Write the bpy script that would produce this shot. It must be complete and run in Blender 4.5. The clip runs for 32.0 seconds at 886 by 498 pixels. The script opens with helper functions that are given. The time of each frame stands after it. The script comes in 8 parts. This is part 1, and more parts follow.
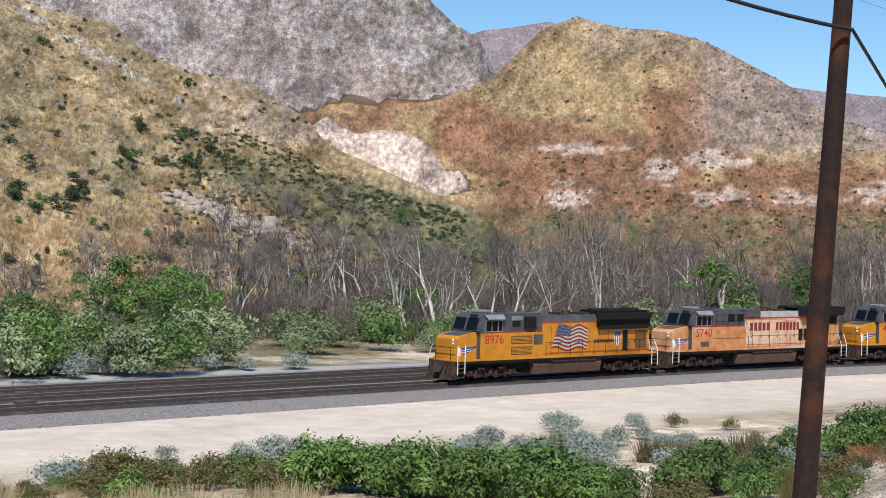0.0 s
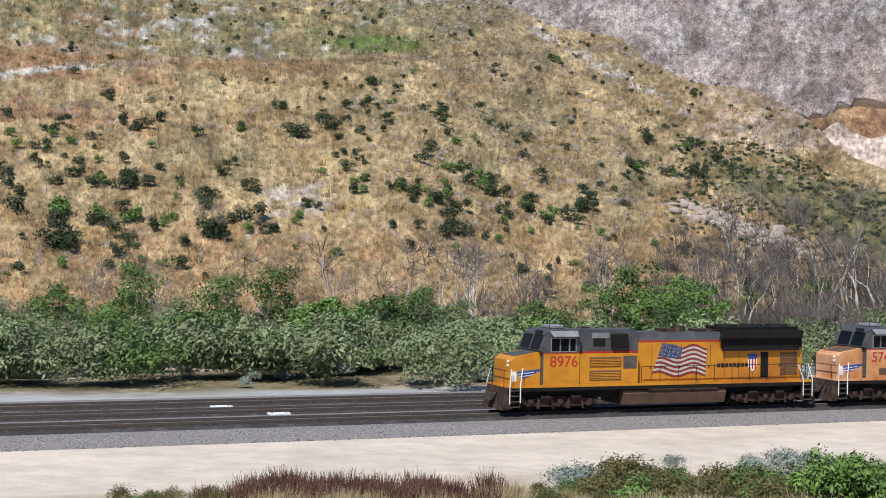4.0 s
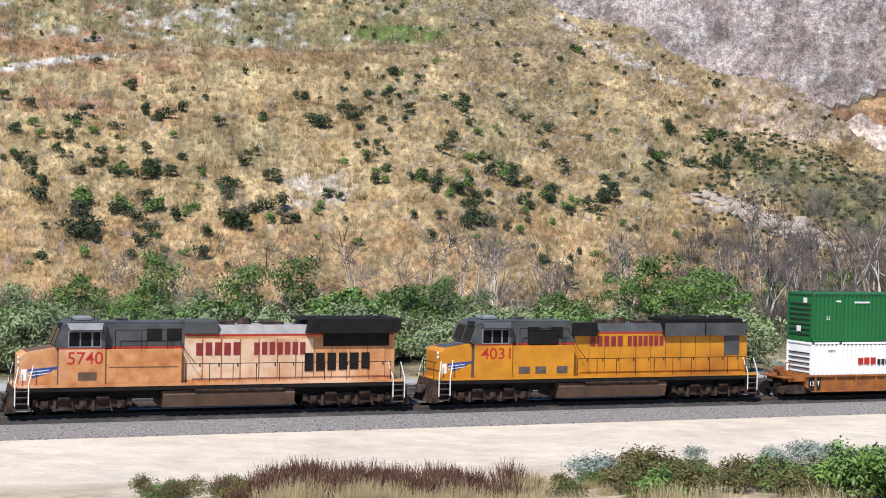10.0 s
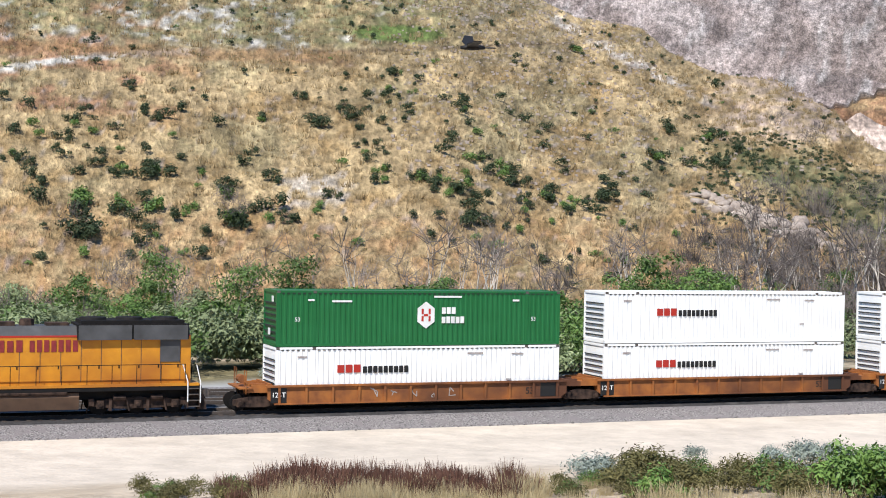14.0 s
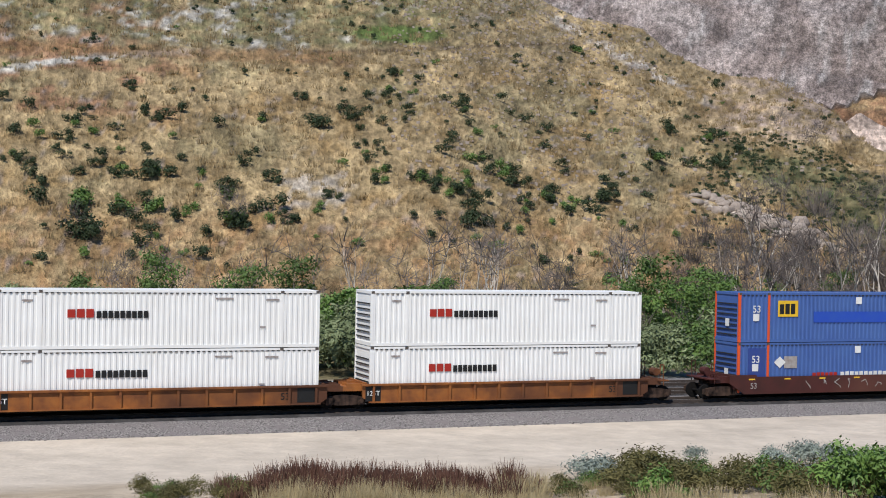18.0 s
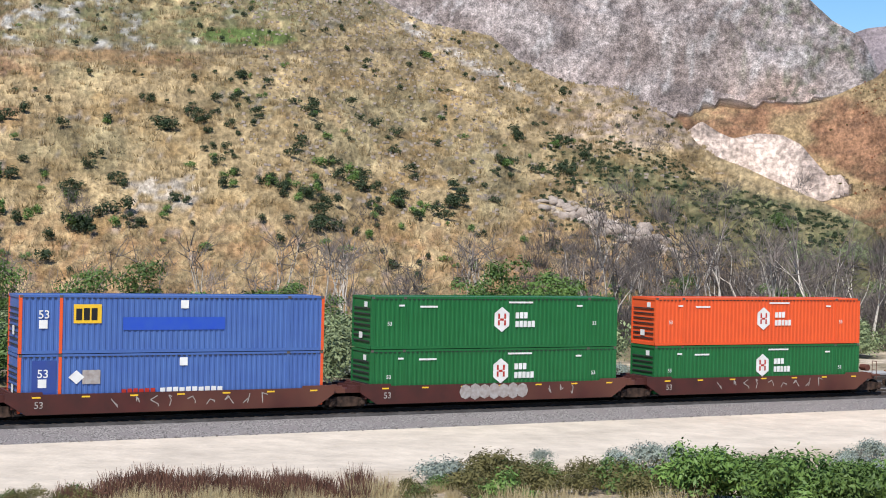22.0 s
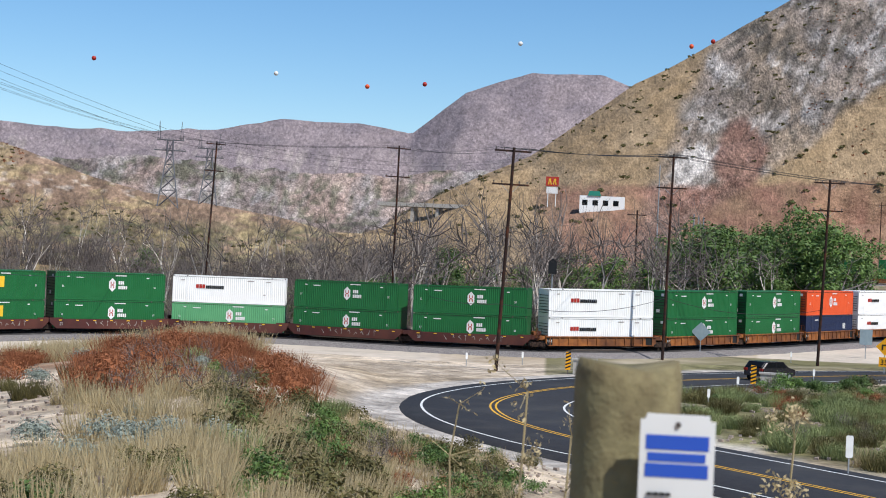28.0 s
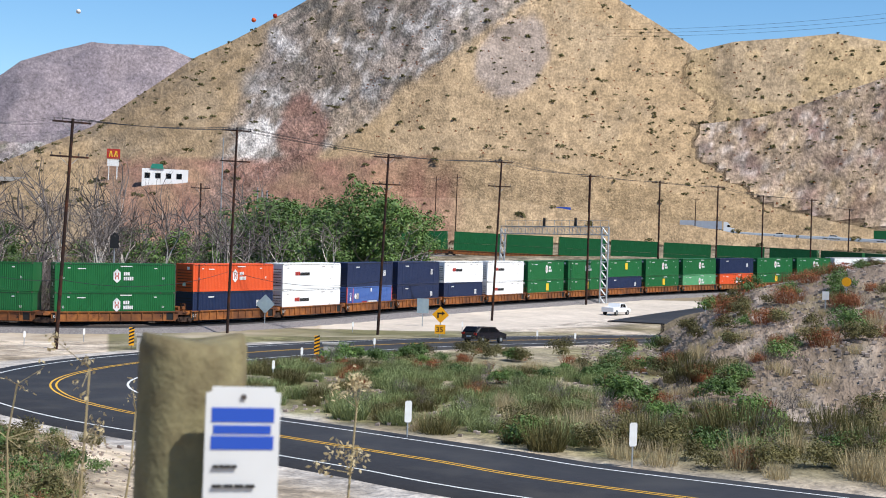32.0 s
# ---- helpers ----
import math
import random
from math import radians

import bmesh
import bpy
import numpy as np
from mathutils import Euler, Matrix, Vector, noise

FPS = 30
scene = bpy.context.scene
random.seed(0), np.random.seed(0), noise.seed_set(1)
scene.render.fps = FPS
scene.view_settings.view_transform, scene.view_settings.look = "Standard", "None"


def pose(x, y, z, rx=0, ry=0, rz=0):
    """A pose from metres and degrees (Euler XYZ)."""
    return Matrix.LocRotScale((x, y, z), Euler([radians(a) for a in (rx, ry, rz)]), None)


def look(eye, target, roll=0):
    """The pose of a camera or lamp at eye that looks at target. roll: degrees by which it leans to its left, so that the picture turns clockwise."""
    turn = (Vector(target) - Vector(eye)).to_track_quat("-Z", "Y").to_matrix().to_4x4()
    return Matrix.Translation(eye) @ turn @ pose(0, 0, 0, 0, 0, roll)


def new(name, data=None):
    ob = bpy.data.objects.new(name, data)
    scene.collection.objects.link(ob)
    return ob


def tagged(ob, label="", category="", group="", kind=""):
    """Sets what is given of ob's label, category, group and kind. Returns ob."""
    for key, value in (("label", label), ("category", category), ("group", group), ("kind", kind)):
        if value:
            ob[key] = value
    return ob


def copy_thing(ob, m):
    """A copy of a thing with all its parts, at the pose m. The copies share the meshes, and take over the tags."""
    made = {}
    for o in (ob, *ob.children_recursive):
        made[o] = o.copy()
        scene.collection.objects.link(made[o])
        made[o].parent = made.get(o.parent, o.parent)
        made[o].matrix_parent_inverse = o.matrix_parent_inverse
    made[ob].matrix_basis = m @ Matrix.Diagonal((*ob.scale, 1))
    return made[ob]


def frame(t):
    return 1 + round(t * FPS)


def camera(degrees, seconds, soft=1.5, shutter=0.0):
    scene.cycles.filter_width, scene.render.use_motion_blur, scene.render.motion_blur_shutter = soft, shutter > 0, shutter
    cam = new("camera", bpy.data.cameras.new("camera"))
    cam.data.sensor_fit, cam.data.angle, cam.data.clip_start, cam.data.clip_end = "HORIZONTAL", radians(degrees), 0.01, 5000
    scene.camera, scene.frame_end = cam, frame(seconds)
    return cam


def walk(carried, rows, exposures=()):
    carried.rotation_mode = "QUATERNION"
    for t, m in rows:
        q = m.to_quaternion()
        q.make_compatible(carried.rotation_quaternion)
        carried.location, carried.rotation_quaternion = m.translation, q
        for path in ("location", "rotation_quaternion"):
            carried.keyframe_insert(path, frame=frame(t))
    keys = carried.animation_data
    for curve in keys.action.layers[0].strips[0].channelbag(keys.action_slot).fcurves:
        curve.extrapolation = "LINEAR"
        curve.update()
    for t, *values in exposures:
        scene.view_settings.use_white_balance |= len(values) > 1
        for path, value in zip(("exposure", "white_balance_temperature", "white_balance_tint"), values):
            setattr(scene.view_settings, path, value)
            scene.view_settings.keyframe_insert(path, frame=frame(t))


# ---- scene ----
FOV = 33.080
cam = camera(FOV, 32.0, soft=1.0, shutter=0.0)
cam.data.dof.use_dof, cam.data.dof.focus_distance, cam.data.dof.aperture_fstop = True, 110.0, 8.0
EYE = (0.0, 0.0, 10.1)


def aim(yaw, pitch, roll):
    """A tripod head at EYE, yaw to the left of +y."""
    a, p = radians(yaw), radians(pitch)
    d = Vector((-math.sin(a) * math.cos(p), math.cos(a) * math.cos(p), math.sin(p)))
    return look(EYE, Vector(EYE) + d, roll)


PAN = [
    (0.0, -20.10, -0.21, 1.38),
    (0.5, -18.23, -0.22, 1.33),
    (1.0, -15.54, -0.24, 1.24),
    (1.5, -13.04, -0.24, 1.26),
    (2.0, -10.58, -0.24, 1.19),
    (2.5, -8.05, -0.26, 1.21),
    (3.0, -5.54, -0.26, 1.17),
    (3.5, -3.12, -0.25, 1.15),
    (4.0, -0.82, -0.25, 1.04),
    (4.5, 0.86, -0.23, 1.02),
    (6.5, 0.29, -0.56, 1.20),
    (7.0, 0.23, -0.58, 1.23),
    (7.5, 0.16, -0.60, 1.17),
    (8.0, 0.09, -0.62, 1.18),
    (8.5, 0.04, -0.62, 1.16),
    (9.0, 0.02, -0.62, 1.15),
    (10.0, -0.01, -0.63, 1.18),
    (12.0, -0.01, -0.63, 1.15),
    (14.0, -0.03, -0.63, 1.12),
    (17.0, -0.02, -0.61, 1.10),
    (19.0, -0.03, -0.63, 1.20),
    (20.0, -0.05, -0.64, 1.28),
    (20.5, -0.15, -0.57, 1.17),
    (21.0, -0.92, -0.48, 1.28),
    (21.5, -3.35, -0.38, 1.24),
    (22.0, -5.80, -0.31, 1.36),
    (22.5, -9.69, -0.23, 1.47),
    (23.0, -15.39, -0.14, 1.52),
    (23.5, -19.13, -0.11, 1.59),
    (24.0, -23.77, -0.05, 1.70),
    (24.5, -28.96, 0.02, 1.75),
    (25.0, -33.84, 0.06, 1.79),
    (25.5, -38.85, 0.13, 1.77),
    (27.5, -56.30, 0.63, 2.83),
    (28.0, -61.90, 0.54, 2.73),
    (28.5, -67.40, 0.46, 2.53),
    (29.0, -73.50, 0.35, 2.33),
    (29.5, -77.70, 0.46, 2.13),
    (30.0, -80.80, 0.48, 2.13),
    (30.5, -78.70, 0.46, 2.13),
    (31.0, -78.60, 0.28, 2.13),
    (31.5, -78.55, 0.24, 2.13),
    (32.0, -78.55, 0.22, 2.13),
]
walk(cam, [(t, aim(y, p, r)) for t, y, p, r in PAN], exposures=[(0, 0.12, 6380, 10), (4.5, 0.13, 6380, 10), (7, 0.29, 6380, 10), (14.5, 0.38, 6380, 10), (16.5, -0.12, 6420, 10), (21, -0.2, 6420, 10), (22, 0.25, 6380, 10), (23.5, 0.22, 6380, 10), (25, 0.02, 6380, 10), (26, 0.0, 6380, 10), (28, 0.05, 6280, 10), (30, 0.28, 6260, 10), (32, 0.25, 6280, 10)])


# ---- light ----
SUN_AZ, SUN_EL = 203.0, 53.0   # degrees to the right of +y, and above the horizon
world = bpy.data.worlds.new("sky")
scene.world = world
world.use_nodes = True
wn = world.node_tree
sky = wn.nodes.new("ShaderNodeTexSky")
sky.sky_type = "NISHITA"
sky.sun_disc = False
sky.sun_elevation, sky.sun_rotation = radians(SUN_EL), radians(SUN_AZ)
sky.air_density, sky.dust_density, sky.ozone_density = 1.0, 0.0, 4.0
wn.nodes["Background"].inputs["Strength"].default_value = 0.106
tone = wn.nodes.new("ShaderNodeHueSaturation")
tone.inputs["Saturation"].default_value, tone.inputs["Value"].default_value = 1.2, 1.1
wn.links.new(sky.outputs[0], tone.inputs["Color"])
wn.links.new(tone.outputs[0], wn.nodes["Background"].inputs["Color"])
sun = new("sun", bpy.data.lights.new("sun", "SUN"))
sun.data.energy, sun.data.angle, sun.data.color = 5.0, radians(0.53), (1.0, 0.96, 0.89)
sun.matrix_world = look((0, 0, 200), Vector((0, 0, 200)) - Vector((
    math.sin(radians(SUN_AZ)) * math.cos(radians(SUN_EL)), math.cos(radians(SUN_AZ)) * math.cos(radians(SUN_EL)), math.sin(radians(SUN_EL)))))
scene.view_settings.exposure = 0.0


# ---- materials ----
def material(name, colour, rough=0.8, metal=0.0, other=None, size=1.0, bump=0.0, bump_size=None, spread=0.5, third=None, vary=0.0, coords="Object", detail=6.0, spec=0.3, leaf=0.0):
    """A node material: two colours mixed by noise of a real-world size, a third at a larger one, fine relief, and a random shift per object."""
    m = bpy.data.materials.new(name)
    m.use_nodes = True
    t = m.node_tree
    b = t.nodes["Principled BSDF"]
    b.inputs["Roughness"].default_value, b.inputs["Metallic"].default_value = rough, metal
    b.inputs["Specular IOR Level"].default_value = spec
    co = t.nodes.new("ShaderNodeTexCoord").outputs[coords] if coords != "Position" else t.nodes.new("ShaderNodeNewGeometry").outputs["Position"]

    def noise_at(scale, lo, hi, det=detail):
        n = t.nodes.new("ShaderNodeTexNoise")
        n.inputs["Scale"].default_value, n.inputs["Detail"].default_value = scale, det
        t.links.new(co, n.inputs["Vector"])
        r = t.nodes.new("ShaderNodeMapRange")
        r.inputs["From Min"].default_value, r.inputs["From Max"].default_value = lo, hi
        t.links.new(n.outputs["Fac"], r.inputs["Value"])
        return r.outputs["Result"], n.outputs["Fac"]

    def mix(fac, a, c):
        n = t.nodes.new("ShaderNodeMix")
        n.data_type = "RGBA"
        if isinstance(fac, float):
            n.inputs[0].default_value = fac
        else:
            t.links.new(fac, n.inputs[0])
        for k, v in ((6, a), (7, c)):
            if isinstance(v, tuple):
                n.inputs[k].default_value = (*v, 1)
            else:
                t.links.new(v, n.inputs[k])
        return n.outputs[2]
    c = colour
    if other:
        f, _ = noise_at(1.0 / size, 0.5 - spread / 2, 0.5 + spread / 2)
        c = mix(f, colour, other)
    if third:
        f, _ = noise_at(0.13 / size, 0.5, 0.68, 3.0)
        c = mix(f, c, third)
    if vary:
        o = t.nodes.new("ShaderNodeObjectInfo")
        h = t.nodes.new("ShaderNodeHueSaturation")
        r = t.nodes.new("ShaderNodeMapRange")
        r.inputs["To Min"].default_value, r.inputs["To Max"].default_value = 1 - vary, 1 + vary
        t.links.new(o.outputs["Random"], r.inputs["Value"])
        t.links.new(r.outputs["Result"], h.inputs["Value"])
        if isinstance(c, tuple):
            h.inputs["Color"].default_value = (*c, 1)
        else:
            t.links.new(c, h.inputs["Color"])
        c = h.outputs["Color"]
    if isinstance(c, tuple):
        b.inputs["Base Color"].default_value = (*c, 1)
    else:
        t.links.new(c, b.inputs["Base Color"])
    if bump:
        _, f = noise_at(1.0 / (bump_size or size * 0.3), 0, 1)
        n = t.nodes.new("ShaderNodeBump")
        n.inputs["Strength"].default_value, n.inputs["Distance"].default_value = 1.0, bump
        t.links.new(f, n.inputs["Height"])
        t.links.new(n.outputs["Normal"], b.inputs["Normal"])
    if leaf:      # light through thin leaves
        tr = t.nodes.new("ShaderNodeBsdfTranslucent")
        if isinstance(c, tuple):
            tr.inputs["Color"].default_value = (*c, 1)
        else:
            t.links.new(c, tr.inputs["Color"])
        ms = t.nodes.new("ShaderNodeMixShader")
        ms.inputs[0].default_value = leaf
        t.links.new(b.outputs[0], ms.inputs[1])
        t.links.new(tr.outputs[0], ms.inputs[2])
        t.links.new(ms.outputs[0], t.nodes["Material Output"].inputs["Surface"])
    return m


M = {
    "ballast": material("ballast", (0.33, 0.30, 0.285), 0.95, other=(0.07, 0.062, 0.06), size=0.085, spread=0.3, bump=0.05, bump_size=0.07, third=(0.20, 0.175, 0.17)),
    "oily_bed": material("oily_bed", (0.024, 0.022, 0.022), 0.95, other=(0.055, 0.05, 0.048), size=0.15, bump=0.04, bump_size=0.1, third=(0.08, 0.073, 0.07)),
    "sleeper_wood": material("sleeper_wood", (0.030, 0.022, 0.018), 0.9, other=(0.060, 0.045, 0.036), size=0.2, bump=0.01, vary=0.3),
    "rail": material("rail", (0.03, 0.024, 0.021), 0.7, 0.2, other=(0.055, 0.04, 0.032), size=0.3),
    "rail_head": material("rail_head", (0.26, 0.245, 0.235), 0.65, 0.1, other=(0.17, 0.15, 0.14), size=0.4),
    "asphalt": material("asphalt", (0.022, 0.022, 0.025), 0.85, other=(0.035, 0.034, 0.036), size=0.4, bump=0.004, bump_size=0.02, third=(0.045, 0.043, 0.042)),
    "pale_asphalt": material("pale_asphalt", (0.20, 0.20, 0.20), 0.85, other=(0.14, 0.14, 0.14), size=1.5, third=(0.24, 0.235, 0.23)),
    "white_line": material("white_line", (0.75, 0.75, 0.72), 0.7, other=(0.55, 0.55, 0.52), size=0.3),
    "yellow_line": material("yellow_line", (0.75, 0.42, 0.03), 0.7, other=(0.55, 0.3, 0.03), size=0.3),
    "pole_wood": material("pole_wood", (0.030, 0.013, 0.009), 0.85, other=(0.014, 0.008, 0.006), size=0.12, bump=0.01, third=(0.085, 0.026, 0.010), spread=0.3),
    "white_box": material("white_box", (0.86, 0.86, 0.84), 0.45, other=(0.78, 0.77, 0.74), size=1.2, third=(0.80, 0.79, 0.76), spread=0.5),
    "green_box": material("green_box", (0.012, 0.11, 0.03), 0.4, other=(0.016, 0.13, 0.04), size=1.2),
    "pale_green_box": material("pale_green_box", (0.09, 0.30, 0.13), 0.5, other=(0.12, 0.34, 0.16), size=1.2),
    "blue_box": material("blue_box", (0.055, 0.11, 0.32), 0.45, other=(0.07, 0.14, 0.36), size=1.2),
    "navy_box": material("navy_box", (0.012, 0.022, 0.06), 0.45, other=(0.02, 0.03, 0.075), size=1.2),
    "orange_box": material("orange_box", (0.72, 0.10, 0.025), 0.45, other=(0.62, 0.085, 0.025), size=1.2),
    "red_box": material("red_box", (0.45, 0.03, 0.02), 0.45, other=(0.38, 0.03, 0.02), size=1.2),
    "pale_box": material("pale_box", (0.55, 0.62, 0.72), 0.45, other=(0.48, 0.55, 0.66), size=1.2),
    "yellow_car": material("yellow_car", (0.36, 0.13, 0.03), 0.7, other=(0.16, 0.055, 0.022), size=0.7, third=(0.10, 0.04, 0.02), spread=0.4),
    "maroon_car": material("maroon_car", (0.085, 0.022, 0.018), 0.65, other=(0.05, 0.018, 0.015), size=0.8, third=(0.12, 0.045, 0.03)),
    "armour_yellow": material("armour_yellow", (0.60, 0.26, 0.018), 0.45, other=(0.42, 0.16, 0.014), size=0.6, third=(0.34, 0.12, 0.018), spread=0.6),
    "faded_yellow": material("faded_yellow", (0.58, 0.28, 0.115), 0.6, other=(0.36, 0.125, 0.04), size=0.55, third=(0.66, 0.42, 0.27), spread=0.45),
    "loco_grey": material("loco_grey", (0.085, 0.086, 0.088), 0.55, other=(0.04, 0.04, 0.041), size=0.8),
    "visor_grey": material("visor_grey", (0.24, 0.25, 0.26), 0.5, other=(0.15, 0.15, 0.155), size=0.5),
    "faded_pale": material("faded_pale", (0.66, 0.50, 0.38), 0.65, other=(0.55, 0.34, 0.19), size=0.5, third=(0.42, 0.20, 0.09), spread=0.4),
    "silver_roof": material("silver_roof", (0.36, 0.34, 0.34), 0.55, other=(0.20, 0.18, 0.17), size=0.7),
    "black": material("black", (0.007, 0.007, 0.007), 0.75, other=(0.016, 0.013, 0.012), size=0.5, spec=0.15),
    "truck_grime": material("truck_grime", (0.018, 0.013, 0.011), 0.85, other=(0.085, 0.052, 0.038), size=0.3, spread=0.35, spec=0.15),
    "tank": material("tank", (0.15, 0.09, 0.055), 0.7, other=(0.075, 0.045, 0.03), size=0.7),
    "glass": material("glass", (0.006, 0.007, 0.009), 0.2, spec=0.12),
}


# ---- building helpers ----
def box(bm, x0, x1, y0, y1, z0, z1, m=None):
    """An axis-aligned block, turned by m where given."""
    v = [bm.verts.new((x, y, z)) for x in (x0, x1) for y in (y0, y1) for z in (z0, z1)]
    for f in ((0, 1, 3, 2), (4, 6, 7, 5), (0, 4, 5, 1), (2, 3, 7, 6), (0, 2, 6, 4), (1, 5, 7, 3)):
        bm.faces.new([v[i] for i in f])
    if m:
        bmesh.ops.transform(bm, matrix=m, verts=v)
    return v


def tube(bm, a, b, ra, rb=None, n=8, caps=True):
    """A round bar from a to b, tapering from ra to rb."""
    a, b = Vector(a), Vector(b)
    rb = ra if rb is None else rb
    q = (b - a).to_track_quat("Z", "Y")
    rings = []
    for p, r in ((a, ra), (b, rb)):
        rings.append([bm.verts.new(p + q @ Vector((r * math.cos(k * 2 * math.pi / n), r * math.sin(k * 2 * math.pi / n), 0))) for k in range(n)])
    for k in range(n):
        bm.faces.new((rings[0][k], rings[0][(k + 1) % n], rings[1][(k + 1) % n], rings[1][k]))
    if caps:
        bm.faces.new(rings[0][::-1])
        bm.faces.new(rings[1])
    return rings


def prism(bm, outline, lo, hi, axis="y"):
    """A solid from an outline in the other two axes, drawn from lo to hi along axis."""
    def at(p, h):
        u, w = p
        return {"y": (u, h, w), "x": (h, u, w), "z": (u, w, h)}[axis]
    a = [bm.verts.new(at(p, lo)) for p in outline]
    b = [bm.verts.new(at(p, hi)) for p in outline]
    n = len(outline)
    bm.faces.new(a)
    bm.faces.new(b[::-1])
    for k in range(n):
        bm.faces.new((a[k], b[k], b[(k + 1) % n], a[(k + 1) % n]))


def mesh_of(name, bm, mat, smooth=False):
    bmesh.ops.recalc_face_normals(bm, faces=bm.faces)
    me = bpy.data.meshes.new(name)
    bm.to_mesh(me)
    bm.free()
    me.materials.append(M[mat] if isinstance(mat, str) else mat)
    if smooth:
        me.polygons.foreach_set("use_smooth", [True] * len(me.polygons))
    return me


def part(name, bm, mat, parent=None, label="", smooth=False):
    """Links a bmesh (or a ready mesh) as one mesh object under a thing or a part."""
    me = mesh_of(name, bm, mat, smooth) if isinstance(bm, bmesh.types.BMesh) else bm
    ob = new(name, me)
    ob.parent = parent
    if label:
        ob["label"] = label
    return ob


def thing(name, label, category, group="", m=None):
    ob = new(name)
    tagged(ob, label, category, group)
    if m:
        ob.matrix_basis = m
    return ob


def grid_mesh(name, co, nu, nv, mat, wrap=False):
    """A mesh from a grid of nu rows of nv points."""
    i = np.arange(nu - 1)[:, None] * nv + np.arange(nv - 1)[None]
    q = np.stack([i, i + nv, i + nv + 1, i + 1], -1).reshape(-1, 4)
    me = bpy.data.meshes.new(name)
    me.vertices.add(len(co))
    me.vertices.foreach_set("co", co.astype(np.float32).ravel())
    me.loops.add(q.size)
    me.loops.foreach_set("vertex_index", q.ravel().astype(np.int32))
    me.polygons.add(len(q))
    me.polygons.foreach_set("loop_start", np.arange(0, q.size, 4, dtype=np.int32))
    me.polygons.foreach_set("use_smooth", np.ones(len(q), bool))
    me.update(calc_edges=True)
    me.materials.append(M[mat] if isinstance(mat, str) else mat)
    return me


def polar(a, r, z=0.0):
    """A point at a degrees to the right of +y and r metres from the tripod."""
    return Vector((r * math.sin(radians(a)), r * math.cos(radians(a)), z))


# ---- lines of the plan: the main track, the road ----
def spline(points, step=1.0):
    """A smooth line through the points, sampled about every step metres."""
    p = np.array(points, float)
    p = np.vstack([2 * p[0] - p[1], p, 2 * p[-1] - p[-2]])
    out = []
    for k in range(1, len(p) - 2):
        n = max(2, int(np.linalg.norm(p[k + 1] - p[k]) / step))
        u = np.arange(n)[:, None] / n
        a, b, c, d = p[k - 1:k + 3]
        out.append(0.5 * (2 * b + (c - a) * u + (2 * a - 5 * b + 4 * c - d) * u ** 2 + (3 * b - a - 3 * c + d) * u ** 3))
    return np.vstack(out + [p[-2:-1]])


TRACK = spline([(-276, -27.6, 0.75), (-200, 2.4, 0.75), (-100, 41.9, 0.75), (-50, 61.6, 0.75), (-20, 73.5, 0.75), (3.2, 82.6, 0.75), (33.4, 94.4, 0.75),
                (60, 103.8, 0.8), (80, 108.5, 0.9), (95, 110.6, 1.0), (111, 110.5, 1.1), (124, 106.5, 1.2), (133, 98.5, 1.3), (137, 88, 1.4), (138.3, 77, 1.5), (140, 68, 1.65), (145, 60, 1.85), (155, 54, 2.1), (172, 48.5, 2.45),
                (197, 42.5, 2.9), (232, 32, 3.5), (268, 17, 4.5), (298, 1, 5.4), (325, -18, 6.3), (352, -36, 7.2), (380, -33, 8.0), (396, -11, 8.8),
                (395, 29, 9.4), (388, 62, 9.9), (384, 90, 9.6), (396, 122, 4), (440, 150, -12), (520, 180, -24), (1200, 400, -40)])
TRACK_S = np.concatenate([[0], np.cumsum(np.linalg.norm(np.diff(TRACK, axis=0), axis=1))])
TRACK_S -= TRACK_S[np.argmin(np.abs(TRACK[:, 0]) + (TRACK[:, 1] > 120) * 999)]


def on_track(s, side=0.0):
    """The place on the main track s metres along it, side metres to the left of its way up the line."""
    p = np.array([np.interp(s, TRACK_S, TRACK[:, k]) for k in range(3)])
    q = np.array([np.interp(s + 0.5, TRACK_S, TRACK[:, k]) - np.interp(s - 0.5, TRACK_S, TRACK[:, k]) for k in range(3)])
    q /= np.linalg.norm(q)
    return Vector((p[0] - side * q[1], p[1] + side * q[0], p[2]))


ROAD = spline([(24, -95, 2), (36, -50, 2), (47, -14, 2), (53.5, 5, 2), (57.5, 12, 2), (61.7, 19.4, 2), (66.5, 28, 2), (72.5, 34.5, 2), (80.5, 38.8, 2), (91, 40.2, 2),
               (103, 38.8, 2), (116, 35, 2), (134, 27.5, 2), (157, 12.5, 2), (180, -8, 2), (210, -40, 2), (250, -90, 2)])
FREEWAY = spline([(540 * math.sin(radians(b)), 540 * math.cos(radians(b)), 10.1 + 1.3 * (h - 10.1)) for b, h in ((76.6, 19.8), (77.4, 20.0), (81, 20.4), (85.3, 19.6), (89.6, 18.6), (95, 17.7), (101, 17), (108, 16.5), (118, 16))], 3.0)
SIDE_ROAD = spline([(196, 12, 2.2), (222, 6, 2.8), (250, -3, 3.6), (285, -18, 4.6), (315, -36, 5.6), (350, -58, 6.6)])


def near_line(x, y, line):
    """Distance to a line and its height there, for arrays of places."""
    best = np.full(x.shape, 1e9)
    h = np.zeros(x.shape)
    for k in range(0, len(line), 3):
        d = (x - line[k, 0]) ** 2 + (y - line[k, 1]) ** 2
        m = d < best
        best[m] = d[m]
        h[m] = line[k, 2]
    return np.sqrt(best), h


# ---- ground: one sheet out to the horizon ----
def smooth(u):
    u = np.clip(u, 0, 1)
    return u * u * (3 - 2 * u)


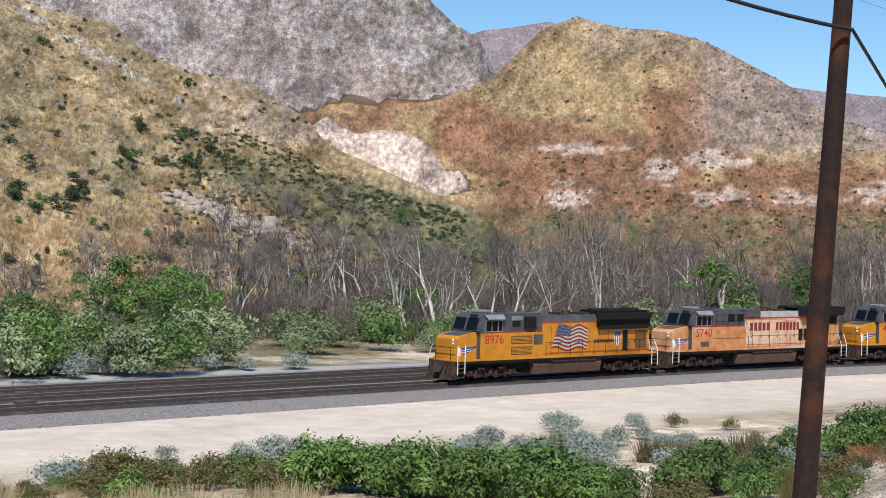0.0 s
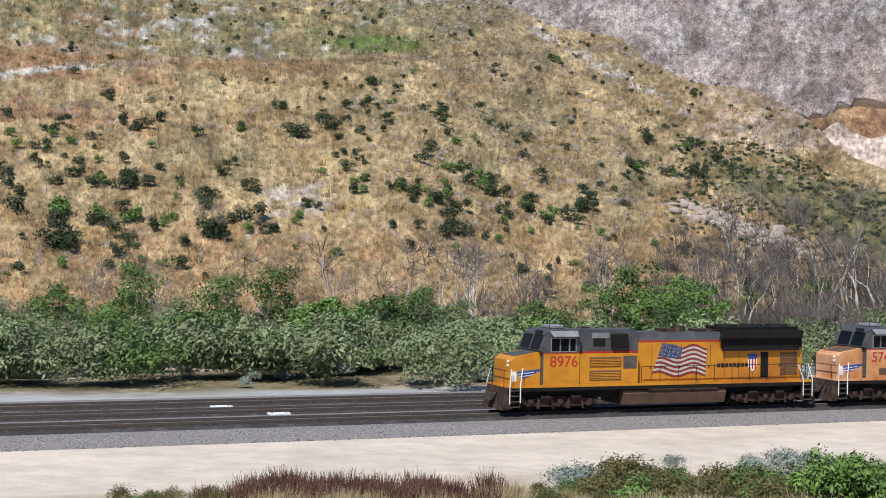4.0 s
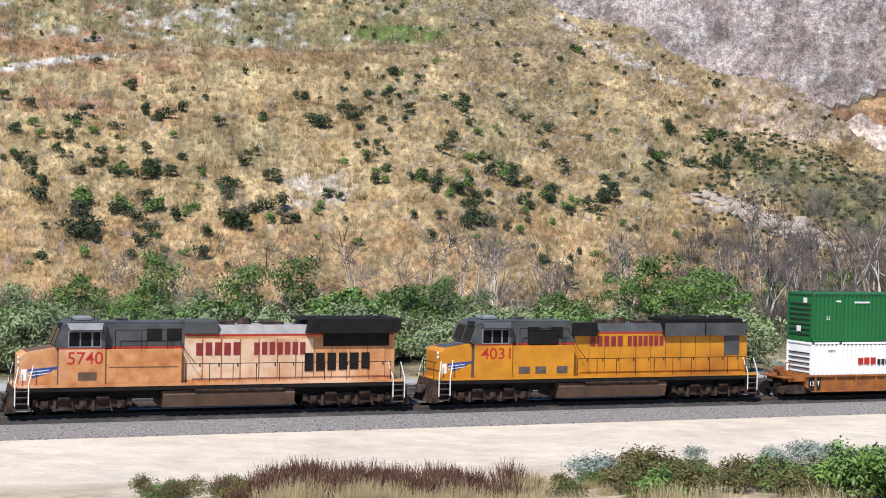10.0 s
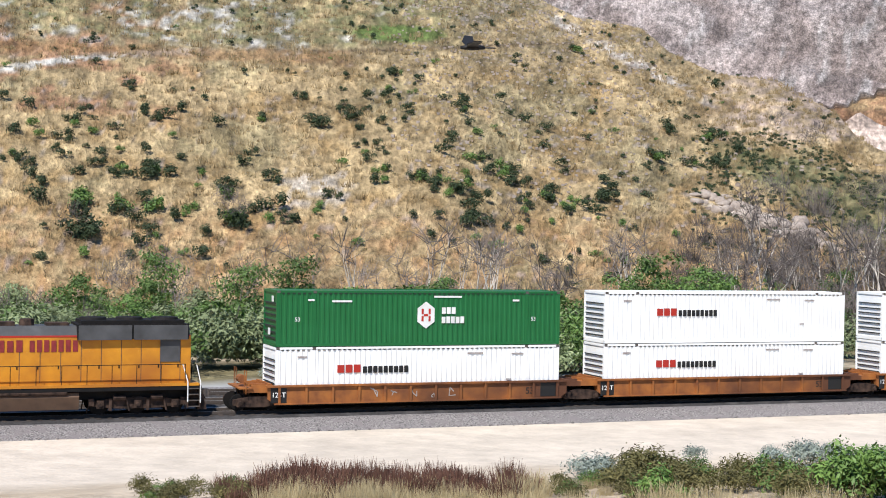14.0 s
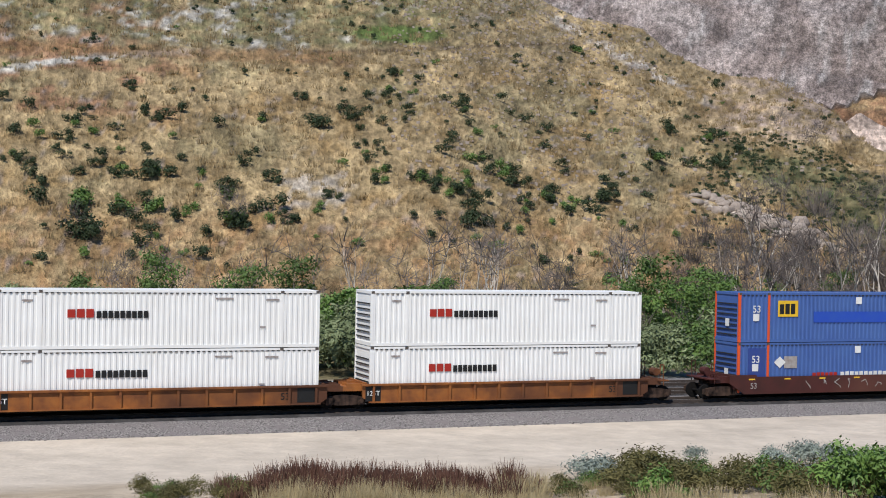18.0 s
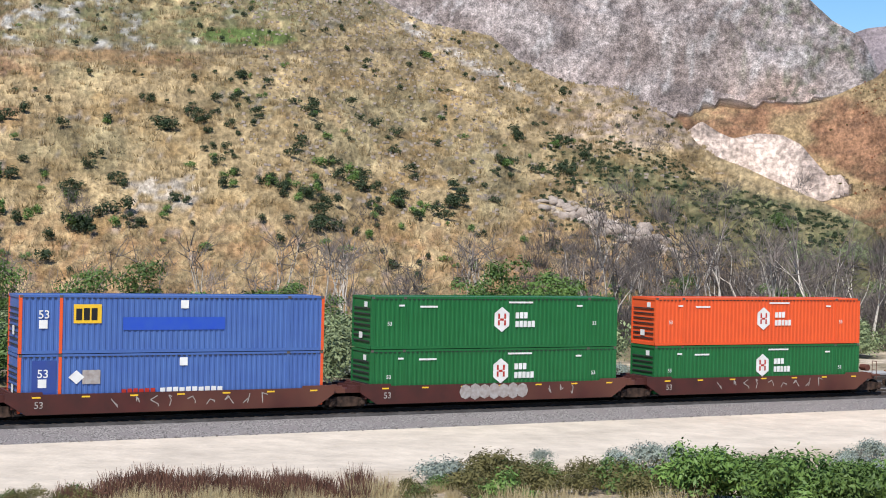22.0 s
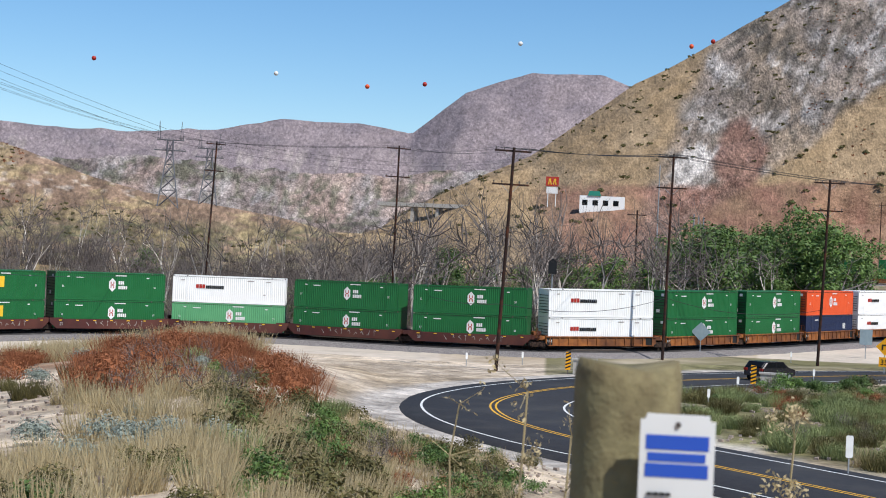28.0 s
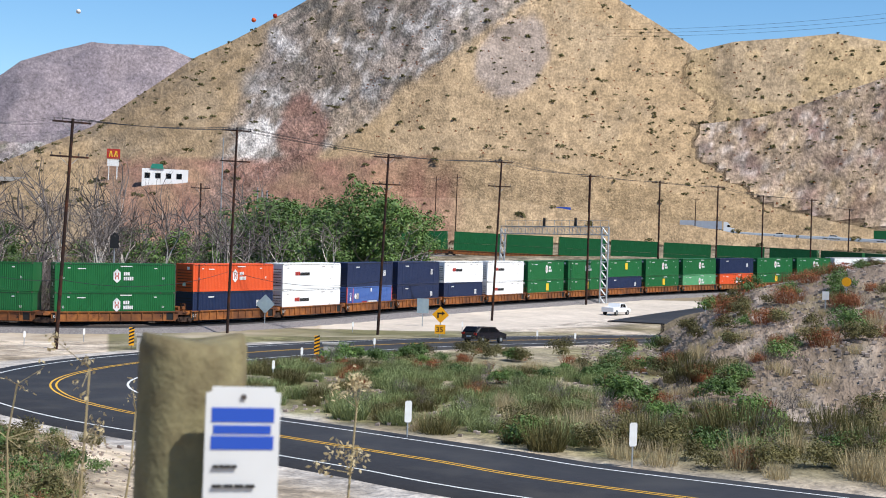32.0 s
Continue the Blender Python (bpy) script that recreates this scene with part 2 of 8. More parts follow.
def fbm(x, y, scale, octaves=4, seed=0.0):
    """Cheap value noise in about -1..1 on arrays."""
    out, amp = np.zeros(np.shape(x)), 1.0
    for o in range(octaves):
        u, v = x / scale + seed + 17.3 * o, y / scale - seed + 9.1 * o
        iu, iv = np.floor(u), np.floor(v)
        fu, fv = smooth(u - iu), smooth(v - iv)

        def h(a, b):
            n = np.sin(a * 127.1 + b * 311.7 + 74.7) * 43758.5453
            return (n - np.floor(n)) * 2 - 1
        out += amp * ((h(iu, iv) * (1 - fu) + h(iu + 1, iv) * fu) * (1 - fv) + (h(iu, iv + 1) * (1 - fu) + h(iu + 1, iv + 1) * fu) * fv)
        amp *= 0.5
        scale *= 0.5
    return out / 1.9


def table(a, pairs):
    xs, ys = zip(*pairs)
    return np.interp(a, xs, ys)


# each range of hills: how high its crest stands over the eye level (degrees) by bearing, and how far off its foot and crest are
RANGES = {
    "near_hill": dict(el=[(-70, 8), (-40, 11), (-17, 12), (0, 10.8), (2.5, 9.5), (4.9, 8.3), (7.4, 7.9), (8.5, 7.0), (10.2, 6.2), (12.5, 5.9), (14.7, 4.7), (15.4, 3.9), (16.2, 3.4), (17.3, 3.0), (18.6, 2.4), (20.4, 1.6), (21.9, 0.8), (24, -3)],
                      crest=[(-70, 430), (0, 430), (10, 400), (22, 330)], foot=[(-70, 175), (0, 178), (22, 215)], z0=0, bend=0.85, rough=3.0, fine=0.35),
    "grey_mountain": dict(el=[(-70, 6), (-20, 13), (-5, 15), (5, 14), (12, 12.5), (17, 10.6), (19.3, 9.3), (20.2, 8.4), (21.3, 7.7), (22.2, 6.0), (24, 5.0), (30, 3)],
                          crest=[(0, 1500)], foot=[(0, 620)], z0=10, bend=1.0, rough=30, crag=1.3, fine=0.45),
    "tan_hill": dict(el=[(11, 4.0), (13, 4.8), (15.4, 5.3), (17, 5.4), (19, 5.35), (20.5, 5.7), (21.8, 6.3), (23.7, 8.2), (25, 8.7), (26.7, 8.3), (28.4, 8.2), (29.6, 7.9), (30.6, 7.5), (32.7, 6.4), (34.4, 5.2), (35.8, 4.7), (37.8, 4), (41, 3), (48, 0.5)],
                     crest=[(0, 900)], foot=[(0, 300)], z0=2, bend=0.9, rough=10, crag=1.1, fine=0.7),
    "pale_rocks": dict(el=[(14.6, 1), (14.9, 4.3), (15.5, 4.75), (16.2, 4.3), (16.7, 4.1), (17.6, 4.3), (18.5, 4.25), (19.2, 3.9), (19.8, 3.2), (20.2, 2.75), (20.7, 2.8), (21.6, 1.5), (22.6, 0.6), (23.4, -2)],
                       crest=[(0, 440)], foot=[(0, 345)], z0=0, bend=0.6, rough=1.6),
    "dark_hill": dict(el=[(33, 0.5), (36, 2.2), (38.4, 3.9), (41.5, 4.5), (43.0, 4.3), (44.0, 4.0), (46.2, 3.4), (48.5, 2.6), (50.5, 2.1), (55.4, 1.5), (58, 0.9), (61, -0.5)],
                      crest=[(0, 620)], foot=[(0, 270)], z0=2, bend=0.9, rough=5, crag=0.8, fine=0.6),
    "far_range": dict(el=[(-60, 4), (10, 6), (20, 7.6), (21.5, 8.1), (24, 8.5), (27, 7), (32.8, 6.2), (37.7, 5.7), (40.4, 5.1), (42.5, 4.5), (46.3, 4.4), (50, 4.3), (53, 4.6), (55.5, 5.2), (58.5, 5.2), (60.5, 4.9), (62.5, 6.6), (65, 7.5), (67.7, 7.5), (70, 6.5), (75, 5), (110, 4)],
                      crest=[(0, 3300)], foot=[(0, 1500)], z0=20, bend=1.0, rough=55, crag=1.0),
    "rocky_mountain": dict(el=[(56, -1), (59, 1.0), (62, 2.8), (65.1, 4.3), (68.9, 7.1), (70.8, 8.1), (72.9, 9.4), (76, 11.2), (78.5, 12.3), (80.5, 12.2), (83, 11.2), (85, 9.9), (87.7, 8.3), (90, 6.5), (95, 5), (110, 3)],
                           crest=[(0, 980)], foot=[(0, 470)], z0=8, bend=1.0, rough=10, crag=1.2, fine=0.5),
    "right_ridge": dict(el=[(82, 1), (85, 5), (87.7, 8.0), (89.3, 8.4), (91, 8.5), (93, 8.7), (94.8, 8.4), (100, 8), (120, 9), (150, 6)],
                        crest=[(0, 920)], foot=[(0, 570)], z0=16, bend=0.9, rough=6, crag=0.8, fine=0.4),
    "front_ridge": dict(el=[(74, 0.5), (77.1, 1.9), (79.4, 3.7), (83.1, 4.0), (87.3, 5.2), (90.5, 5.6), (94.9, 7.1), (100, 8), (130, 7), (160, 5)],
                        crest=[(0, 690)], foot=[(0, 552)], z0=14, bend=0.9, rough=4, crag=1.0, fine=0.5),
    "bank": dict(el=[(84.5, -7), (87, -3.6), (89, -1.6), (90.5, -0.9), (92, -0.5), (95, 0.2), (105, 2.5), (130, 3), (170, 0)],
                 crest=[(0, 128)], foot=[(0, 78)], z0=2, bend=1.0, rough=0.8),
}


def ground_height(x, y, detail=True, owner=False):
    a = np.degrees(np.arctan2(x, y))
    r = np.hypot(x, y) + 1e-6
    # the knoll on which the tripod stands, falling to the flat
    flat = table(a, [(-60, 0), (45, 0), (60, 1.0), (70, 1.8), (80, 2.0), (110, 2.0)])
    mid = [table(a, [(-60, v0), (20, v0), (34, v1), (43, v2), (53, v3), (60, v4), (70, v5), (110, v5)]) for v0, v1, v2, v3, v4, v5 in (
        (8.4, 8.4, 8.4, 8.4, 8.4, 8.4), (7.2, 7.5, 7.8, 7.9, 7.2, 6.8), (4.6, 5.6, 6.5, 7.0, 5.6, 4.6), (1.2, 2.6, 5.2, 6.2, 3.6, 2.3), (0.2, 0.5, 4.2, 5.6, 3.0, 2.0), (0, 0, 1.2, 4.0, 2.0, 2.0), (0, 0, 0.2, 1.0, 1.4, 2.0))]
    rs = (0, 12, 24, 45, 70, 100, 130)
    z = np.zeros(np.shape(x))
    for k in range(len(rs)):
        lo = rs[k - 1] if k else -1
        hi = rs[k + 1] if k + 1 < len(rs) else 400
        w = np.clip(np.minimum((r - lo) / (rs[k] - lo), (hi - r) / (hi - rs[k])), 0, 1)
        z += w * mid[k]
    z = np.where(r > 130, mid[-1], z)
    z = z + (flat - mid[-1]) * smooth((r - 120) / 60)
    z += table(a, [(20, 0), (60, 4), (85, 10), (110, 10)]) * smooth((r - 230) / 170) + table(a, [(70, 0), (78, 4), (110, 4)]) * smooth((r - 400) / 120)      # the valley climbs away
    if detail:
        z += fbm(x, y, 14, 4, 3.1) * 0.35 * smooth((r - 6) / 20)
    d, h = near_line(x, y, TRACK)
    left = d
    z = z + (h - 0.75 - z) * smooth((24 - left) / 10)
    d2, h2 = near_line(x, y, ROAD)
    z = z + (h2 - 0.12 - z) * smooth((13 - d2) / 7)
    d3, h3 = near_line(x, y, SIDE_ROAD)
    z = z + (h3 - 0.12 - z) * smooth((14 - d3) / 7)
    d4, h4 = near_line(x, y, FREEWAY)
    bench = smooth((19 - d4) / 9) * smooth((a - 75.5) / 1.5)
    own = np.full(np.shape(x), -1)
    for i, k in enumerate(RANGES.values()):
        on = np.nonzero((r > table(a, k["foot"])) & (table(a, k["el"]) > -6.9))
        if not len(on[0]):
            continue
        ax, rx, xx, yy = a[on], r[on], x[on], y[on]
        el, crest, foot = table(ax, k["el"]), table(ax, k["crest"]), table(ax, k["foot"])
        top = EYE[2] + crest * np.tan(np.radians(el))
        wide = float(np.mean([q[1] for q in k["crest"]])) if len(k["crest"]) < 3 else 420.0
        wob = fbm(xx, yy, 0.12 * wide, 5, 5.7) * k["rough"]
        wob = wob + (0.35 - np.abs(fbm(xx, yy, 0.09 * wide, 4, 8.3))) * k["rough"] * k.get("crag", 0.5)
        wob = wob + (0.3 - np.abs(fbm(xx, yy, 0.032 * wide, 3, 2.6))) * k["rough"] * k.get("fine", 0.25)
        up = np.clip((rx - foot) / (crest - foot), 0, 1) ** k["bend"]
        down = 1 - 0.75 * smooth((rx - crest) / (crest * 0.9))
        edge = 0.12 * (rx < 1.1 * crest) + 0.88 * np.sin(np.pi * np.clip((rx - foot) / (crest - foot), 0, 1))
        zz = k["z0"] + (top - k["z0"]) * up * down + wob * edge
        up = (zz > k["z0"] - 3) & (zz > z[on])
        z[on], own[on] = np.where(up, zz, z[on]), np.where(up, i, own[on])
    z = z + (h4 - 0.25 - z) * bench
    return (z, own) if owner else z


TRACK_K = int(np.argmax(TRACK[:, 0] > 150))
TRACK_A, TRACK_R = np.degrees(np.arctan2(TRACK[:TRACK_K, 0], TRACK[:TRACK_K, 1])), np.hypot(TRACK[:TRACK_K, 0], TRACK[:TRACK_K, 1])


def ground_colour(x, y, z, own):
    """The cover of the ground: sand, straw grass, scrub, heather and bare rock, by place; the far range's colour also
    holds haze.
    """
    a, r = np.degrees(np.arctan2(x, y)), np.hypot(x, y) + 1e-6
    el = np.degrees(np.arctan2(z - EYE[2], r))
    n1, n2, n3 = fbm(x, y, 40, 4, 1.3), fbm(x, y, 9, 4, 2.9), fbm(x, y, 3, 3, 8.8)
    v1, v2 = fbm(a * 12, el * 26, 14, 5, 4.2), fbm(a * 12, el * 30, 4, 4, 6.1)      # patches as they lie on the slopes
    col = np.empty(x.shape + (3,))

    def lay(colour, w):
        w = np.clip(w, 0, 1)[..., None]
        col[:] = col * (1 - w) + np.array(colour) * w
    sand, pale, straw, dry, scrub, heather, rock, pink = (0.52, 0.43, 0.335), (0.545, 0.465, 0.38), (0.315, 0.232, 0.125), (0.235, 0.155, 0.07), (0.085, 0.095, 0.042), (0.17, 0.085, 0.045), (0.27, 0.235, 0.215), (0.33, 0.255, 0.215)
    on = {n: own == i for i, n in enumerate(RANGES)}
    col[:] = sand
    lay((0.33, 0.255, 0.17), 0.5 + n2 + 0.4 * n3)
    # river flat beyond the tracks
    d, h = near_line(x, y, TRACK)
    far_side = (d > 13) & (r > np.interp(a, TRACK_A, TRACK_R))
    lay((0.16, 0.135, 0.075), np.where(far_side, 0.75 + n2, 0))
    lay(sand, np.where(far_side & (r < 170), (n1 + n2 - 0.55) * 4, 0))
    lay((0.34, 0.335, 0.325), np.where(far_side & (a < 62), smooth((21.5 + 1.5 * n2 - d) / 1.5), 0))
    # sandy service way this side of the tracks
    lay(pale, np.where(~far_side & (d < 22) & (a < 62), smooth((20 - d + 2.5 * n2) / 3.5) * 0.96, 0))
    lay((0.22, 0.17, 0.11), np.where((own < 0) & (a > 70) & (r > 255), 0.8 + 0.4 * n1, 0))
    lay(pale, np.where((a > 74) & (a < 92) & (r > 150) & (r < 262), smooth((30 - d + 4 * n2) / 5), 0))
    # near hill
    hill = np.where(on["near_hill"] | on["bank"] & (a < 0), 1.0, 0.0) * smooth((r - table(a, RANGES["near_hill"]["foot"]) + 4) / 8)
    lay(straw, hill)
    lay(dry, hill * smooth((v1 + 0.4 * v2 + 0.1) * 2.2) * 0.85)
    lay((0.21, 0.18, 0.10), hill * smooth((fbm(a, el * 1.5, 3.0, 4, 5.5) + 0.3 * v2 - 0.1) * 4) * 0.55)
    lay((0.19, 0.16, 0.10), hill * smooth((el - 5.8) / 1.2) * smooth((v1 + 0.5 * v2 + 0.25) * 2.5) * 0.6)
    lay((0.30, 0.16, 0.075), hill * smooth((1.6 - el) / 2) * (0.35 + v2) * 0.8)
    lay((0.27, 0.15, 0.09), hill * smooth((v1 - 0.05) * 5) * smooth((-8.5 - a) / 3) * smooth((el - 3.5) / 1.2) * 0.8)
    lay(rock, hill * smooth((v2 + 0.5 * v1 - 0.42) * 6) * 0.55)
    lay((0.15, 0.135, 0.065), hill * smooth((el - 7.0) / 0.3) * smooth((2 - a) / 4) * (0.55 + v2))
    lay((0.37, 0.335, 0.29), hill * smooth((el - 6.9) / 0.2) * smooth((3 - a) / 4) * smooth((v1 + 0.7 * v2 - 0.35) * 5) * 0.7)
    lay((0.13, 0.13, 0.06), hill * smooth((el - 6.8) / 0.4) * smooth((2 - a) / 4) * smooth((fbm(a * 12, el * 30, 7, 4, 2.4) - 0.05) * 4) * 0.7)
    bench = np.abs(el - (7.05 + 0.25 * np.sin(a * 0.25) - 0.012 * (a + 5) ** 2 * (a < -8)))
    lay((0.44, 0.41, 0.36), hill * smooth((0.15 - bench) / 0.08) * smooth((-8.5 - a) / 1.5) * (v2 > -0.3))
    lay((0.10, 0.07, 0.045), hill * smooth((0.07 - bench) / 0.05) * smooth((a + 9) / 1.5) * smooth((5.5 - a) / 1.0) * 0.85)
    lay((0.20, 0.115, 0.055), hill * smooth((0.35 - np.abs(el - 6.55 + 0.25 * v2)) / 0.25) * smooth((-2.5 - a) / 2) * 0.75)
    lay((0.36, 0.34, 0.31), hill * smooth((el - 6.75) / 0.2) * smooth((-3 - a) / 3) * smooth((v2 + 0.35 * v1 - 0.2) * 4) * 0.6)
    lay((0.09, 0.13, 0.035), hill * smooth((1.3 - np.hypot((a + 1.8) / 1.6, (el - 7.55) / 0.28)) * 3) * 0.9)
    lay((0.44, 0.39, 0.34), hill * smooth((0.30 - np.abs(el - 7.9 + 0.52 * (a - 4.7))) / 0.2) * smooth((a - 3.6) / 0.8) * smooth((10.5 - a) / 1.0) * smooth((v2 + 0.25) * 4) * 0.8)
    lay((0.42, 0.37, 0.32), hill * smooth((1 - np.hypot((a + 5.0) / 1.6, (el - 1.5) / 0.7) + 0.7 * v2) * 3) * smooth((v2 + 0.2) * 4) * 0.7)
    lay(pink, hill * smooth((a - 9.5) / 2) * smooth((el - 3.4) / 0.6) * (0.5 + 0.9 * v2))
    band = 3.9 - 0.22 * (a - 10.5)
    lay(scrub, hill * smooth((a - 9.0) / 2.5) * smooth((band - el) / 0.5) * smooth((el - band + 2.6 + 0.3 * (a - 14)) / 0.8) * (0.75 + 0.6 * v2))
    lay((0.50, 0.43, 0.37), hill * smooth((1.0 - np.hypot((a - 12.4) / 2.4, (el - 0.55 + 0.34 * (a - 12.4)) / 0.34) + 0.5 * v2) * 4))
    # grey mountain: pinkish-grey rock with pale screes that run down aslant, dark brush on its right flank
    s1 = fbm((a - 0.55 * el) * 16, (el + 0.7 * a) * 6, 9, 5, 7.7)
    s2 = fbm((a - 0.55 * el) * 30, (el + 0.7 * a) * 14, 7, 4, 1.9)
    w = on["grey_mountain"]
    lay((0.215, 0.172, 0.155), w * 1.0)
    # ridge relief put into the colour: pale crests, dark hollows between
    painted_ridges = 0.32 - np.abs(fbm((a - 0.6 * el) * 2.2, (el + 0.45 * a) * 2.2, 4.5, 5, 3.1))
    lay((0.30, 0.255, 0.235), w * smooth(painted_ridges * 4) * 0.8)
    lay((0.125, 0.10, 0.088), w * smooth(-painted_ridges * 3.5) * 0.75)
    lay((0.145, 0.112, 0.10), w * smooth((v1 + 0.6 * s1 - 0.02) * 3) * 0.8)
    lay((0.37, 0.34, 0.32), w * smooth((s1 + 0.5 * s2 - 0.2) * 4) * 0.6)
    lay((0.36, 0.255, 0.205), w * smooth((fbm(a, el, 2.2, 4, 3.3) - 0.15) * 4) * smooth((7.2 - el) / 1.5) * 0.6)
    lay((0.115, 0.115, 0.075), w * smooth((v2 + 0.3 * v1 - 0.05) * 5) * smooth((a - 15.5 - 0.4 * s1) / 3) * 0.75)
    # tan hill: straw above, red-brown heather in broad swathes, rocky grey flank to the right
    w = on["tan_hill"]
    h1, h2 = fbm(a + 0.8 * el, el * 1.6, 2.6, 5, 9.4), fbm(a, el * 2, 1.0, 4, 0.7)
    lay((0.315, 0.222, 0.112), w * 1.0)
    lay((0.27, 0.185, 0.10), w * smooth((v2 + 0.4) * 1.5) * 0.6)
    lay((0.215, 0.105, 0.06), w * smooth((h1 + 0.35 * h2 + 0.14 * (5.6 - el)) * 3.5) * 0.85)
    lay((0.12, 0.085, 0.045), w * smooth((h2 + 0.4 * v2 - 0.2) * 4) * 0.5)
    lay((0.25, 0.195, 0.16), w * smooth((a - 29.0 + 0.8 * h1) / 2.0) * smooth((el - 3.4 + 0.5 * h2) / 0.8) * 0.8)
    lay((0.42, 0.35, 0.29), w * smooth((v2 + 0.5 * h2 - 0.35) * 6) * smooth((a - 29.5) / 2) * smooth((el - 3.2) / 0.8) * 0.45)
    lay((0.24, 0.18, 0.13), w * smooth((el - 7.0 + 0.5 * h1) / 0.6) * smooth((a - 24.5) / 1.5) * 0.6)
    lay((0.12, 0.12, 0.06), w * smooth((1.7 - el) / 0.6) * (0.5 + v2))
    # pale rock
    lay((0.50, 0.385, 0.315), on["pale_rocks"] * smooth((0.55 * v2 + 0.3 * v1 + 0.65) * 3) * 0.95)
    for ca, ce, wa, we in ((24.7, 1.9, 0.9, 0.5), (28.3, 2.9, 0.6, 0.4), (30.4, 3.4, 1.1, 0.28), (25.4, 3.75, 1.2, 0.22), (30.3, 2.05, 0.8, 0.3), (33.8, 1.9, 1.6, 0.22), (37.6, 2.55, 1.1, 0.36), (40.4, 2.5, 1.9, 0.30), (39.2, 2.05, 3.2, 0.2), (45.5, 2.0, 3.0, 0.18)):
        lay((0.44, 0.345, 0.285), (r > 270) * (r < 900) * smooth((1.0 - np.hypot((a - ca) / wa, (el - ce) / we) + 1.1 * v2 + 0.5 * v1) * 4) * 0.8)
    # low hills and terraces across the valley
    w = on["dark_hill"] | (r > 265) & (a >= 35.5) & (a < 62) & (own < 0)
    lay((0.225, 0.15, 0.10), w * 1.0)
    lay((0.15, 0.10, 0.065), w * smooth((v1 + 0.3 * v2) * 3) * 0.7)
    lay((0.10, 0.10, 0.05), w * smooth((1.35 - el) / 0.5) * (0.6 + v2))
    lay((0.30, 0.225, 0.12), w * smooth((v1 + v2 - 0.1) * 4) * 0.7)
    lay((0.42, 0.35, 0.29), w * smooth((v2 - 0.28) * 8) * smooth((el - 1.6) / 0.5) * 0.7)
    # pale sandstone beds
    for ca, ce, wa, we in ((39.2, 2.62, 3.3, 0.36), (36.6, 2.3, 1.6, 0.16), (43.5, 2.3, 2.2, 0.14), (24.6, 1.95, 0.75, 0.42), (24.3, 3.74, 0.8, 0.14), (30.2, 3.72, 0.55, 0.14), (31.4, 3.35, 0.5, 0.12), (31.0, 2.15, 0.6, 0.2), (33.0, 2.2, 0.6, 0.25)):
        bed = smooth((1.0 - np.hypot((a - ca) / wa, (el - ce) / we) + 0.45 * v2 + 0.2 * v1) * 4) * (r > 250) * (r < 900)
        lay((0.47, 0.37, 0.30), bed * np.where(a > 35, 0.85, 0.6))
        lay((0.36, 0.27, 0.21), bed * smooth((fbm(a * 3, el * 60, 5, 3, 3.7) - 0.1) * 5) * 0.6)
    # distant range: rock tinted greyish-purple, the haze of distance put into its colour
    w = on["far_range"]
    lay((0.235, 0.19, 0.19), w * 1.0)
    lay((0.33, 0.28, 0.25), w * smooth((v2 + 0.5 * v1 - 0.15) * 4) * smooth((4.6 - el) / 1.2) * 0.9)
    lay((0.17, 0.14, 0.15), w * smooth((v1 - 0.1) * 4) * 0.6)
    # rocky mountain: straw flank, grey crags in the middle, a straight-edged tan slope, red heather at the foot
    w = on["rocky_mountain"]
    k1, k2 = fbm(a, el, 2.4, 5, 2.2), fbm(a + 0.5 * el, el - 0.3 * a, 0.7, 4, 6.6)
    aj, ej = a + 0.25 * k2, el + 0.2 * k2
    k3 = fbm(a, el, 0.32, 3, 4.9)
    lay((0.305, 0.212, 0.118), w * 1.0)
    lay((0.27, 0.20, 0.125), w * smooth((k1 + 0.3 * k2) * 3) * 0.6)
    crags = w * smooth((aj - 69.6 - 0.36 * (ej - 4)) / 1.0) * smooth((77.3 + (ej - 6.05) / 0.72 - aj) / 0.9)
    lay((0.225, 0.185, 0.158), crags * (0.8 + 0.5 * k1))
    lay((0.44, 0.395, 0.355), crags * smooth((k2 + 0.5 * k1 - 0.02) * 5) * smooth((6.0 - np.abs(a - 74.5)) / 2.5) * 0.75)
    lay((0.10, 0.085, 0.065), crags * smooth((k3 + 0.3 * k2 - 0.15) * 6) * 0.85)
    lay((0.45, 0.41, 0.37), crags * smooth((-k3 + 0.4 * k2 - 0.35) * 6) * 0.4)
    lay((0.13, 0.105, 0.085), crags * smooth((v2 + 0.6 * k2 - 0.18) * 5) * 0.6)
    tan = smooth((aj - 76.15) / 0.15) * smooth((6.05 + (aj - 76.15) * 0.72 - ej) / 0.2) * smooth((85.5 - 0.25 * ej - aj) / 1.2)
    lay((0.315, 0.222, 0.128), w * tan * 0.92)
    lay((0.25, 0.20, 0.17), w * smooth((1.0 - np.hypot((aj - 80.9 - 0.25 * (ej - 7.5)) / 1.5, (ej - 7.6) / 1.7)) * 5) * 0.8)
    lay((0.19, 0.095, 0.07), w * smooth((1 - np.hypot((aj - 73.0) / 1.1, (ej - 4.6) / 1.5)) * 4) * 0.75)
    lay((0.21, 0.105, 0.075), w * smooth((3.5 + 0.05 * (a - 70) - ej) / 0.25) * smooth((aj - 65) / 1.5) * smooth((79.5 - aj) / 1) * (0.7 + 0.4 * k2))
    lay((0.50, 0.45, 0.40), w * smooth((1 - np.hypot((aj - 71.4) / 1.0, (ej - 4.5 - 0.9 * (aj - 71.4)) / 0.9)) * 4) * smooth((k2 + 0.35) * 4) * 0.85)
    # ridges over the freeway: straw crest behind, pinkish-brown stony slope before it
    w = on["right_ridge"] | on["front_ridge"]
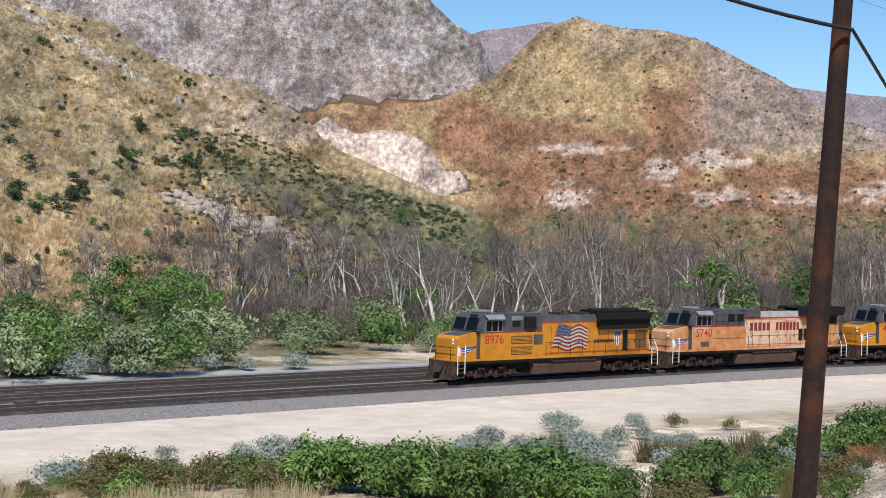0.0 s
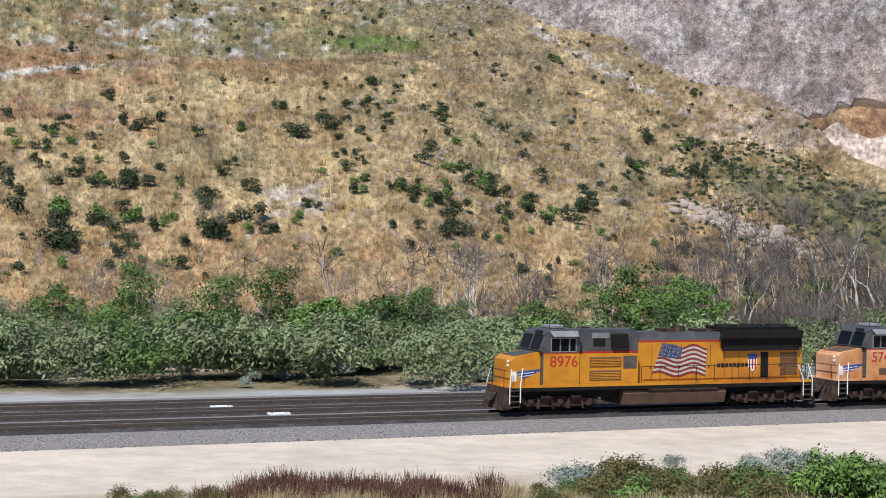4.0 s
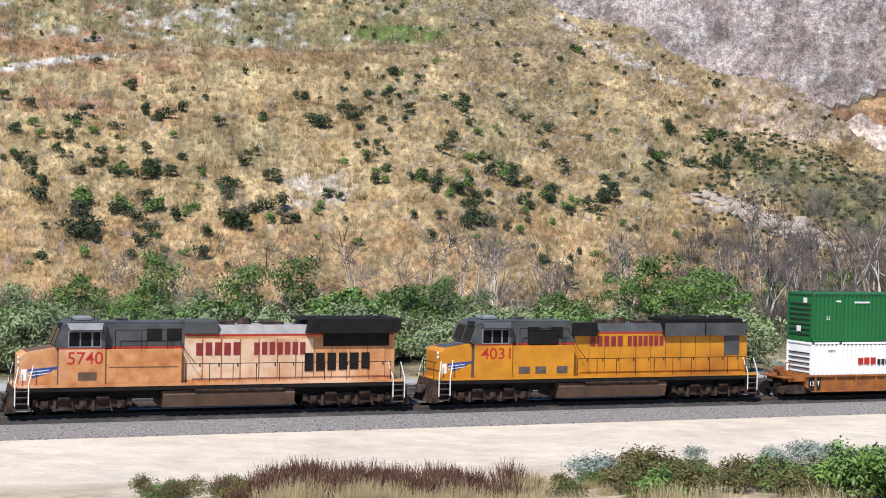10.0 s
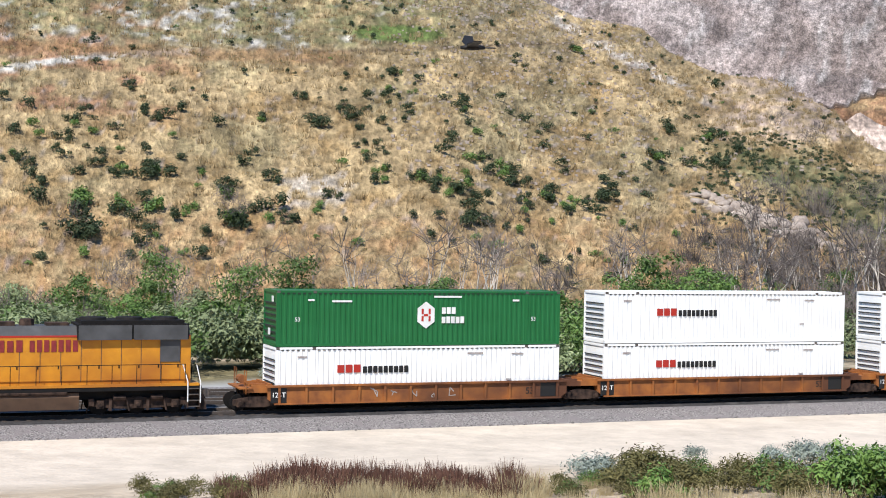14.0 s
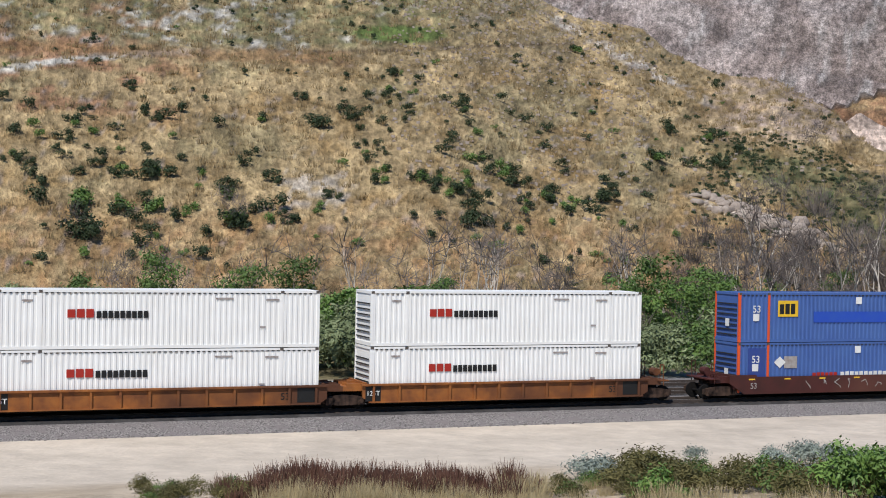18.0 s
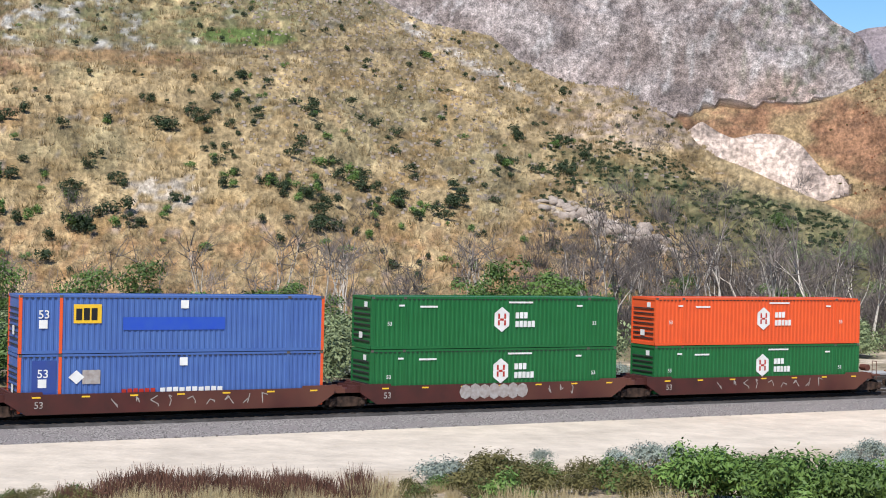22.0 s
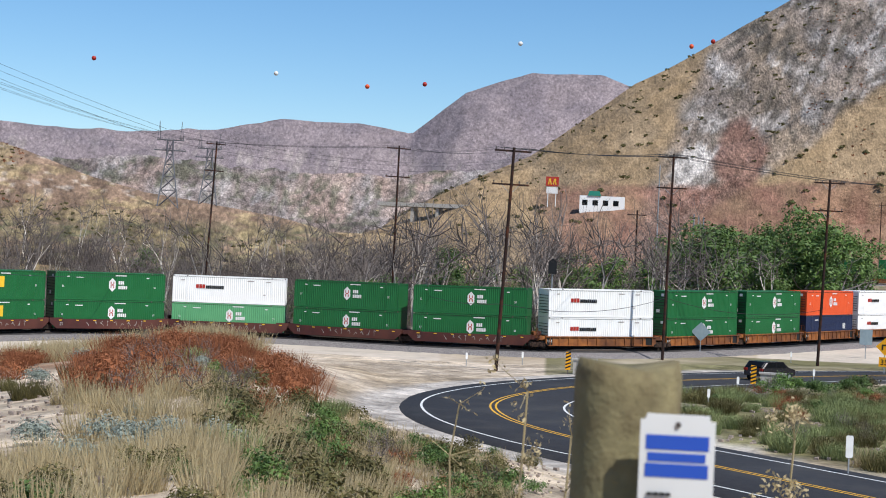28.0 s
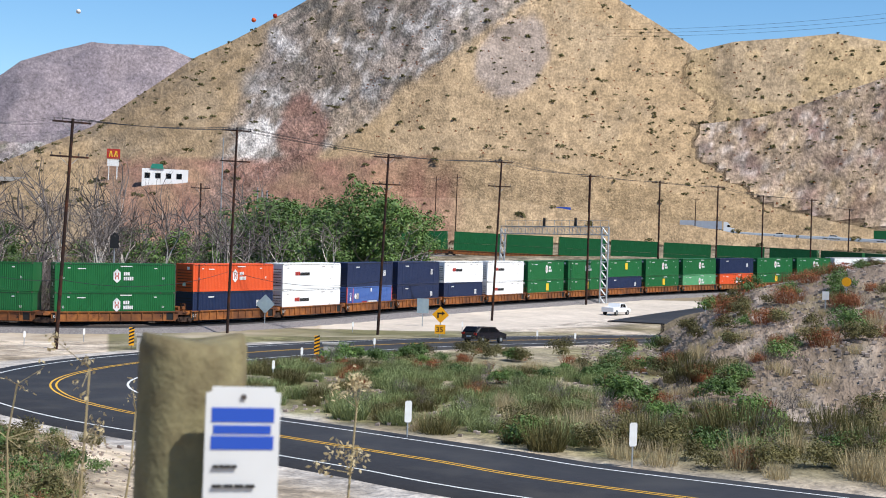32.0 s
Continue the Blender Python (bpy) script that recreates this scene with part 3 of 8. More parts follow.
    fr = table(a, RANGES["front_ridge"]["el"])
    lay((0.345, 0.245, 0.132), w * 1.0)
    lay((0.27, 0.20, 0.13), w * smooth((k1 + 0.5 * k2 - 0.1) * 4) * (el > fr) * 0.6)
    lay((0.265, 0.195, 0.16), on["front_ridge"] * smooth((a - 78.5 + k1) / 2.0) * (0.55 + 0.6 * k2 + 0.3 * k1))
    lay((0.40, 0.285, 0.14), w * smooth((k1 + 0.4 * k2 - 0.25) * 5) * on["front_ridge"] * 0.6)
    lay((0.15, 0.085, 0.07), w * smooth((k2 + 0.6 * k1 - 0.15) * 4) * smooth((a - 83) / 3) * on["front_ridge"] * 0.6)
    lay((0.10, 0.075, 0.06), on["front_ridge"] * smooth((k3 + 0.3 * k2 - 0.22) * 6) * 0.55)
    lay((0.45, 0.38, 0.32), w * smooth((v2 + 0.3 * k2 - 0.22) * 6) * on["front_ridge"] * 0.55)
    # stony bank by the road, and the gully inside the bend
    w = on["bank"] & (a > 83)
    lay((0.22, 0.165, 0.12), w * 1.0)
    lay((0.34, 0.28, 0.23), w * smooth((n2 + n3 - 0.3) * 4) * 0.7)
    lay((0.15, 0.12, 0.06), w * smooth((n1 + n2 - 0.1) * 4) * 0.6)
    d2, _ = near_line(x, y, ROAD)
    w = (a > 66) & (a < 98) & (r > 58) & (r < 165) & (d2 > 6) & ~on["bank"]
    lay((0.165, 0.15, 0.075), w * smooth((d2 - 6) / 2) * (0.9 + 0.6 * n2))
    lay((0.44, 0.40, 0.36), smooth((table(a, [(60, 9), (72, 9), (76, 6.3), (100, 6.0)]) - d2) / 1.5) * (r < 150) * 0.9)
    lay((0.42, 0.38, 0.34), smooth((9 - d2) / 1.5) * (r < np.interp(a, (60, 78, 90, 100), (66, 64, 54, 50))) * 0.9)
    # the slope below the tripod
    w = (r < 62) & (a > 36)
    lay((0.40, 0.325, 0.24), w * (0.4 + n2) * 0.8)
    lay((0.27, 0.13, 0.075), (r > 36) * (r < 120) * (a > 44) * (a < 58) * smooth((n1 + 1.2 * n2 - 0.35) * 3) * 0.6)
    grain = np.full(x.shape, 0.9)
    grain = np.where(hill > 0.5, 1.15, grain)
    grain = np.where((r > 290) & (a > 14), 1.3, grain)
    grain = np.where((r > 610), 1.28, grain)
    grain = np.where(on["rocky_mountain"] | on["right_ridge"] | on["front_ridge"], 0.8 + 0.45 * np.clip(crags, 0, 1) + 0.3 * on["front_ridge"], grain)
    grain = np.where(on["far_range"], 0.9, grain)
    grain = np.where(on["tan_hill"] | on["dark_hill"], 1.08, grain)
    grain = np.where((d < 22) & (r < 300), 0.25, grain)
    return np.concatenate([col, grain[..., None]], -1)


def build_ground():
    """A fan of rows: fine over the bearings that the camera sweeps, coarse behind it."""
    az = np.concatenate([np.arange(-180, -20, 4.0), np.arange(-20, 98, 0.15), np.arange(98, 180.1, 4.0)])
    rr = np.concatenate([[0.0, 0.8], np.geomspace(1.6, 100, 90), np.geomspace(100, 620, 230)[1:], np.geomspace(620, 1600, 80)[1:], np.geomspace(1600, 4600, 32)[1:]])
    A, R = np.meshgrid(np.radians(az), rr, indexing="ij")
    x, y = R * np.sin(A), R * np.cos(A)
    z, own = ground_height(x, y, owner=True)
    me = grid_mesh("ground", np.stack([x, y, z], -1).reshape(-1, 3), len(az), len(rr), "earth")
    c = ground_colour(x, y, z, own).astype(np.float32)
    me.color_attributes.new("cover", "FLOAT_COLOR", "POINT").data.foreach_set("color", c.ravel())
    # how the cover lies on the slopes, in metres along and up them
    size = np.array([float(np.mean([q[1] for q in k["crest"]])) for k in RANGES.values()] + [0.0])[own]
    el = np.arctan2(z - EYE[2], R + 1e-6)
    lie = np.stack([np.where(own >= 0, A * size, x), np.where(own >= 0, el * size, y), np.where(own >= 0, own * 37.0, z)], -1).astype(np.float32)
    me.attributes.new("lie", "FLOAT_VECTOR", "POINT").data.foreach_set("vector", lie.ravel())
    return me


def earth_material():
    """The cover's colour, broken by grains, tufts and stones of real size, with relief."""
    m = material("earth", (0.4, 0.3, 0.2), 0.95, coords="Position", spec=0.1)
    t = m.node_tree
    b = t.nodes["Principled BSDF"]
    at = t.nodes.new("ShaderNodeAttribute")
    at.attribute_name = "cover"
    geo = t.nodes.new("ShaderNodeAttribute")
    geo.attribute_name = "lie"
    last = at.outputs["Color"]
    heights = []
    for size, lo, hi in ((0.32, -0.2, 0.2), (1.5, -0.34, 0.34), (6.0, -0.38, 0.38), (24.0, -0.26, 0.26)):
        n = t.nodes.new("ShaderNodeTexNoise")
        n.inputs["Scale"].default_value, n.inputs["Detail"].default_value, n.inputs["Roughness"].default_value = 1 / size, 5.0, 0.65
        t.links.new(geo.outputs["Vector"], n.inputs["Vector"])
        r = t.nodes.new("ShaderNodeMapRange")
        r.inputs["From Min"].default_value, r.inputs["From Max"].default_value = 0.3, 0.7
        r.inputs["To Min"].default_value, r.inputs["To Max"].default_value = lo, hi
        t.links.new(n.outputs["Fac"], r.inputs["Value"])
        k = t.nodes.new("ShaderNodeMath")
        k.operation = "MULTIPLY_ADD"
        k.inputs[2].default_value = 1.0
        t.links.new(r.outputs["Result"], k.inputs[0])
        t.links.new(at.outputs["Alpha"], k.inputs[1])
        h = t.nodes.new("ShaderNodeHueSaturation")
        t.links.new(k.outputs[0], h.inputs["Value"])
        t.links.new(last, h.inputs["Color"])
        last = h.outputs["Color"]
        heights.append(n.outputs["Fac"])
    # brush too small to tell apart on the far slopes
    n = t.nodes.new("ShaderNodeTexNoise")
    n.inputs["Scale"].default_value, n.inputs["Detail"].default_value = 0.22, 3.0
    t.links.new(geo.outputs["Vector"], n.inputs["Vector"])
    r = t.nodes.new("ShaderNodeMapRange")
    r.inputs["From Min"].default_value, r.inputs["From Max"].default_value = 0.575, 0.63
    t.links.new(n.outputs["Fac"], r.inputs["Value"])
    far = t.nodes.new("ShaderNodeMapRange")
    far.inputs["From Min"].default_value, far.inputs["From Max"].default_value, far.inputs["To Max"].default_value = 1.2, 1.6, 0.7
    t.links.new(at.outputs["Alpha"], far.inputs["Value"])
    k = t.nodes.new("ShaderNodeMath")
    k.operation = "MULTIPLY"
    t.links.new(r.outputs["Result"], k.inputs[0])
    t.links.new(far.outputs["Result"], k.inputs[1])
    mx = t.nodes.new("ShaderNodeMix")
    mx.data_type = "RGBA"
    mx.inputs[7].default_value = (0.075, 0.07, 0.042, 1)
    t.links.new(k.outputs[0], mx.inputs[0])
    t.links.new(last, mx.inputs[6])
    t.links.new(mx.outputs[2], b.inputs["Base Color"])
    normal = None
    for f, d in ((heights[2], 1.2), (heights[1], 0.35), (heights[0], 0.07)):
        n = t.nodes.new("ShaderNodeBump")
        n.inputs["Distance"].default_value = 0.8 * d
        t.links.new(at.outputs["Alpha"], n.inputs["Strength"])      # smooth sand, rough slopes
        t.links.new(f, n.inputs["Height"])
        if normal:
            t.links.new(normal, n.inputs["Normal"])
        normal = n.outputs["Normal"]
    t.links.new(normal, b.inputs["Normal"])
    return m


M["earth"] = earth_material()
ground = tagged(new("ground", build_ground()), "dry sandy ground rising to hills of straw-coloured grass", "ground", kind="structure")


# ---- plants ----
rng = np.random.default_rng(7)
M.update({
    "leaf_green": material("leaf_green", (0.045, 0.09, 0.017), 0.6, other=(0.14, 0.225, 0.048), size=0.5, spread=0.35, vary=0.3, leaf=0.12, spec=0.4),
    "leaf_dark": material("leaf_dark", (0.020, 0.034, 0.014), 0.7, other=(0.052, 0.074, 0.030), size=0.5, spread=0.4, vary=0.25, leaf=0.1),
    "leaf_willow": material("leaf_willow", (0.10, 0.13, 0.052), 0.7, other=(0.28, 0.32, 0.165), size=0.6, spread=0.35, vary=0.3, leaf=0.12),
    "leaf_sage": material("leaf_sage", (0.22, 0.26, 0.215), 0.85, other=(0.33, 0.36, 0.31), size=0.4, vary=0.15, leaf=0.2),
    "leaf_olive": material("leaf_olive", (0.085, 0.08, 0.028), 0.75, other=(0.17, 0.145, 0.055), size=0.5, vary=0.25, leaf=0.2),
    "leaf_bright": material("leaf_bright", (0.032, 0.062, 0.014), 0.6, other=(0.115, 0.175, 0.042), size=0.4, spread=0.35, vary=0.2, leaf=0.12),
    "leaf_feather": material("leaf_feather", (0.165, 0.205, 0.075), 0.8, other=(0.27, 0.30, 0.13), size=0.5, vary=0.2, leaf=0.2),
    "hill_straw": material("hill_straw", (0.38, 0.29, 0.155), 0.9, other=(0.28, 0.20, 0.10), size=0.6, leaf=0.2),
    "straw": material("straw", (0.54, 0.45, 0.27), 0.9, other=(0.40, 0.31, 0.16), size=0.4, vary=0.15, leaf=0.25),
    "rust": material("rust", (0.32, 0.125, 0.055), 0.9, other=(0.21, 0.075, 0.035), size=0.4, vary=0.2, leaf=0.25),
    "stalk": material("stalk", (0.085, 0.038, 0.026), 0.9, other=(0.15, 0.075, 0.05), size=0.3, vary=0.2),
    "dead_wood": material("dead_wood", (0.22, 0.185, 0.165), 0.9, other=(0.13, 0.105, 0.09), size=0.5, vary=0.3),
    "dark_twig": material("dark_twig", (0.075, 0.06, 0.054), 0.9, other=(0.17, 0.14, 0.125), size=0.5, vary=0.3),
    "pale_trunk": material("pale_trunk", (0.66, 0.60, 0.52), 0.9, other=(0.38, 0.32, 0.27), size=0.5, vary=0.15),
})


def quads_mesh(name, v, mat, tri=False):
    """Loose leaves: an array of n x 4 corners."""
    k = v.shape[1]
    n = len(v)
    me = bpy.data.meshes.new(name)
    me.vertices.add(n * k)
    me.vertices.foreach_set("co", v.astype(np.float32).ravel())
    me.loops.add(n * k)
    me.loops.foreach_set("vertex_index", np.arange(n * k, dtype=np.int32))
    me.polygons.add(n)
    me.polygons.foreach_set("loop_start", np.arange(0, n * k, k, dtype=np.int32))
    me.update(calc_edges=True)
    me.materials.append(M[mat])
    return me


def leaves(points, normals, size, stretch=1.6, k=4):
    """A leaf (a small diamond or blade) at each point, tilted by chance about its normal."""
    n = len(points)
    nn = normals + rng.normal(0, 0.42, (n, 3))
    nn /= np.linalg.norm(nn, axis=1)[:, None] + 1e-9
    u = np.cross(nn, rng.normal(0, 1, (n, 3)))
    u /= np.linalg.norm(u, axis=1)[:, None] + 1e-9
    w = np.cross(nn, u)
    s = size * rng.uniform(0.6, 1.35, (n, 1))
    if k == 3:
        return np.stack([points - u * s, points + u * s, points + w * s * stretch], 1)
    return np.stack([points - u * s * stretch, points - w * s * 0.6, points + u * s * stretch, points + w * s * 0.6], 1)


def blob(n, cx, cy, cz, rx, rz, leaf, lump=0.3, hollow=0.55, k=4):
    """Leaves over an uneven mass, most of them near its skin."""
    d = rng.normal(0, 1, (n, 3))
    d /= np.linalg.norm(d, axis=1)[:, None]
    d[:, 2] = np.where(d[:, 2] < -0.5, -d[:, 2] * 0.5, d[:, 2])
    ph = rng.uniform(0, 6, 6)
    bump = 1 + lump * (np.sin(3 * d[:, 0] * 2 + ph[0]) * np.sin(3 * d[:, 1] * 2 + ph[1]) + 0.6 * np.sin(7 * d[:, 0] + ph[2]) * np.cos(6 * d[:, 2] + 5 * d[:, 1] + ph[3]))
    rad = (hollow + (1 - hollow) * rng.random(n) ** 0.6) * bump
    p = d * rad[:, None] * np.array([rx, rx, rz]) + np.array([cx, cy, cz])
    return leaves(p, d + np.array([0, 0, 0.35]), leaf, k=k)


def blades(n, radius, height, width, lean=0.35, up=0.0):
    """Grass or stalks: thin upright slivers round a foot."""
    a, rr = rng.uniform(0, 6.283, n), radius * np.sqrt(rng.random(n))
    foot = np.stack([rr * np.cos(a), rr * np.sin(a), np.full(n, up)], 1)
    tip = foot + np.stack([rng.normal(0, lean, n) * height * 0.5 + foot[:, 0] * 0.4, rng.normal(0, lean, n) * height * 0.5 + foot[:, 1] * 0.4, height * rng.uniform(0.55, 1.05, n)], 1)
    b = rng.uniform(0, 6.283, n)
    u = np.stack([np.cos(b), np.sin(b), 0 * b], 1) * width
    return np.stack([foot - u, foot + u, tip + u * 0.25, tip - u * 0.25], 1)


class Wood:
    """Tapered limbs as three- to six-sided tubes, gathered into one mesh."""

    def __init__(self):
        self.v, self.f = [], []

    def limb(self, a, b, ra, rb, n=4):
        q = (b - a).to_track_quat("Z", "Y")
        i = len(self.v)
        for p, r in ((a, ra), (b, rb)):
            for k in range(n):
                self.v.append(p + q @ Vector((r * math.cos(6.283 * k / n), r * math.sin(6.283 * k / n), 0)))
        for k in range(n):
            self.f.append((i + k, i + (k + 1) % n, i + n + (k + 1) % n, i + n + k))

    def grow(self, a, d, length, r, depth, tips, spread=0.55, kids=3, rise=0.15):
        """A limb of two or three pieces that forks on."""
        p, dirn = a, d.normalized()
        pieces = 3 if depth > 2 else 2
        for k in range(pieces):
            dirn = (dirn + Vector(rng.normal(0, 0.16, 3)) + Vector((0, 0, rise * 0.3))).normalized()
            q = p + dirn * length / pieces
            r2 = r * (0.82 if k < pieces - 1 else 0.7)
            self.limb(p, q, r, r2, 6 if depth > 3 else (4 if depth > 1 else 3))
            p, r = q, r2
            if depth > 0 and k > 0:
                for _ in range(kids if k == pieces - 1 else 1):
                    e = (dirn + Vector(rng.normal(0, spread, 3)) + Vector((0, 0, rise))).normalized()
                    self.grow(p, e, length * rng.uniform(0.55, 0.85), r * 0.62, depth - 1, tips, spread, kids, rise)
        if depth <= 1:
            tips.append(p)

    def mesh(self, name, mat):
        me = bpy.data.meshes.new(name)
        me.from_pydata(self.v, [], self.f)
        me.materials.append(M[mat])
        return me


def bare_tree(h, mat, depth=4, stems=1, spread=0.5, trunk_mat=None):
    """A leafless tree: trunk and limbs, and the fine twigs as a crown."""
    tr, tw, tips = Wood(), Wood(), []
    for k in range(stems):
        base = Vector((rng.normal(0, 0.25 * (stems > 1)), rng.normal(0, 0.25 * (stems > 1)), -0.1))
        lean = Vector((rng.normal(0, 0.16), rng.normal(0, 0.16), 1))
        tr.grow(base, lean, h * rng.uniform(0.36, 0.46), h * 0.016 + 0.03, 2, tips, spread * 0.8, 2, 0.3)
    for p in list(tips):
        tw.grow(p, Vector((rng.normal(0, 0.5), rng.normal(0, 0.5), 0.9)), h * 0.2, h * 0.0045 + 0.006, depth - 2, [], spread, 2, 0.12)
        tw.grow(p, Vector((rng.normal(0, 0.8), rng.normal(0, 0.8), 0.4)), h * 0.17, h * 0.004 + 0.006, depth - 2, [], spread, 2, 0.05)
    return tr.mesh("trunk", trunk_mat or mat), tw.mesh("crown", mat)


def leafy_tree(h, mat, width=0.34, n=2600, leaf=0.13, low=0.04):
    """A tree in leaf: forked trunk and a crown of many clumps with gaps."""
    tr, tips = Wood(), []
    tr.grow(Vector((0, 0, -0.1)), Vector((rng.normal(0, 0.1), rng.normal(0, 0.1), 1)), h * 0.4, h * 0.017 + 0.03, 2, tips, 0.55, 3, 0.2)
    out = []
    m = 24
    for k in range(m):
        u = (k + 0.5) / m
        z = h * (low + (0.97 - low) * u)
        w = h * width * (math.sin(math.pi * (0.12 + 0.8 * u)) ** 0.7)
        b, q = rng.uniform(0, 6.283), w * rng.uniform(0.1, 0.85)
        s = h * rng.uniform(0.11, 0.18)
        out.append(blob(n // m, q * math.cos(b), q * math.sin(b), z, s * 1.15, s * 0.85, leaf, 0.35, 0.4))
    return tr.mesh("trunk", "dead_wood"), quads_mesh("crown", np.concatenate(out), mat)


def shrub(h, mat, width=0.75, n=700, leaf=0.07, clumps=6, k=4, hollow=0.62):
    """A bush of a few uneven clumps down to the ground."""
    out = []
    for i in range(clumps):
        b, q = rng.uniform(0, 6.283), h * width * rng.uniform(0, 0.75)
        s = h * rng.uniform(0.28, 0.5) * min(1.0, 2.6 / clumps ** 0.5)
        out.append(blob(n // clumps, q * math.cos(b), q * math.sin(b), (s * 0.85 + (h - 1.9 * s) * rng.random() * (1 - 0.6 * q / (h * width))) * rng.uniform(0.85, 1.1), s * 1.1, s, leaf, 0.28, hollow, k))
    return quads_mesh("shrub", np.concatenate(out), mat)


def ground_z(x, y):
    return float(ground_height(np.array([x]), np.array([y]))[0])


def strew(proto, places, sway=0.0):
    """Copies of one-mesh or trunk-and-crown plants at (x, y, scale)."""
    xs = np.array([p[0] for p in places])
    ys = np.array([p[1] for p in places])
    zs = ground_height(xs, ys)
    for (x, y, s), z in zip(places, zs):
        o = proto[int(rng.integers(len(proto)))]
        o = copy_thing(o, Matrix.Translation((x, y, z - 0.04 * s)) @ Matrix.Rotation(rng.uniform(0, 6.283), 4, "Z"))
        o.scale = (s, s, s * rng.uniform(0.9, 1.1))


def tree_kind(name, meshes, label, group):
    ob = thing(name, label, "tree", group)
    part("trunk", meshes[0], None, ob)
    part("crown", meshes[1], None, ob)
    return ob


def shrub_kind(name, mesh, label, group, category="shrub"):
    return tagged(new(name, mesh), label, category, group)


def drop_protos(protos):
    for o in protos:
        for c in list(o.children):
            bpy.data.objects.remove(c)
        bpy.data.objects.remove(o)


def fan(n, a0, a1, r0, r1, s0=0.8, s1=1.2, keep=None):
    """n places spread over a stretch of bearings and distances."""
    out = []
    while len(out) < n:
        a, r = rng.uniform(a0, a1), math.sqrt(rng.uniform(r0 * r0, r1 * r1))
        if keep is None or keep(a, r):
            p = polar(a, r)
            out.append((p.x, p.y, rng.uniform(s0, s1)))
    return out


def behind_track(a, r):
    x, y = polar(a, r).xy
    d = np.hypot(TRACK[:, 0] - x, TRACK[:, 1] - y)
    k = int(np.argmin(d))
    return d[k] > 18.5 and r > math.hypot(TRACK[k, 0], TRACK[k, 1])


dead = [tree_kind("bare_tree", bare_tree(h, m, 4, st, 0.5, tm), "tall leafless grey tree with pale bark on the river flat", "bare trees") for h, m, st, tm in (
    (12, "dead_wood", 1, "pale_trunk"), (11, "dead_wood", 2, "pale_trunk"), (9, "dark_twig", 3, "dead_wood"), (13, "dark_twig", 1, "dead_wood"), (8, "dead_wood", 3, "dead_wood"), (10, "dark_twig", 2, "pale_trunk"))]
leafy = [tree_kind("leafy_tree", leafy_tree(h, m, w, int(n * 1.3), 0.125), "green cottonwood tree in full leaf on the river flat", "leafy trees") for h, m, w, n in (
    (7.5, "leaf_green", 0.5, 2500), (6.0, "leaf_green", 0.62, 2300), (8.5, "leaf_green", 0.42, 2500), (5.5, "leaf_green", 0.7, 2200))]
willow = [shrub_kind("willow_shrub", shrub(3.2, m, 0.75, 1900, 0.08, 16), "grey-green willow scrub beside the railway", "willow scrub") for m in ("leaf_willow", "leaf_willow", "leaf_green", "leaf_willow")]
twiggy = [shrub_kind("bare_shrub", bare_tree(4.5, m, 3, 4, 0.6)[1], "tangle of bare grey-brown twigs", "bare shrubs") for m in ("dead_wood", "dark_twig")]
sage = [shrub_kind("sagebrush", shrub(1.0, "leaf_sage", 0.75, 1300, 0.036, 8), "pale grey-green sagebrush on sandy ground", "sagebrush") for _ in range(3)]
olive = [shrub_kind("scrub_bush", shrub(1.1, m, 0.85, 1000, 0.038, 10), "dark olive-green desert scrub bush", "scrub bushes") for m in ("leaf_olive", "leaf_olive", "leaf_green")]
bright = [shrub_kind("green_bush", shrub(1.5, m, 0.9, 2400, 0.045, 18), "dense leafy green bush on sandy ground", "green bushes") for m in ("leaf_green", "leaf_bright", "leaf_green")]
rusty = [shrub_kind("rust_bush", quads_mesh("shrub", np.concatenate([blob(460, rng.normal(0, 0.2), rng.normal(0, 0.2), 0.4, 0.6, 0.45, 0.034, 0.25, 0.5), blades(170, 0.65, 0.85, 0.010, 0.5)]), "rust"), "rust-red dried buckwheat bush on sand", "rust bushes") for _ in range(2)]
feather = [shrub_kind("rabbitbrush", quads_mesh("shrub", np.concatenate([blades(330, 0.7, 0.85, 0.017, 0.45), blob(330, 0, 0, 0.45, 0.75, 0.4, 0.036, 0.25, 0.5)]), m), "soft yellow-green feathery rabbitbrush", "rabbitbrush") for m in ("leaf_feather", "leaf_feather", "leaf_olive")]
spiky = [shrub_kind("broom_bush", quads_mesh("shrub", np.concatenate([blades(420, 0.5, 1.0, 0.014, 0.35), blob(260, 0, 0, 0.4, 0.55, 0.35, 0.03, 0.3, 0.4)]), "leaf_olive"), "upright dark green broom bush", "broom bushes")]
tuft = [shrub_kind("grass_tuft", quads_mesh("tuft", blades(260, 0.55, 1.0, 0.012), "straw"), "tuft of tall straw-coloured dry grass", "dry grass tufts", "grass") for _ in range(2)]
dock = [shrub_kind("dock_plant", quads_mesh("stalks", np.concatenate([blades(70, 0.6, 1.1, 0.022, 0.2), blades(60, 0.6, 0.9, 0.03, 0.3), blob(320, 0, 0, 0.5, 0.6, 0.45, 0.022, 0.4, 0.2)]), "stalk"), "dark brown dried seed stalks at the edge of the sand", "dock plants", "plant") for _ in range(2)]

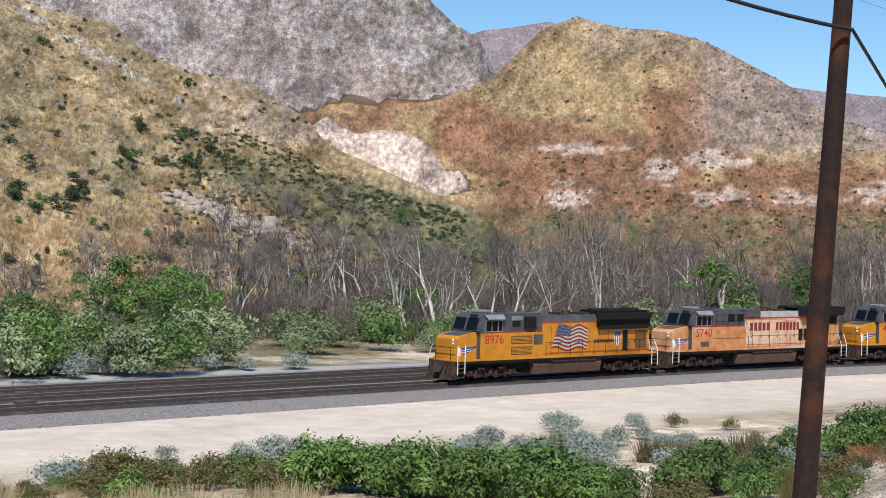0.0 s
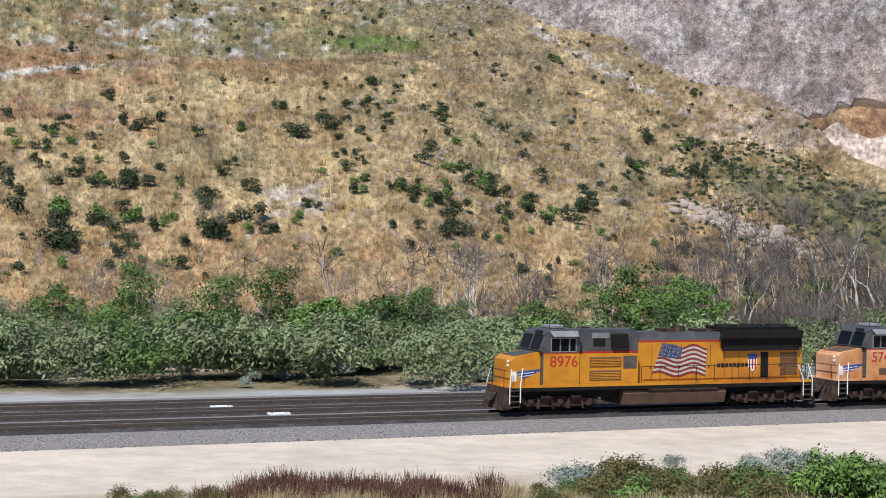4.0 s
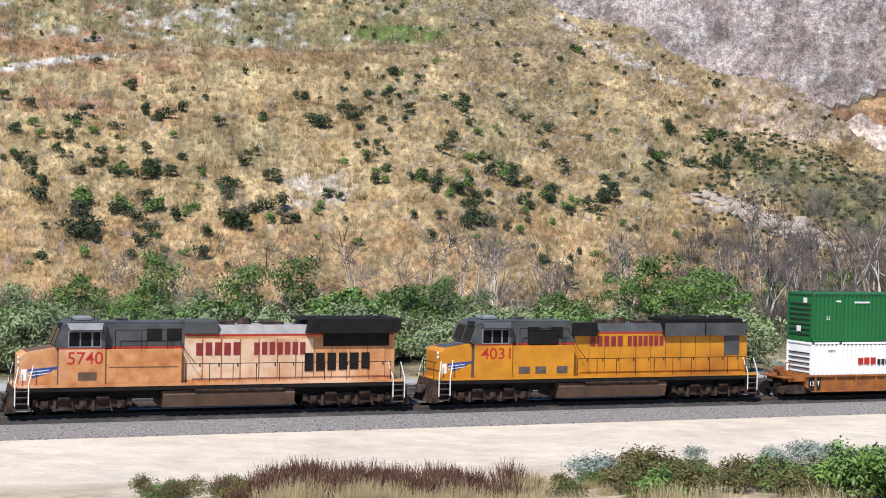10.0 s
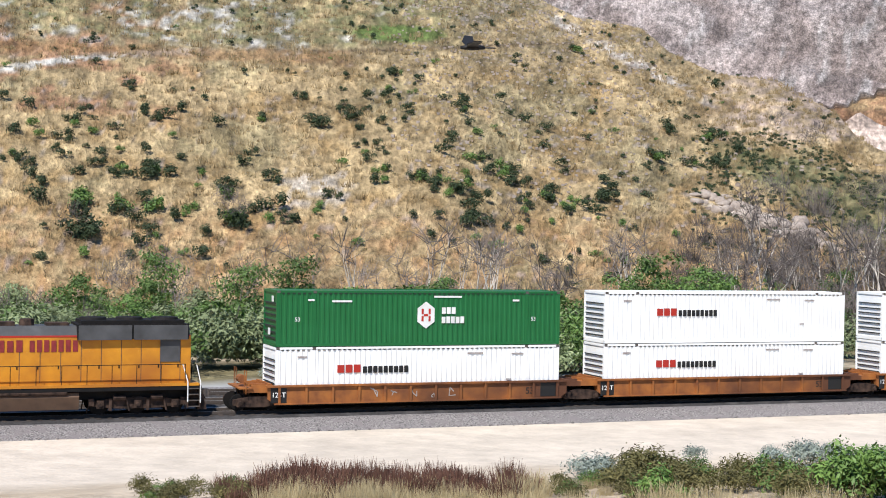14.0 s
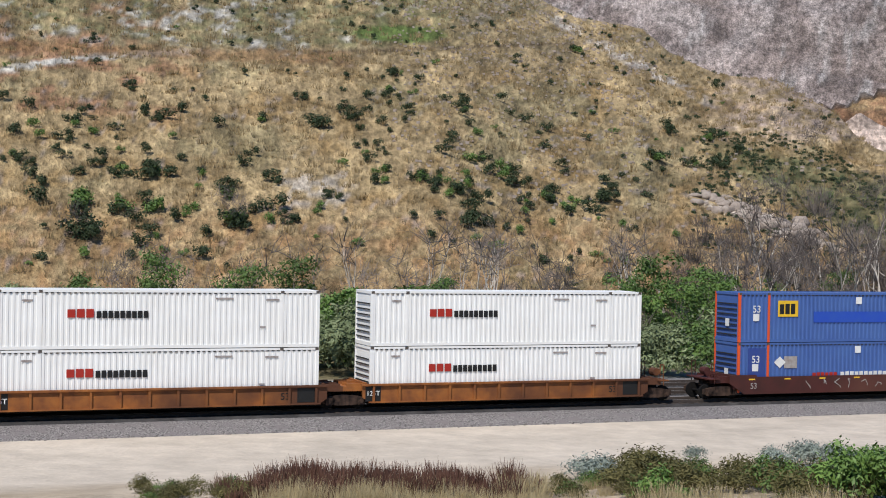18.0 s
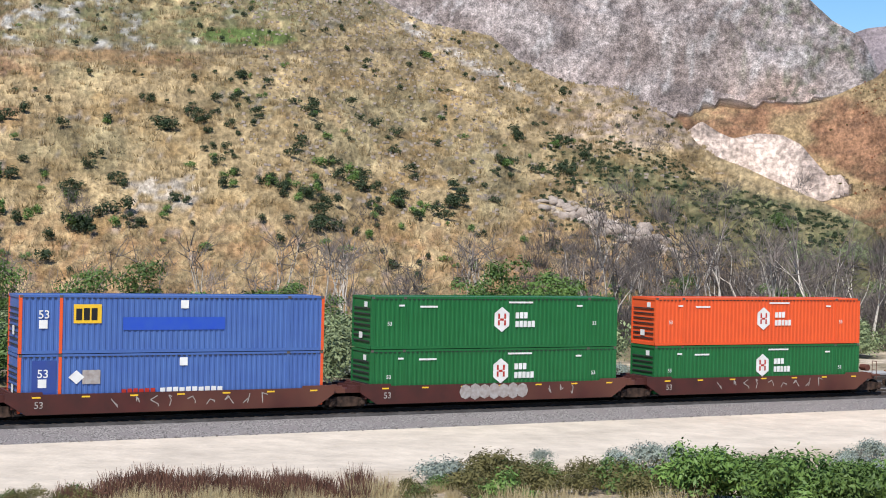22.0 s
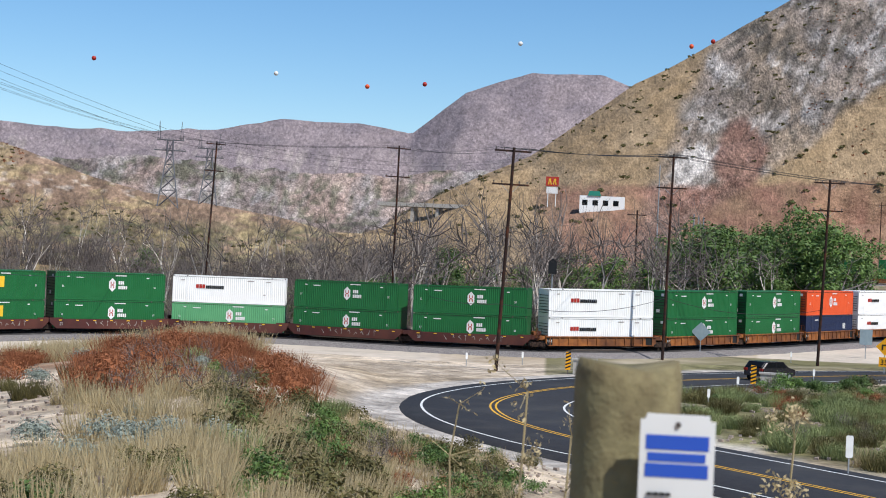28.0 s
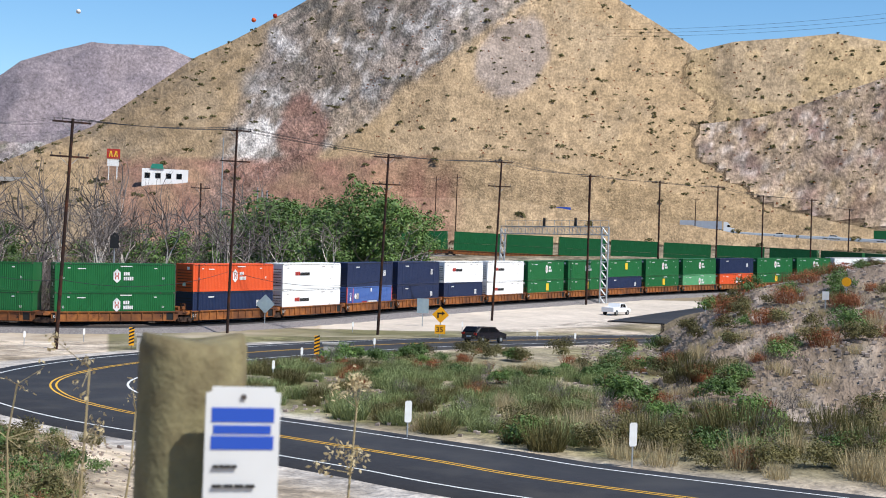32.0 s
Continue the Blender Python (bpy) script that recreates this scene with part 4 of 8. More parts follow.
# river flat behind the tracks
strew(willow, fan(105, -19, 12, 102, 126, 1.0, 1.75, behind_track) + fan(75, -19, 24, 120, 172, 0.9, 1.5, behind_track) + fan(110, 14, 60, 140, 270, 0.9, 1.7, behind_track))
strew(sage, fan(34, 2, 22, 106, 118, 1.0, 2.0, behind_track) + fan(10, -18, 2, 100, 112, 0.8, 1.4, behind_track))
strew(leafy, fan(16, -14, 7, 112, 140, 0.6, 1.0, behind_track) + fan(5, 7.5, 12, 128, 150, 0.8, 1.15, behind_track) + fan(5, 12, 22, 150, 200, 0.6, 0.9, behind_track) + fan(9, 22, 60, 170, 300, 0.7, 1.2, behind_track) + [(*polar(30.5, 175).xy, 1.5), (*polar(59.5, 210).xy, 1.3)])
strew(dead, fan(20, -14, 12, 145, 185, 0.7, 1.05, behind_track) + fan(84, 11, 27, 145, 225, 0.85, 1.15, behind_track) + fan(125, 24, 60, 175, 320, 0.85, 1.25, behind_track) + fan(70, 57, 73.5, 178, 235, 1.05, 1.6, behind_track) + fan(8, 62, 75, 235, 330, 0.9, 1.3, behind_track))
strew(twiggy, fan(60, -18, 30, 118, 200, 0.8, 1.4, behind_track) + fan(120, 12, 64, 150, 300, 1, 1.8, behind_track))
strew(leafy, fan(14, 60, 70, 200, 260, 0.9, 1.5, behind_track) + fan(8, 69.5, 72.5, 225, 265, 1.5, 2.1, behind_track) + fan(26, 72.3, 77.8, 250, 330, 1.5, 2.2, behind_track))
strew(willow, fan(60, 56, 77, 165, 230, 0.9, 1.5, behind_track))


def this_side(a, r):
    x, y = polar(a, r).xy
    return float(np.min(np.hypot(TRACK[:, 0] - x, TRACK[:, 1] - y))) > 19 + 2 * math.sin(a) and float(np.min(np.hypot(ROAD[:, 0] - x, ROAD[:, 1] - y))) > 7.5


# the ground below the tripod, this side of the sand
strew(dock, fan(70, -7.2, 3.6, 51, 57, 0.45, 1.05) + fan(10, -8.5, -6, 50, 54, 0.4, 0.7))
strew(olive, fan(18, 28.5, 36, 43, 60, 0.7, 1.3, this_side) + fan(16, -11.5, -7.2, 50, 54, 0.5, 0.85) + fan(12, 4.5, 8, 52, 57, 0.5, 0.8))
strew(sage, fan(2, 5.2, 6.4, 57, 59, 1.2, 1.4) + fan(20, 9, 26, 61, 69, 0.8, 1.35) + fan(30, 20, 36, 62, 76, 0.8, 1.4, this_side) + fan(24, 24, 40, 70, 84, 0.8, 1.3, this_side) + fan(10, 28, 44, 46, 75, 0.5, 0.9, this_side) + fan(14, 44, 60, 20, 34, 0.4, 0.7) + fan(6, 44, 54, 45, 70, 0.5, 0.8, this_side))
strew(olive, fan(36, 7, 16.5, 52, 60, 0.9, 1.5) + fan(22, 18, 44, 48, 84, 0.5, 0.9, this_side))
for ca, cr, cn, cs in ((17.5, 55, 7, 1.6), (20.8, 54, 8, 1.6), (24.2, 53, 7, 1.6), (27.0, 50, 3, 1.1), (30.3, 52, 4, 1.35), (31.6, 54, 3, 1.2), (35.6, 66, 6, 1.3), (37.5, 68, 6, 1.4), (39.5, 60, 4, 1.1)):
    strew(bright, [(*polar(ca + rng.normal(0, 0.9), cr + rng.normal(0, 1.5)).xy, cs * rng.uniform(0.75, 1.1)) for _ in range(cn)])
strew(spiky, fan(8, 24, 34, 58, 70, 0.9, 1.4, this_side) + fan(14, 30, 46, 44, 64, 0.5, 0.9, this_side) + fan(16, 42, 56, 34, 60, 0.35, 0.7, this_side))
strew(rusty, fan(14, 84, 97, 60, 85, 0.7, 1.3, this_side) + fan(20, 42, 50, 46, 92, 0.8, 1.3, this_side) + fan(56, 49, 57, 38, 86, 0.8, 1.5, this_side) + fan(6, 34, 42, 46, 62, 0.6, 1.0, this_side) + fan(34, 85, 97, 85, 150, 0.8, 1.7, this_side) + fan(34, 74, 90, 85, 125, 0.5, 1.0, this_side) + fan(10, 56, 64, 30, 55, 0.4, 0.8))
strew(olive, fan(34, 56, 65, 26, 56, 0.5, 1.1, this_side) + fan(50, 53, 66, 20, 52, 0.5, 1.0, this_side) + fan(20, 44, 64, 10, 22, 0.25, 0.5) + fan(24, 74, 92, 96, 130, 0.8, 1.5, this_side) + fan(56, 83, 97, 66, 140, 0.7, 1.7, this_side))
strew(bright, fan(14, 70, 86, 92, 116, 0.6, 1.0, this_side) + fan(9, 84, 92, 68, 90, 1.0, 1.7, this_side))
strew(olive, fan(36, 80, 97, 54, 76, 0.7, 1.5, this_side) + fan(26, 86, 97, 64, 120, 0.8, 1.6, this_side))
strew(spiky, [(*polar(b, r).xy, k) for b, r, k in ((90.1, 68, 2.3), (89.2, 70, 1.8), (91.6, 70, 1.6), (86.7, 66, 1.7), (82.8, 64, 1.5), (93.5, 74, 1.8), (88.2, 92, 2.0), (94.6, 66, 1.6))])
strew(feather, fan(150, 66, 84, 64, 104, 0.6, 1.2, this_side) + fan(30, 82, 90, 70, 110, 0.5, 1.0, this_side) + fan(20, 50, 66, 24, 60, 0.4, 0.8, this_side))
strew(twiggy, fan(34, 72, 94, 64, 100, 0.2, 0.4, this_side) + fan(16, 82, 97, 56, 76, 0.25, 0.45, this_side) + fan(10, 50, 66, 26, 50, 0.2, 0.35, this_side) + fan(12, 18, 36, 58, 72, 0.16, 0.26, this_side))


def scatter(name, protos, places, mat, label):
    """Plants past counting, joined into one object."""
    xs, ys, ss = (np.array([p[k] for p in places]) for k in range(3))
    zs = ground_height(xs, ys)
    out = []
    for x, y, z, s in zip(xs, ys, zs, ss):
        p = protos[int(rng.integers(len(protos)))]
        b = rng.uniform(0, 6.283)
        c, d = math.cos(b) * s, math.sin(b) * s
        out.append(np.stack([p[..., 0] * c - p[..., 1] * d + x, p[..., 0] * d + p[..., 1] * c + y, p[..., 2] * s + z - 0.1 * s], -1))
    tagged(new(name, quads_mesh(name, np.concatenate(out), mat)), label, "shrubs", kind="stuff")


def clumpy(n, leaf):
    return [np.concatenate([blob(n // 3, rng.normal(0, 0.45), rng.normal(0, 0.45), 0.55, 0.62, 0.6, leaf, 0.4, 0.4) for _ in range(3)]) for _ in range(4)]


straw_tufts = [blades(170, 0.55, 1.0, 0.013) for _ in range(4)]
scatter("dry_grass", straw_tufts, fan(26, 2.5, 16, 46, 52, 0.7, 1.2) + fan(60, -7, 4, 48, 53, 0.5, 0.9) + fan(14, 3, 6.5, 52, 58, 0.3, 0.6) + fan(90, 46, 55, 84, 108, 1.0, 1.7, this_side) + fan(26, 43, 50, 74, 90, 0.8, 1.3, this_side) + fan(80, 48, 60, 22, 46, 0.5, 0.9, this_side) + fan(40, 57, 66, 26, 58, 0.5, 0.9, this_side) + fan(90, 44, 68, 9, 24, 0.3, 0.6)
        + fan(34, 70, 97, 58, 72, 0.7, 1.5, this_side) + fan(60, 80, 97, 70, 110, 0.6, 1.2, this_side) + fan(16, 30, 36, 58, 70, 0.6, 0.9, this_side), "straw", "tall straw-coloured dry grass in loose tufts")
brush = [np.concatenate([blades(70, 1.3, 4.4, 0.028, 0.5), blades(40, 1.8, 2.6, 0.03, 0.8), blades(60, 1.5, 1.8, 0.03, 0.6, 2.4)]) for _ in range(5)]
scatter("grey_brush", brush, fan(330, 22, 61, 165, 310, 0.9, 1.7, behind_track) + fan(170, 9, 27, 148, 225, 0.7, 1.2, behind_track) + fan(110, 57, 74, 170, 260, 0.9, 1.7, behind_track), "dark_twig", "dense leafless grey-brown brush on the river flat")
scatter("pale_brush", brush, fan(46, -17, 12, 130, 176, 0.5, 0.9, behind_track) + fan(60, 12, 62, 150, 260, 0.8, 1.4, behind_track) + fan(40, 58, 74, 170, 250, 0.9, 1.5, behind_track), "dead_wood", "tangled pale grey leafless brush on the river flat")
hill_protos = [np.concatenate([blob(95, rng.normal(0, 0.42), rng.normal(0, 0.42), rng.uniform(0.4, 0.95), 0.52, 0.62, 0.085, 0.3, 0.5) for _ in range(4)]) for _ in range(6)]
low_protos = [np.concatenate([blob(40, rng.normal(0, 0.45), rng.normal(0, 0.45), rng.uniform(0.3, 0.7), 0.55, 0.5, 0.13, 0.35, 0.4) for _ in range(3)]) for _ in range(5)]
# the larger shrubs of the hillside: bearing, height over the level, size
SHRUBS_LOW = [(-15.6, 2.1, 1.5), (-14.0, 2.2, 1.6), (-14.8, 1.1, 1.9), (-13.7, 0.5, 2.1), (-12.1, 0.3, 2.1), (-13.5, -0.5, 2.4), (-12.2, 2.0, 1.3), (-11.0, 1.9, 1.6), (-10.9, 0.6, 1.8), (-9.7, 0.4, 1.4), (-9.4, 2.0, 1.1),
              (-8.4, 1.3, 1.5), (-8.3, 0.3, 1.9), (-7.2, 0.6, 1.9), (-7.8, -0.1, 1.7), (-6.4, 1.8, 1.3), (-9.2, -0.5, 1.5), (-5.6, 0.2, 1.0), (-4.4, 1.2, 1.2), (-4.9, 0.8, 1.2), (0.5, 1.5, 1.7), (1.2, 1.0, 1.4), (1.2, 0.2, 2.0), (4.0, 1.3, 1.5), (2.9, 0.8, 1.6), (4.8, 0.9, 1.4), (6.2, 1.3, 1.5)]
SHRUBS_HIGH = [(-13.7, 3.7, 1.4), (-13.0, 4.1, 1.2), (-12.0, 5.1, 1.0), (-5.4, 4.9, 1.2), (-5.1, 4.0, 1.5), (-3.9, 4.3, 1.4), (-3.2, 3.9, 1.1), (-2.1, 5.9, 1.1), (-1.7, 5.2, 1.1), (0.5, 4.7, 1.8), (0.9, 4.1, 1.4), (1.5, 2.7, 1.5), (2.2, 2.3, 1.6), (2.8, 1.9, 1.6),
               (-0.1, 1.9, 1.3), (-0.9, 1.9, 1.2), (-2.2, 2.3, 1.3), (2.7, 6.6, 1.1), (5.0, 6.9, 1.0), (10.5, 5.6, 1.1), (10.0, 3.6, 1.5), (10.4, 2.7, 1.6), (11.3, 3.2, 1.6), (8.2, 2.9, 1.3), (8.6, 4.1, 1.2), (9.4, 2.7, 1.3), (6.1, 1.7, 1.4)]
near_foot, near_green = [], []
for b, e, size in SHRUBS_LOW + SHRUBS_HIGH:
    for k in range(int(rng.integers(2, 5))):
        r = np.geomspace(176, 425, 400)
        bb = b + rng.normal(0, 0.16 * size)
        gap = EYE[2] + r * math.tan(radians(e + rng.normal(0, 0.10 * size))) - ground_height(r * math.sin(radians(bb)), r * math.cos(radians(bb)))
        far = float(r[int(np.argmax(gap < 0))])
        (near_foot if rng.random() < 0.8 else near_green).append((*polar(bb, far).xy, size * rng.uniform(0.6, 1.15) * (far / 240) ** 0.8))
scatter("hillside_shrubs", hill_protos, near_foot + fan(60, -20, -6, 185, 240, 0.6, 1.5) + fan(70, -4, 9, 190, 262, 0.55, 1.3) + fan(110, -20, 13, 240, 330, 0.35, 1.0) + fan(150, -20, 15, 320, 425, 0.35, 1.0), "leaf_dark", "dark green shrubs dotted over the dry hillside")
scatter("hillside_green_shrubs", hill_protos, near_green + fan(50, -20, 10, 180, 225, 0.5, 1.2) + fan(60, -20, 12, 225, 420, 0.4, 0.9) + fan(30, -3.5, 0, 395, 425, 0.5, 0.9), "leaf_green", "brighter green shrubs on the dry hillside")
scatter("hillside_scrub", low_protos, fan(1100, 9.5, 21, 205, 310, 0.35, 0.85), "leaf_dark", "low green scrub covering the flank of the hill")
scatter("hillside_tufts", clumpy(30, 0.10), fan(2600, -20, 17, 180, 425, 0.25, 0.62), "leaf_olive", "small olive-brown tufts over the dry hillside")
scatter("hillside_straw", [blades(20, 0.6, 0.8, 0.055, 0.4) for _ in range(4)], fan(3800, -20, 16, 178, 400, 0.7, 1.5), "hill_straw", "clumps of straw-coloured grass over the hillside")
scatter("mountain_shrubs", clumpy(24, 0.4), fan(300, 20, 46, 330, 900, 0.4, 1.0) + fan(620, 60, 98, 480, 980, 0.6, 1.7) + fan(260, 80, 98, 556, 690, 0.4, 0.9) + fan(500, 24, 60, 300, 420, 0.3, 0.7), "leaf_olive", "dark shrubs dotted over distant slopes")
scatter("mountain_grass_clumps", clumpy(12, 0.4), fan(900, 21, 46, 330, 900, 0.3, 0.8) + fan(700, 75, 98, 556, 900, 0.3, 0.8), "rust", "brown heather clumps over distant slopes")


def stones(name, places, mat, label):
    """Loose stones past counting, each a small uneven block."""
    xs, ys, ss = (np.array([p[k] for p in places]) for k in range(3))
    zs = ground_height(xs, ys)
    quad = np.array([[0, 1, 3, 2], [4, 6, 7, 5], [0, 4, 5, 1], [2, 3, 7, 6], [1, 5, 7, 3]])
    out = []
    for x, y, z, s in zip(xs, ys, zs, ss):
        c = np.array([(i, j, k) for i in (-1, 1) for j in (-1, 1) for k in (-0.6, 0.8)], float)
        c *= rng.uniform(0.5, 1.0, (8, 3)) * s * 0.5
        c += np.array([x, y, z + 0.15 * s])
        out.append(c[quad])
    tagged(new(name, quads_mesh(name, np.concatenate(out), mat)), label, "stones", kind="stuff")


M["pale_rock"] = material("pale_rock", (0.40, 0.33, 0.275), 0.9, other=(0.25, 0.20, 0.165), size=0.5, bump=0.03)
stones("bank_stones", fan(3600, 84, 98, 72, 150, 0.10, 0.36) + fan(500, 66, 84, 60, 110, 0.1, 0.3, this_side), "pale_rock", "pale loose stones on the bank")
stones("slope_stones", fan(2600, 36, 68, 9, 62, 0.03, 0.16, this_side), "pale_rock", "small pale stones on the sandy slope")
stones("hill_stones", fan(2600, -20, 8, 330, 430, 0.3, 1.0) + fan(900, -2, 8, 215, 330, 0.3, 0.8) + fan(160, 9, 16, 185, 300, 0.4, 1.0), "pale_rock", "pale grey stones on the hillside")
stones("ballast_stones", [(on_track(q, w).x, on_track(q, w).y, 0.14) for q, w in zip(rng.uniform(-70, 130, 3500), rng.uniform(-4.0, -1.3, 3500))], "ballast", "loose grey ballast stones at the edge of the bed")
drop_protos(dead + leafy + willow + twiggy + sage + olive + bright + rusty + tuft + dock + feather + spiky)


LINE = TRACK[(TRACK_S < 640)]


# ---- railway: ballast beds, rails; road ----
def ribbon(line, profile, z=0.0, every=2):
    """Sweeps a cross profile of (side, height) pairs along a line; returns points, rows, columns."""
    p = line[::every]
    t = np.gradient(p[:, :2], axis=0)
    t /= np.linalg.norm(t, axis=1)[:, None]
    n = np.stack([-t[:, 1], t[:, 0]], 1)
    co = np.stack([np.concatenate([p[:, :2] + n * s, (p[:, 2] + z + h)[:, None]], 1) for s, h in profile], 1)
    return co.reshape(-1, 3), len(p), len(profile)


for nm, prof, mat, lab in (("ballast_bed", [(-4.0, -0.78), (-2.2, -0.30), (2.2, -0.22), (6.4, -0.22), (11.2, -0.22), (13.4, -0.3), (15.5, -0.8)], "ballast", "grey crushed stone ballast under the tracks"),):
    co, nu, nv = ribbon(LINE, prof)
    tagged(new(nm, grid_mesh(nm, co, nu, nv, mat)), lab, "ballast", kind="structure")
for side in (0.0, 4.6, 9.0):
    co, nu, nv = ribbon(LINE, [(side - 1.75, -0.24 if side else -0.285), (side - 1.5, -0.19), (side + 1.5, -0.19), (side + 1.75, -0.21)])
    tagged(new("track_bed", grid_mesh("track_bed", co, nu, nv, "oily_bed")), "dark oil-stained ballast between the rails", "ballast", "track beds", "structure")
    for g in (-0.72, 0.72):
        c = side + g
        co, nu, nv = ribbon(LINE, [(c - 0.06, -0.2), (c - 0.04, 0.0), (c + 0.04, 0.0), (c + 0.06, -0.2)])
        tagged(new("rail", grid_mesh("rail", co, nu, nv, "rail")), "rusty steel rail on the ballast", "rail", "rails", "structure")
        co, nu, nv = ribbon(LINE, [(c - 0.035, 0.001), (c - 0.03, 0.006), (c + 0.03, 0.006), (c + 0.035, 0.001)])
        tagged(new("rail_head", grid_mesh("rail_head", co, nu, nv, "rail_head")), "bright worn running surface of a steel rail", "rail", "rail heads", "structure")
for nm, line, w in (("road", ROAD, 5.2), ("side_road", SIDE_ROAD, 5.5)):
    co, nu, nv = ribbon(line, [(-w - 0.3, -0.3), (-w, 0.0), (w, 0.0), (w + 0.3, -0.3)], 0.03)
    tagged(new(nm, grid_mesh(nm, co, nu, nv, "asphalt")), "dark new asphalt road with painted lines", "road", kind="structure")


# sleepers: those that lie before the tripod one by one, the rest joined
bm = bmesh.new()
box(bm, -0.12, 0.12, -1.3, 1.3, -0.12, 0.03)
bmesh.ops.bevel(bm, geom=[e for e in bm.edges if e.verts[0].co.z > 0 and e.verts[1].co.z > 0], offset=0.02, segments=1, affect="EDGES")
SLEEPER = mesh_of("sleeper", bm, "sleeper_wood")
for side in (0.0, 4.6, 9.0):
    row = thing("sleeper_row", "row of dark creosoted timber sleepers under the rails", "sleepers", "sleeper rows")
    for k in range(100):
        q = -28 + 0.56 * k + (0.3 * side % 0.5)
        p, p2 = on_track(q, side), on_track(q + 1, side)
        o = part("sleeper", SLEEPER, None, row)
        o.matrix_basis = Matrix.Translation((p.x, p.y, p.z - 0.19)) @ Matrix.Rotation(math.atan2(p2.y - p.y, p2.x - p.x) + rng.normal(0, 0.01), 4, "Z")
    v = np.array([tuple(u.co) for u in SLEEPER.vertices])
    quad = np.array([[0, 4, 5, 1], [0, 1, 3, 2], [4, 6, 7, 5], [2, 3, 7, 6], [1, 5, 7, 3]])
    c8 = np.array([(i, j, h) for i in (-0.12, 0.12) for j in (-1.3, 1.3) for h in (-0.1, 0.03)])
    out = []
    for q in np.concatenate([np.arange(-90, -28.4, 0.56), np.arange(28.6, 210, 0.56)]):
        p, p2 = on_track(q, side), on_track(q + 1, side)
        b = math.atan2(p2.y - p.y, p2.x - p.x)
        w = np.stack([c8[:, 0] * math.cos(b) - c8[:, 1] * math.sin(b) + p.x, c8[:, 0] * math.sin(b) + c8[:, 1] * math.cos(b) + p.y, c8[:, 2] + p.z - 0.19], 1)
        out.append(w[quad])
    tagged(new("far_sleepers", quads_mesh("far_sleepers", np.concatenate(out), "sleeper_wood")), "dark timber sleepers along the line", "sleepers", kind="stuff")


# ---- the train ----
SPEED, NOSE = 8.2, 36.7      # metres a second, and where the leading nose stands at the start
CARS = []
M.update({
    "red_paint": material("red_paint", (0.42, 0.025, 0.015), 0.5, other=(0.33, 0.03, 0.02), size=0.4),
    "flag_red": material("flag_red", (0.26, 0.03, 0.03), 0.6, other=(0.14, 0.02, 0.02), size=0.35),
    "flag_white": material("flag_white", (0.58, 0.54, 0.48), 0.6, other=(0.30, 0.27, 0.24), size=0.35),
    "flag_blue": material("flag_blue", (0.03, 0.04, 0.11), 0.6, other=(0.10, 0.10, 0.14), size=0.18, spread=0.2),
    "white_paint": material("white_paint", (0.78, 0.78, 0.76), 0.5, other=(0.62, 0.61, 0.58), size=0.5),
    "blue_paint": material("blue_paint", (0.03, 0.06, 0.26), 0.5, other=(0.04, 0.07, 0.22), size=0.4),
    "bright_blue": material("bright_blue", (0.02, 0.07, 0.45), 0.5, other=(0.03, 0.09, 0.42), size=0.4),
    "yellow_paint": material("yellow_paint", (0.80, 0.50, 0.03), 0.5, other=(0.7, 0.42, 0.03), size=0.4),
    "black_paint": material("black_paint", (0.015, 0.015, 0.015), 0.5),
    "chalk": material("chalk", (0.42, 0.40, 0.38), 0.9, other=(0.25, 0.2, 0.18), size=0.25),
    "steel": material("steel", (0.20, 0.17, 0.15), 0.55, 0.7, other=(0.10, 0.08, 0.07), size=0.3),
    "box_gap": material("box_gap", (0.03, 0.03, 0.03), 0.8),
    "lamp_glass": material("lamp_glass", (0.85, 0.83, 0.75), 0.2),
})


def letters(text, height, mat, parent, x, y, z, label="", width=None):
    """Painted characters on the side that faces the valley road (-y), x at their left end."""
    key = ("word", text, height, mat, width)
    if key not in MADE:
        cu = bpy.data.curves.new("lettering", "FONT")
        cu.body, cu.size = text, height * 1.38
        cu.offset = 0.012 * height
        tmp = bpy.data.objects.new("lettering", cu)
        me = bpy.data.meshes.new_from_object(tmp)
        bpy.data.objects.remove(tmp)
        w = max((v.co.x for v in me.vertices), default=1.0)
        k = width / w if width else 1.0
        for v in me.vertices:
            v.co = Vector((v.co.x * k, 0.0, v.co.y))
        me.materials.clear()
        me.materials.append(M[mat])
        MADE[key] = me
    me = MADE[key]
    ob = part("lettering", me, None, parent, label)
    ob.location = (x, y, z)
    return ob


def plain_word(n, height, width, mat, parent, x, y, z, gap=0.22, name="lettering_bar"):
    """A word that stays unlettered: a row of n upright bars."""
    bm = bmesh.new()
    w = width / n
    for k in range(n):
        h = height * (1.0 if k % 3 else 0.96)
        box(bm, x + k * w, x + (k + 1 - gap) * w, y - 0.006, y, z, z + h)
    return part(name, bm, mat, parent)


def disc(bm, x, y, z, r, n=10, depth=0.02):
    tube(bm, (x, y, z), (x, y - depth, z), r, r, n)


# --- containers ---
BOX_L, BOX_W, BOX_H = 16.15, 2.59, 2.9


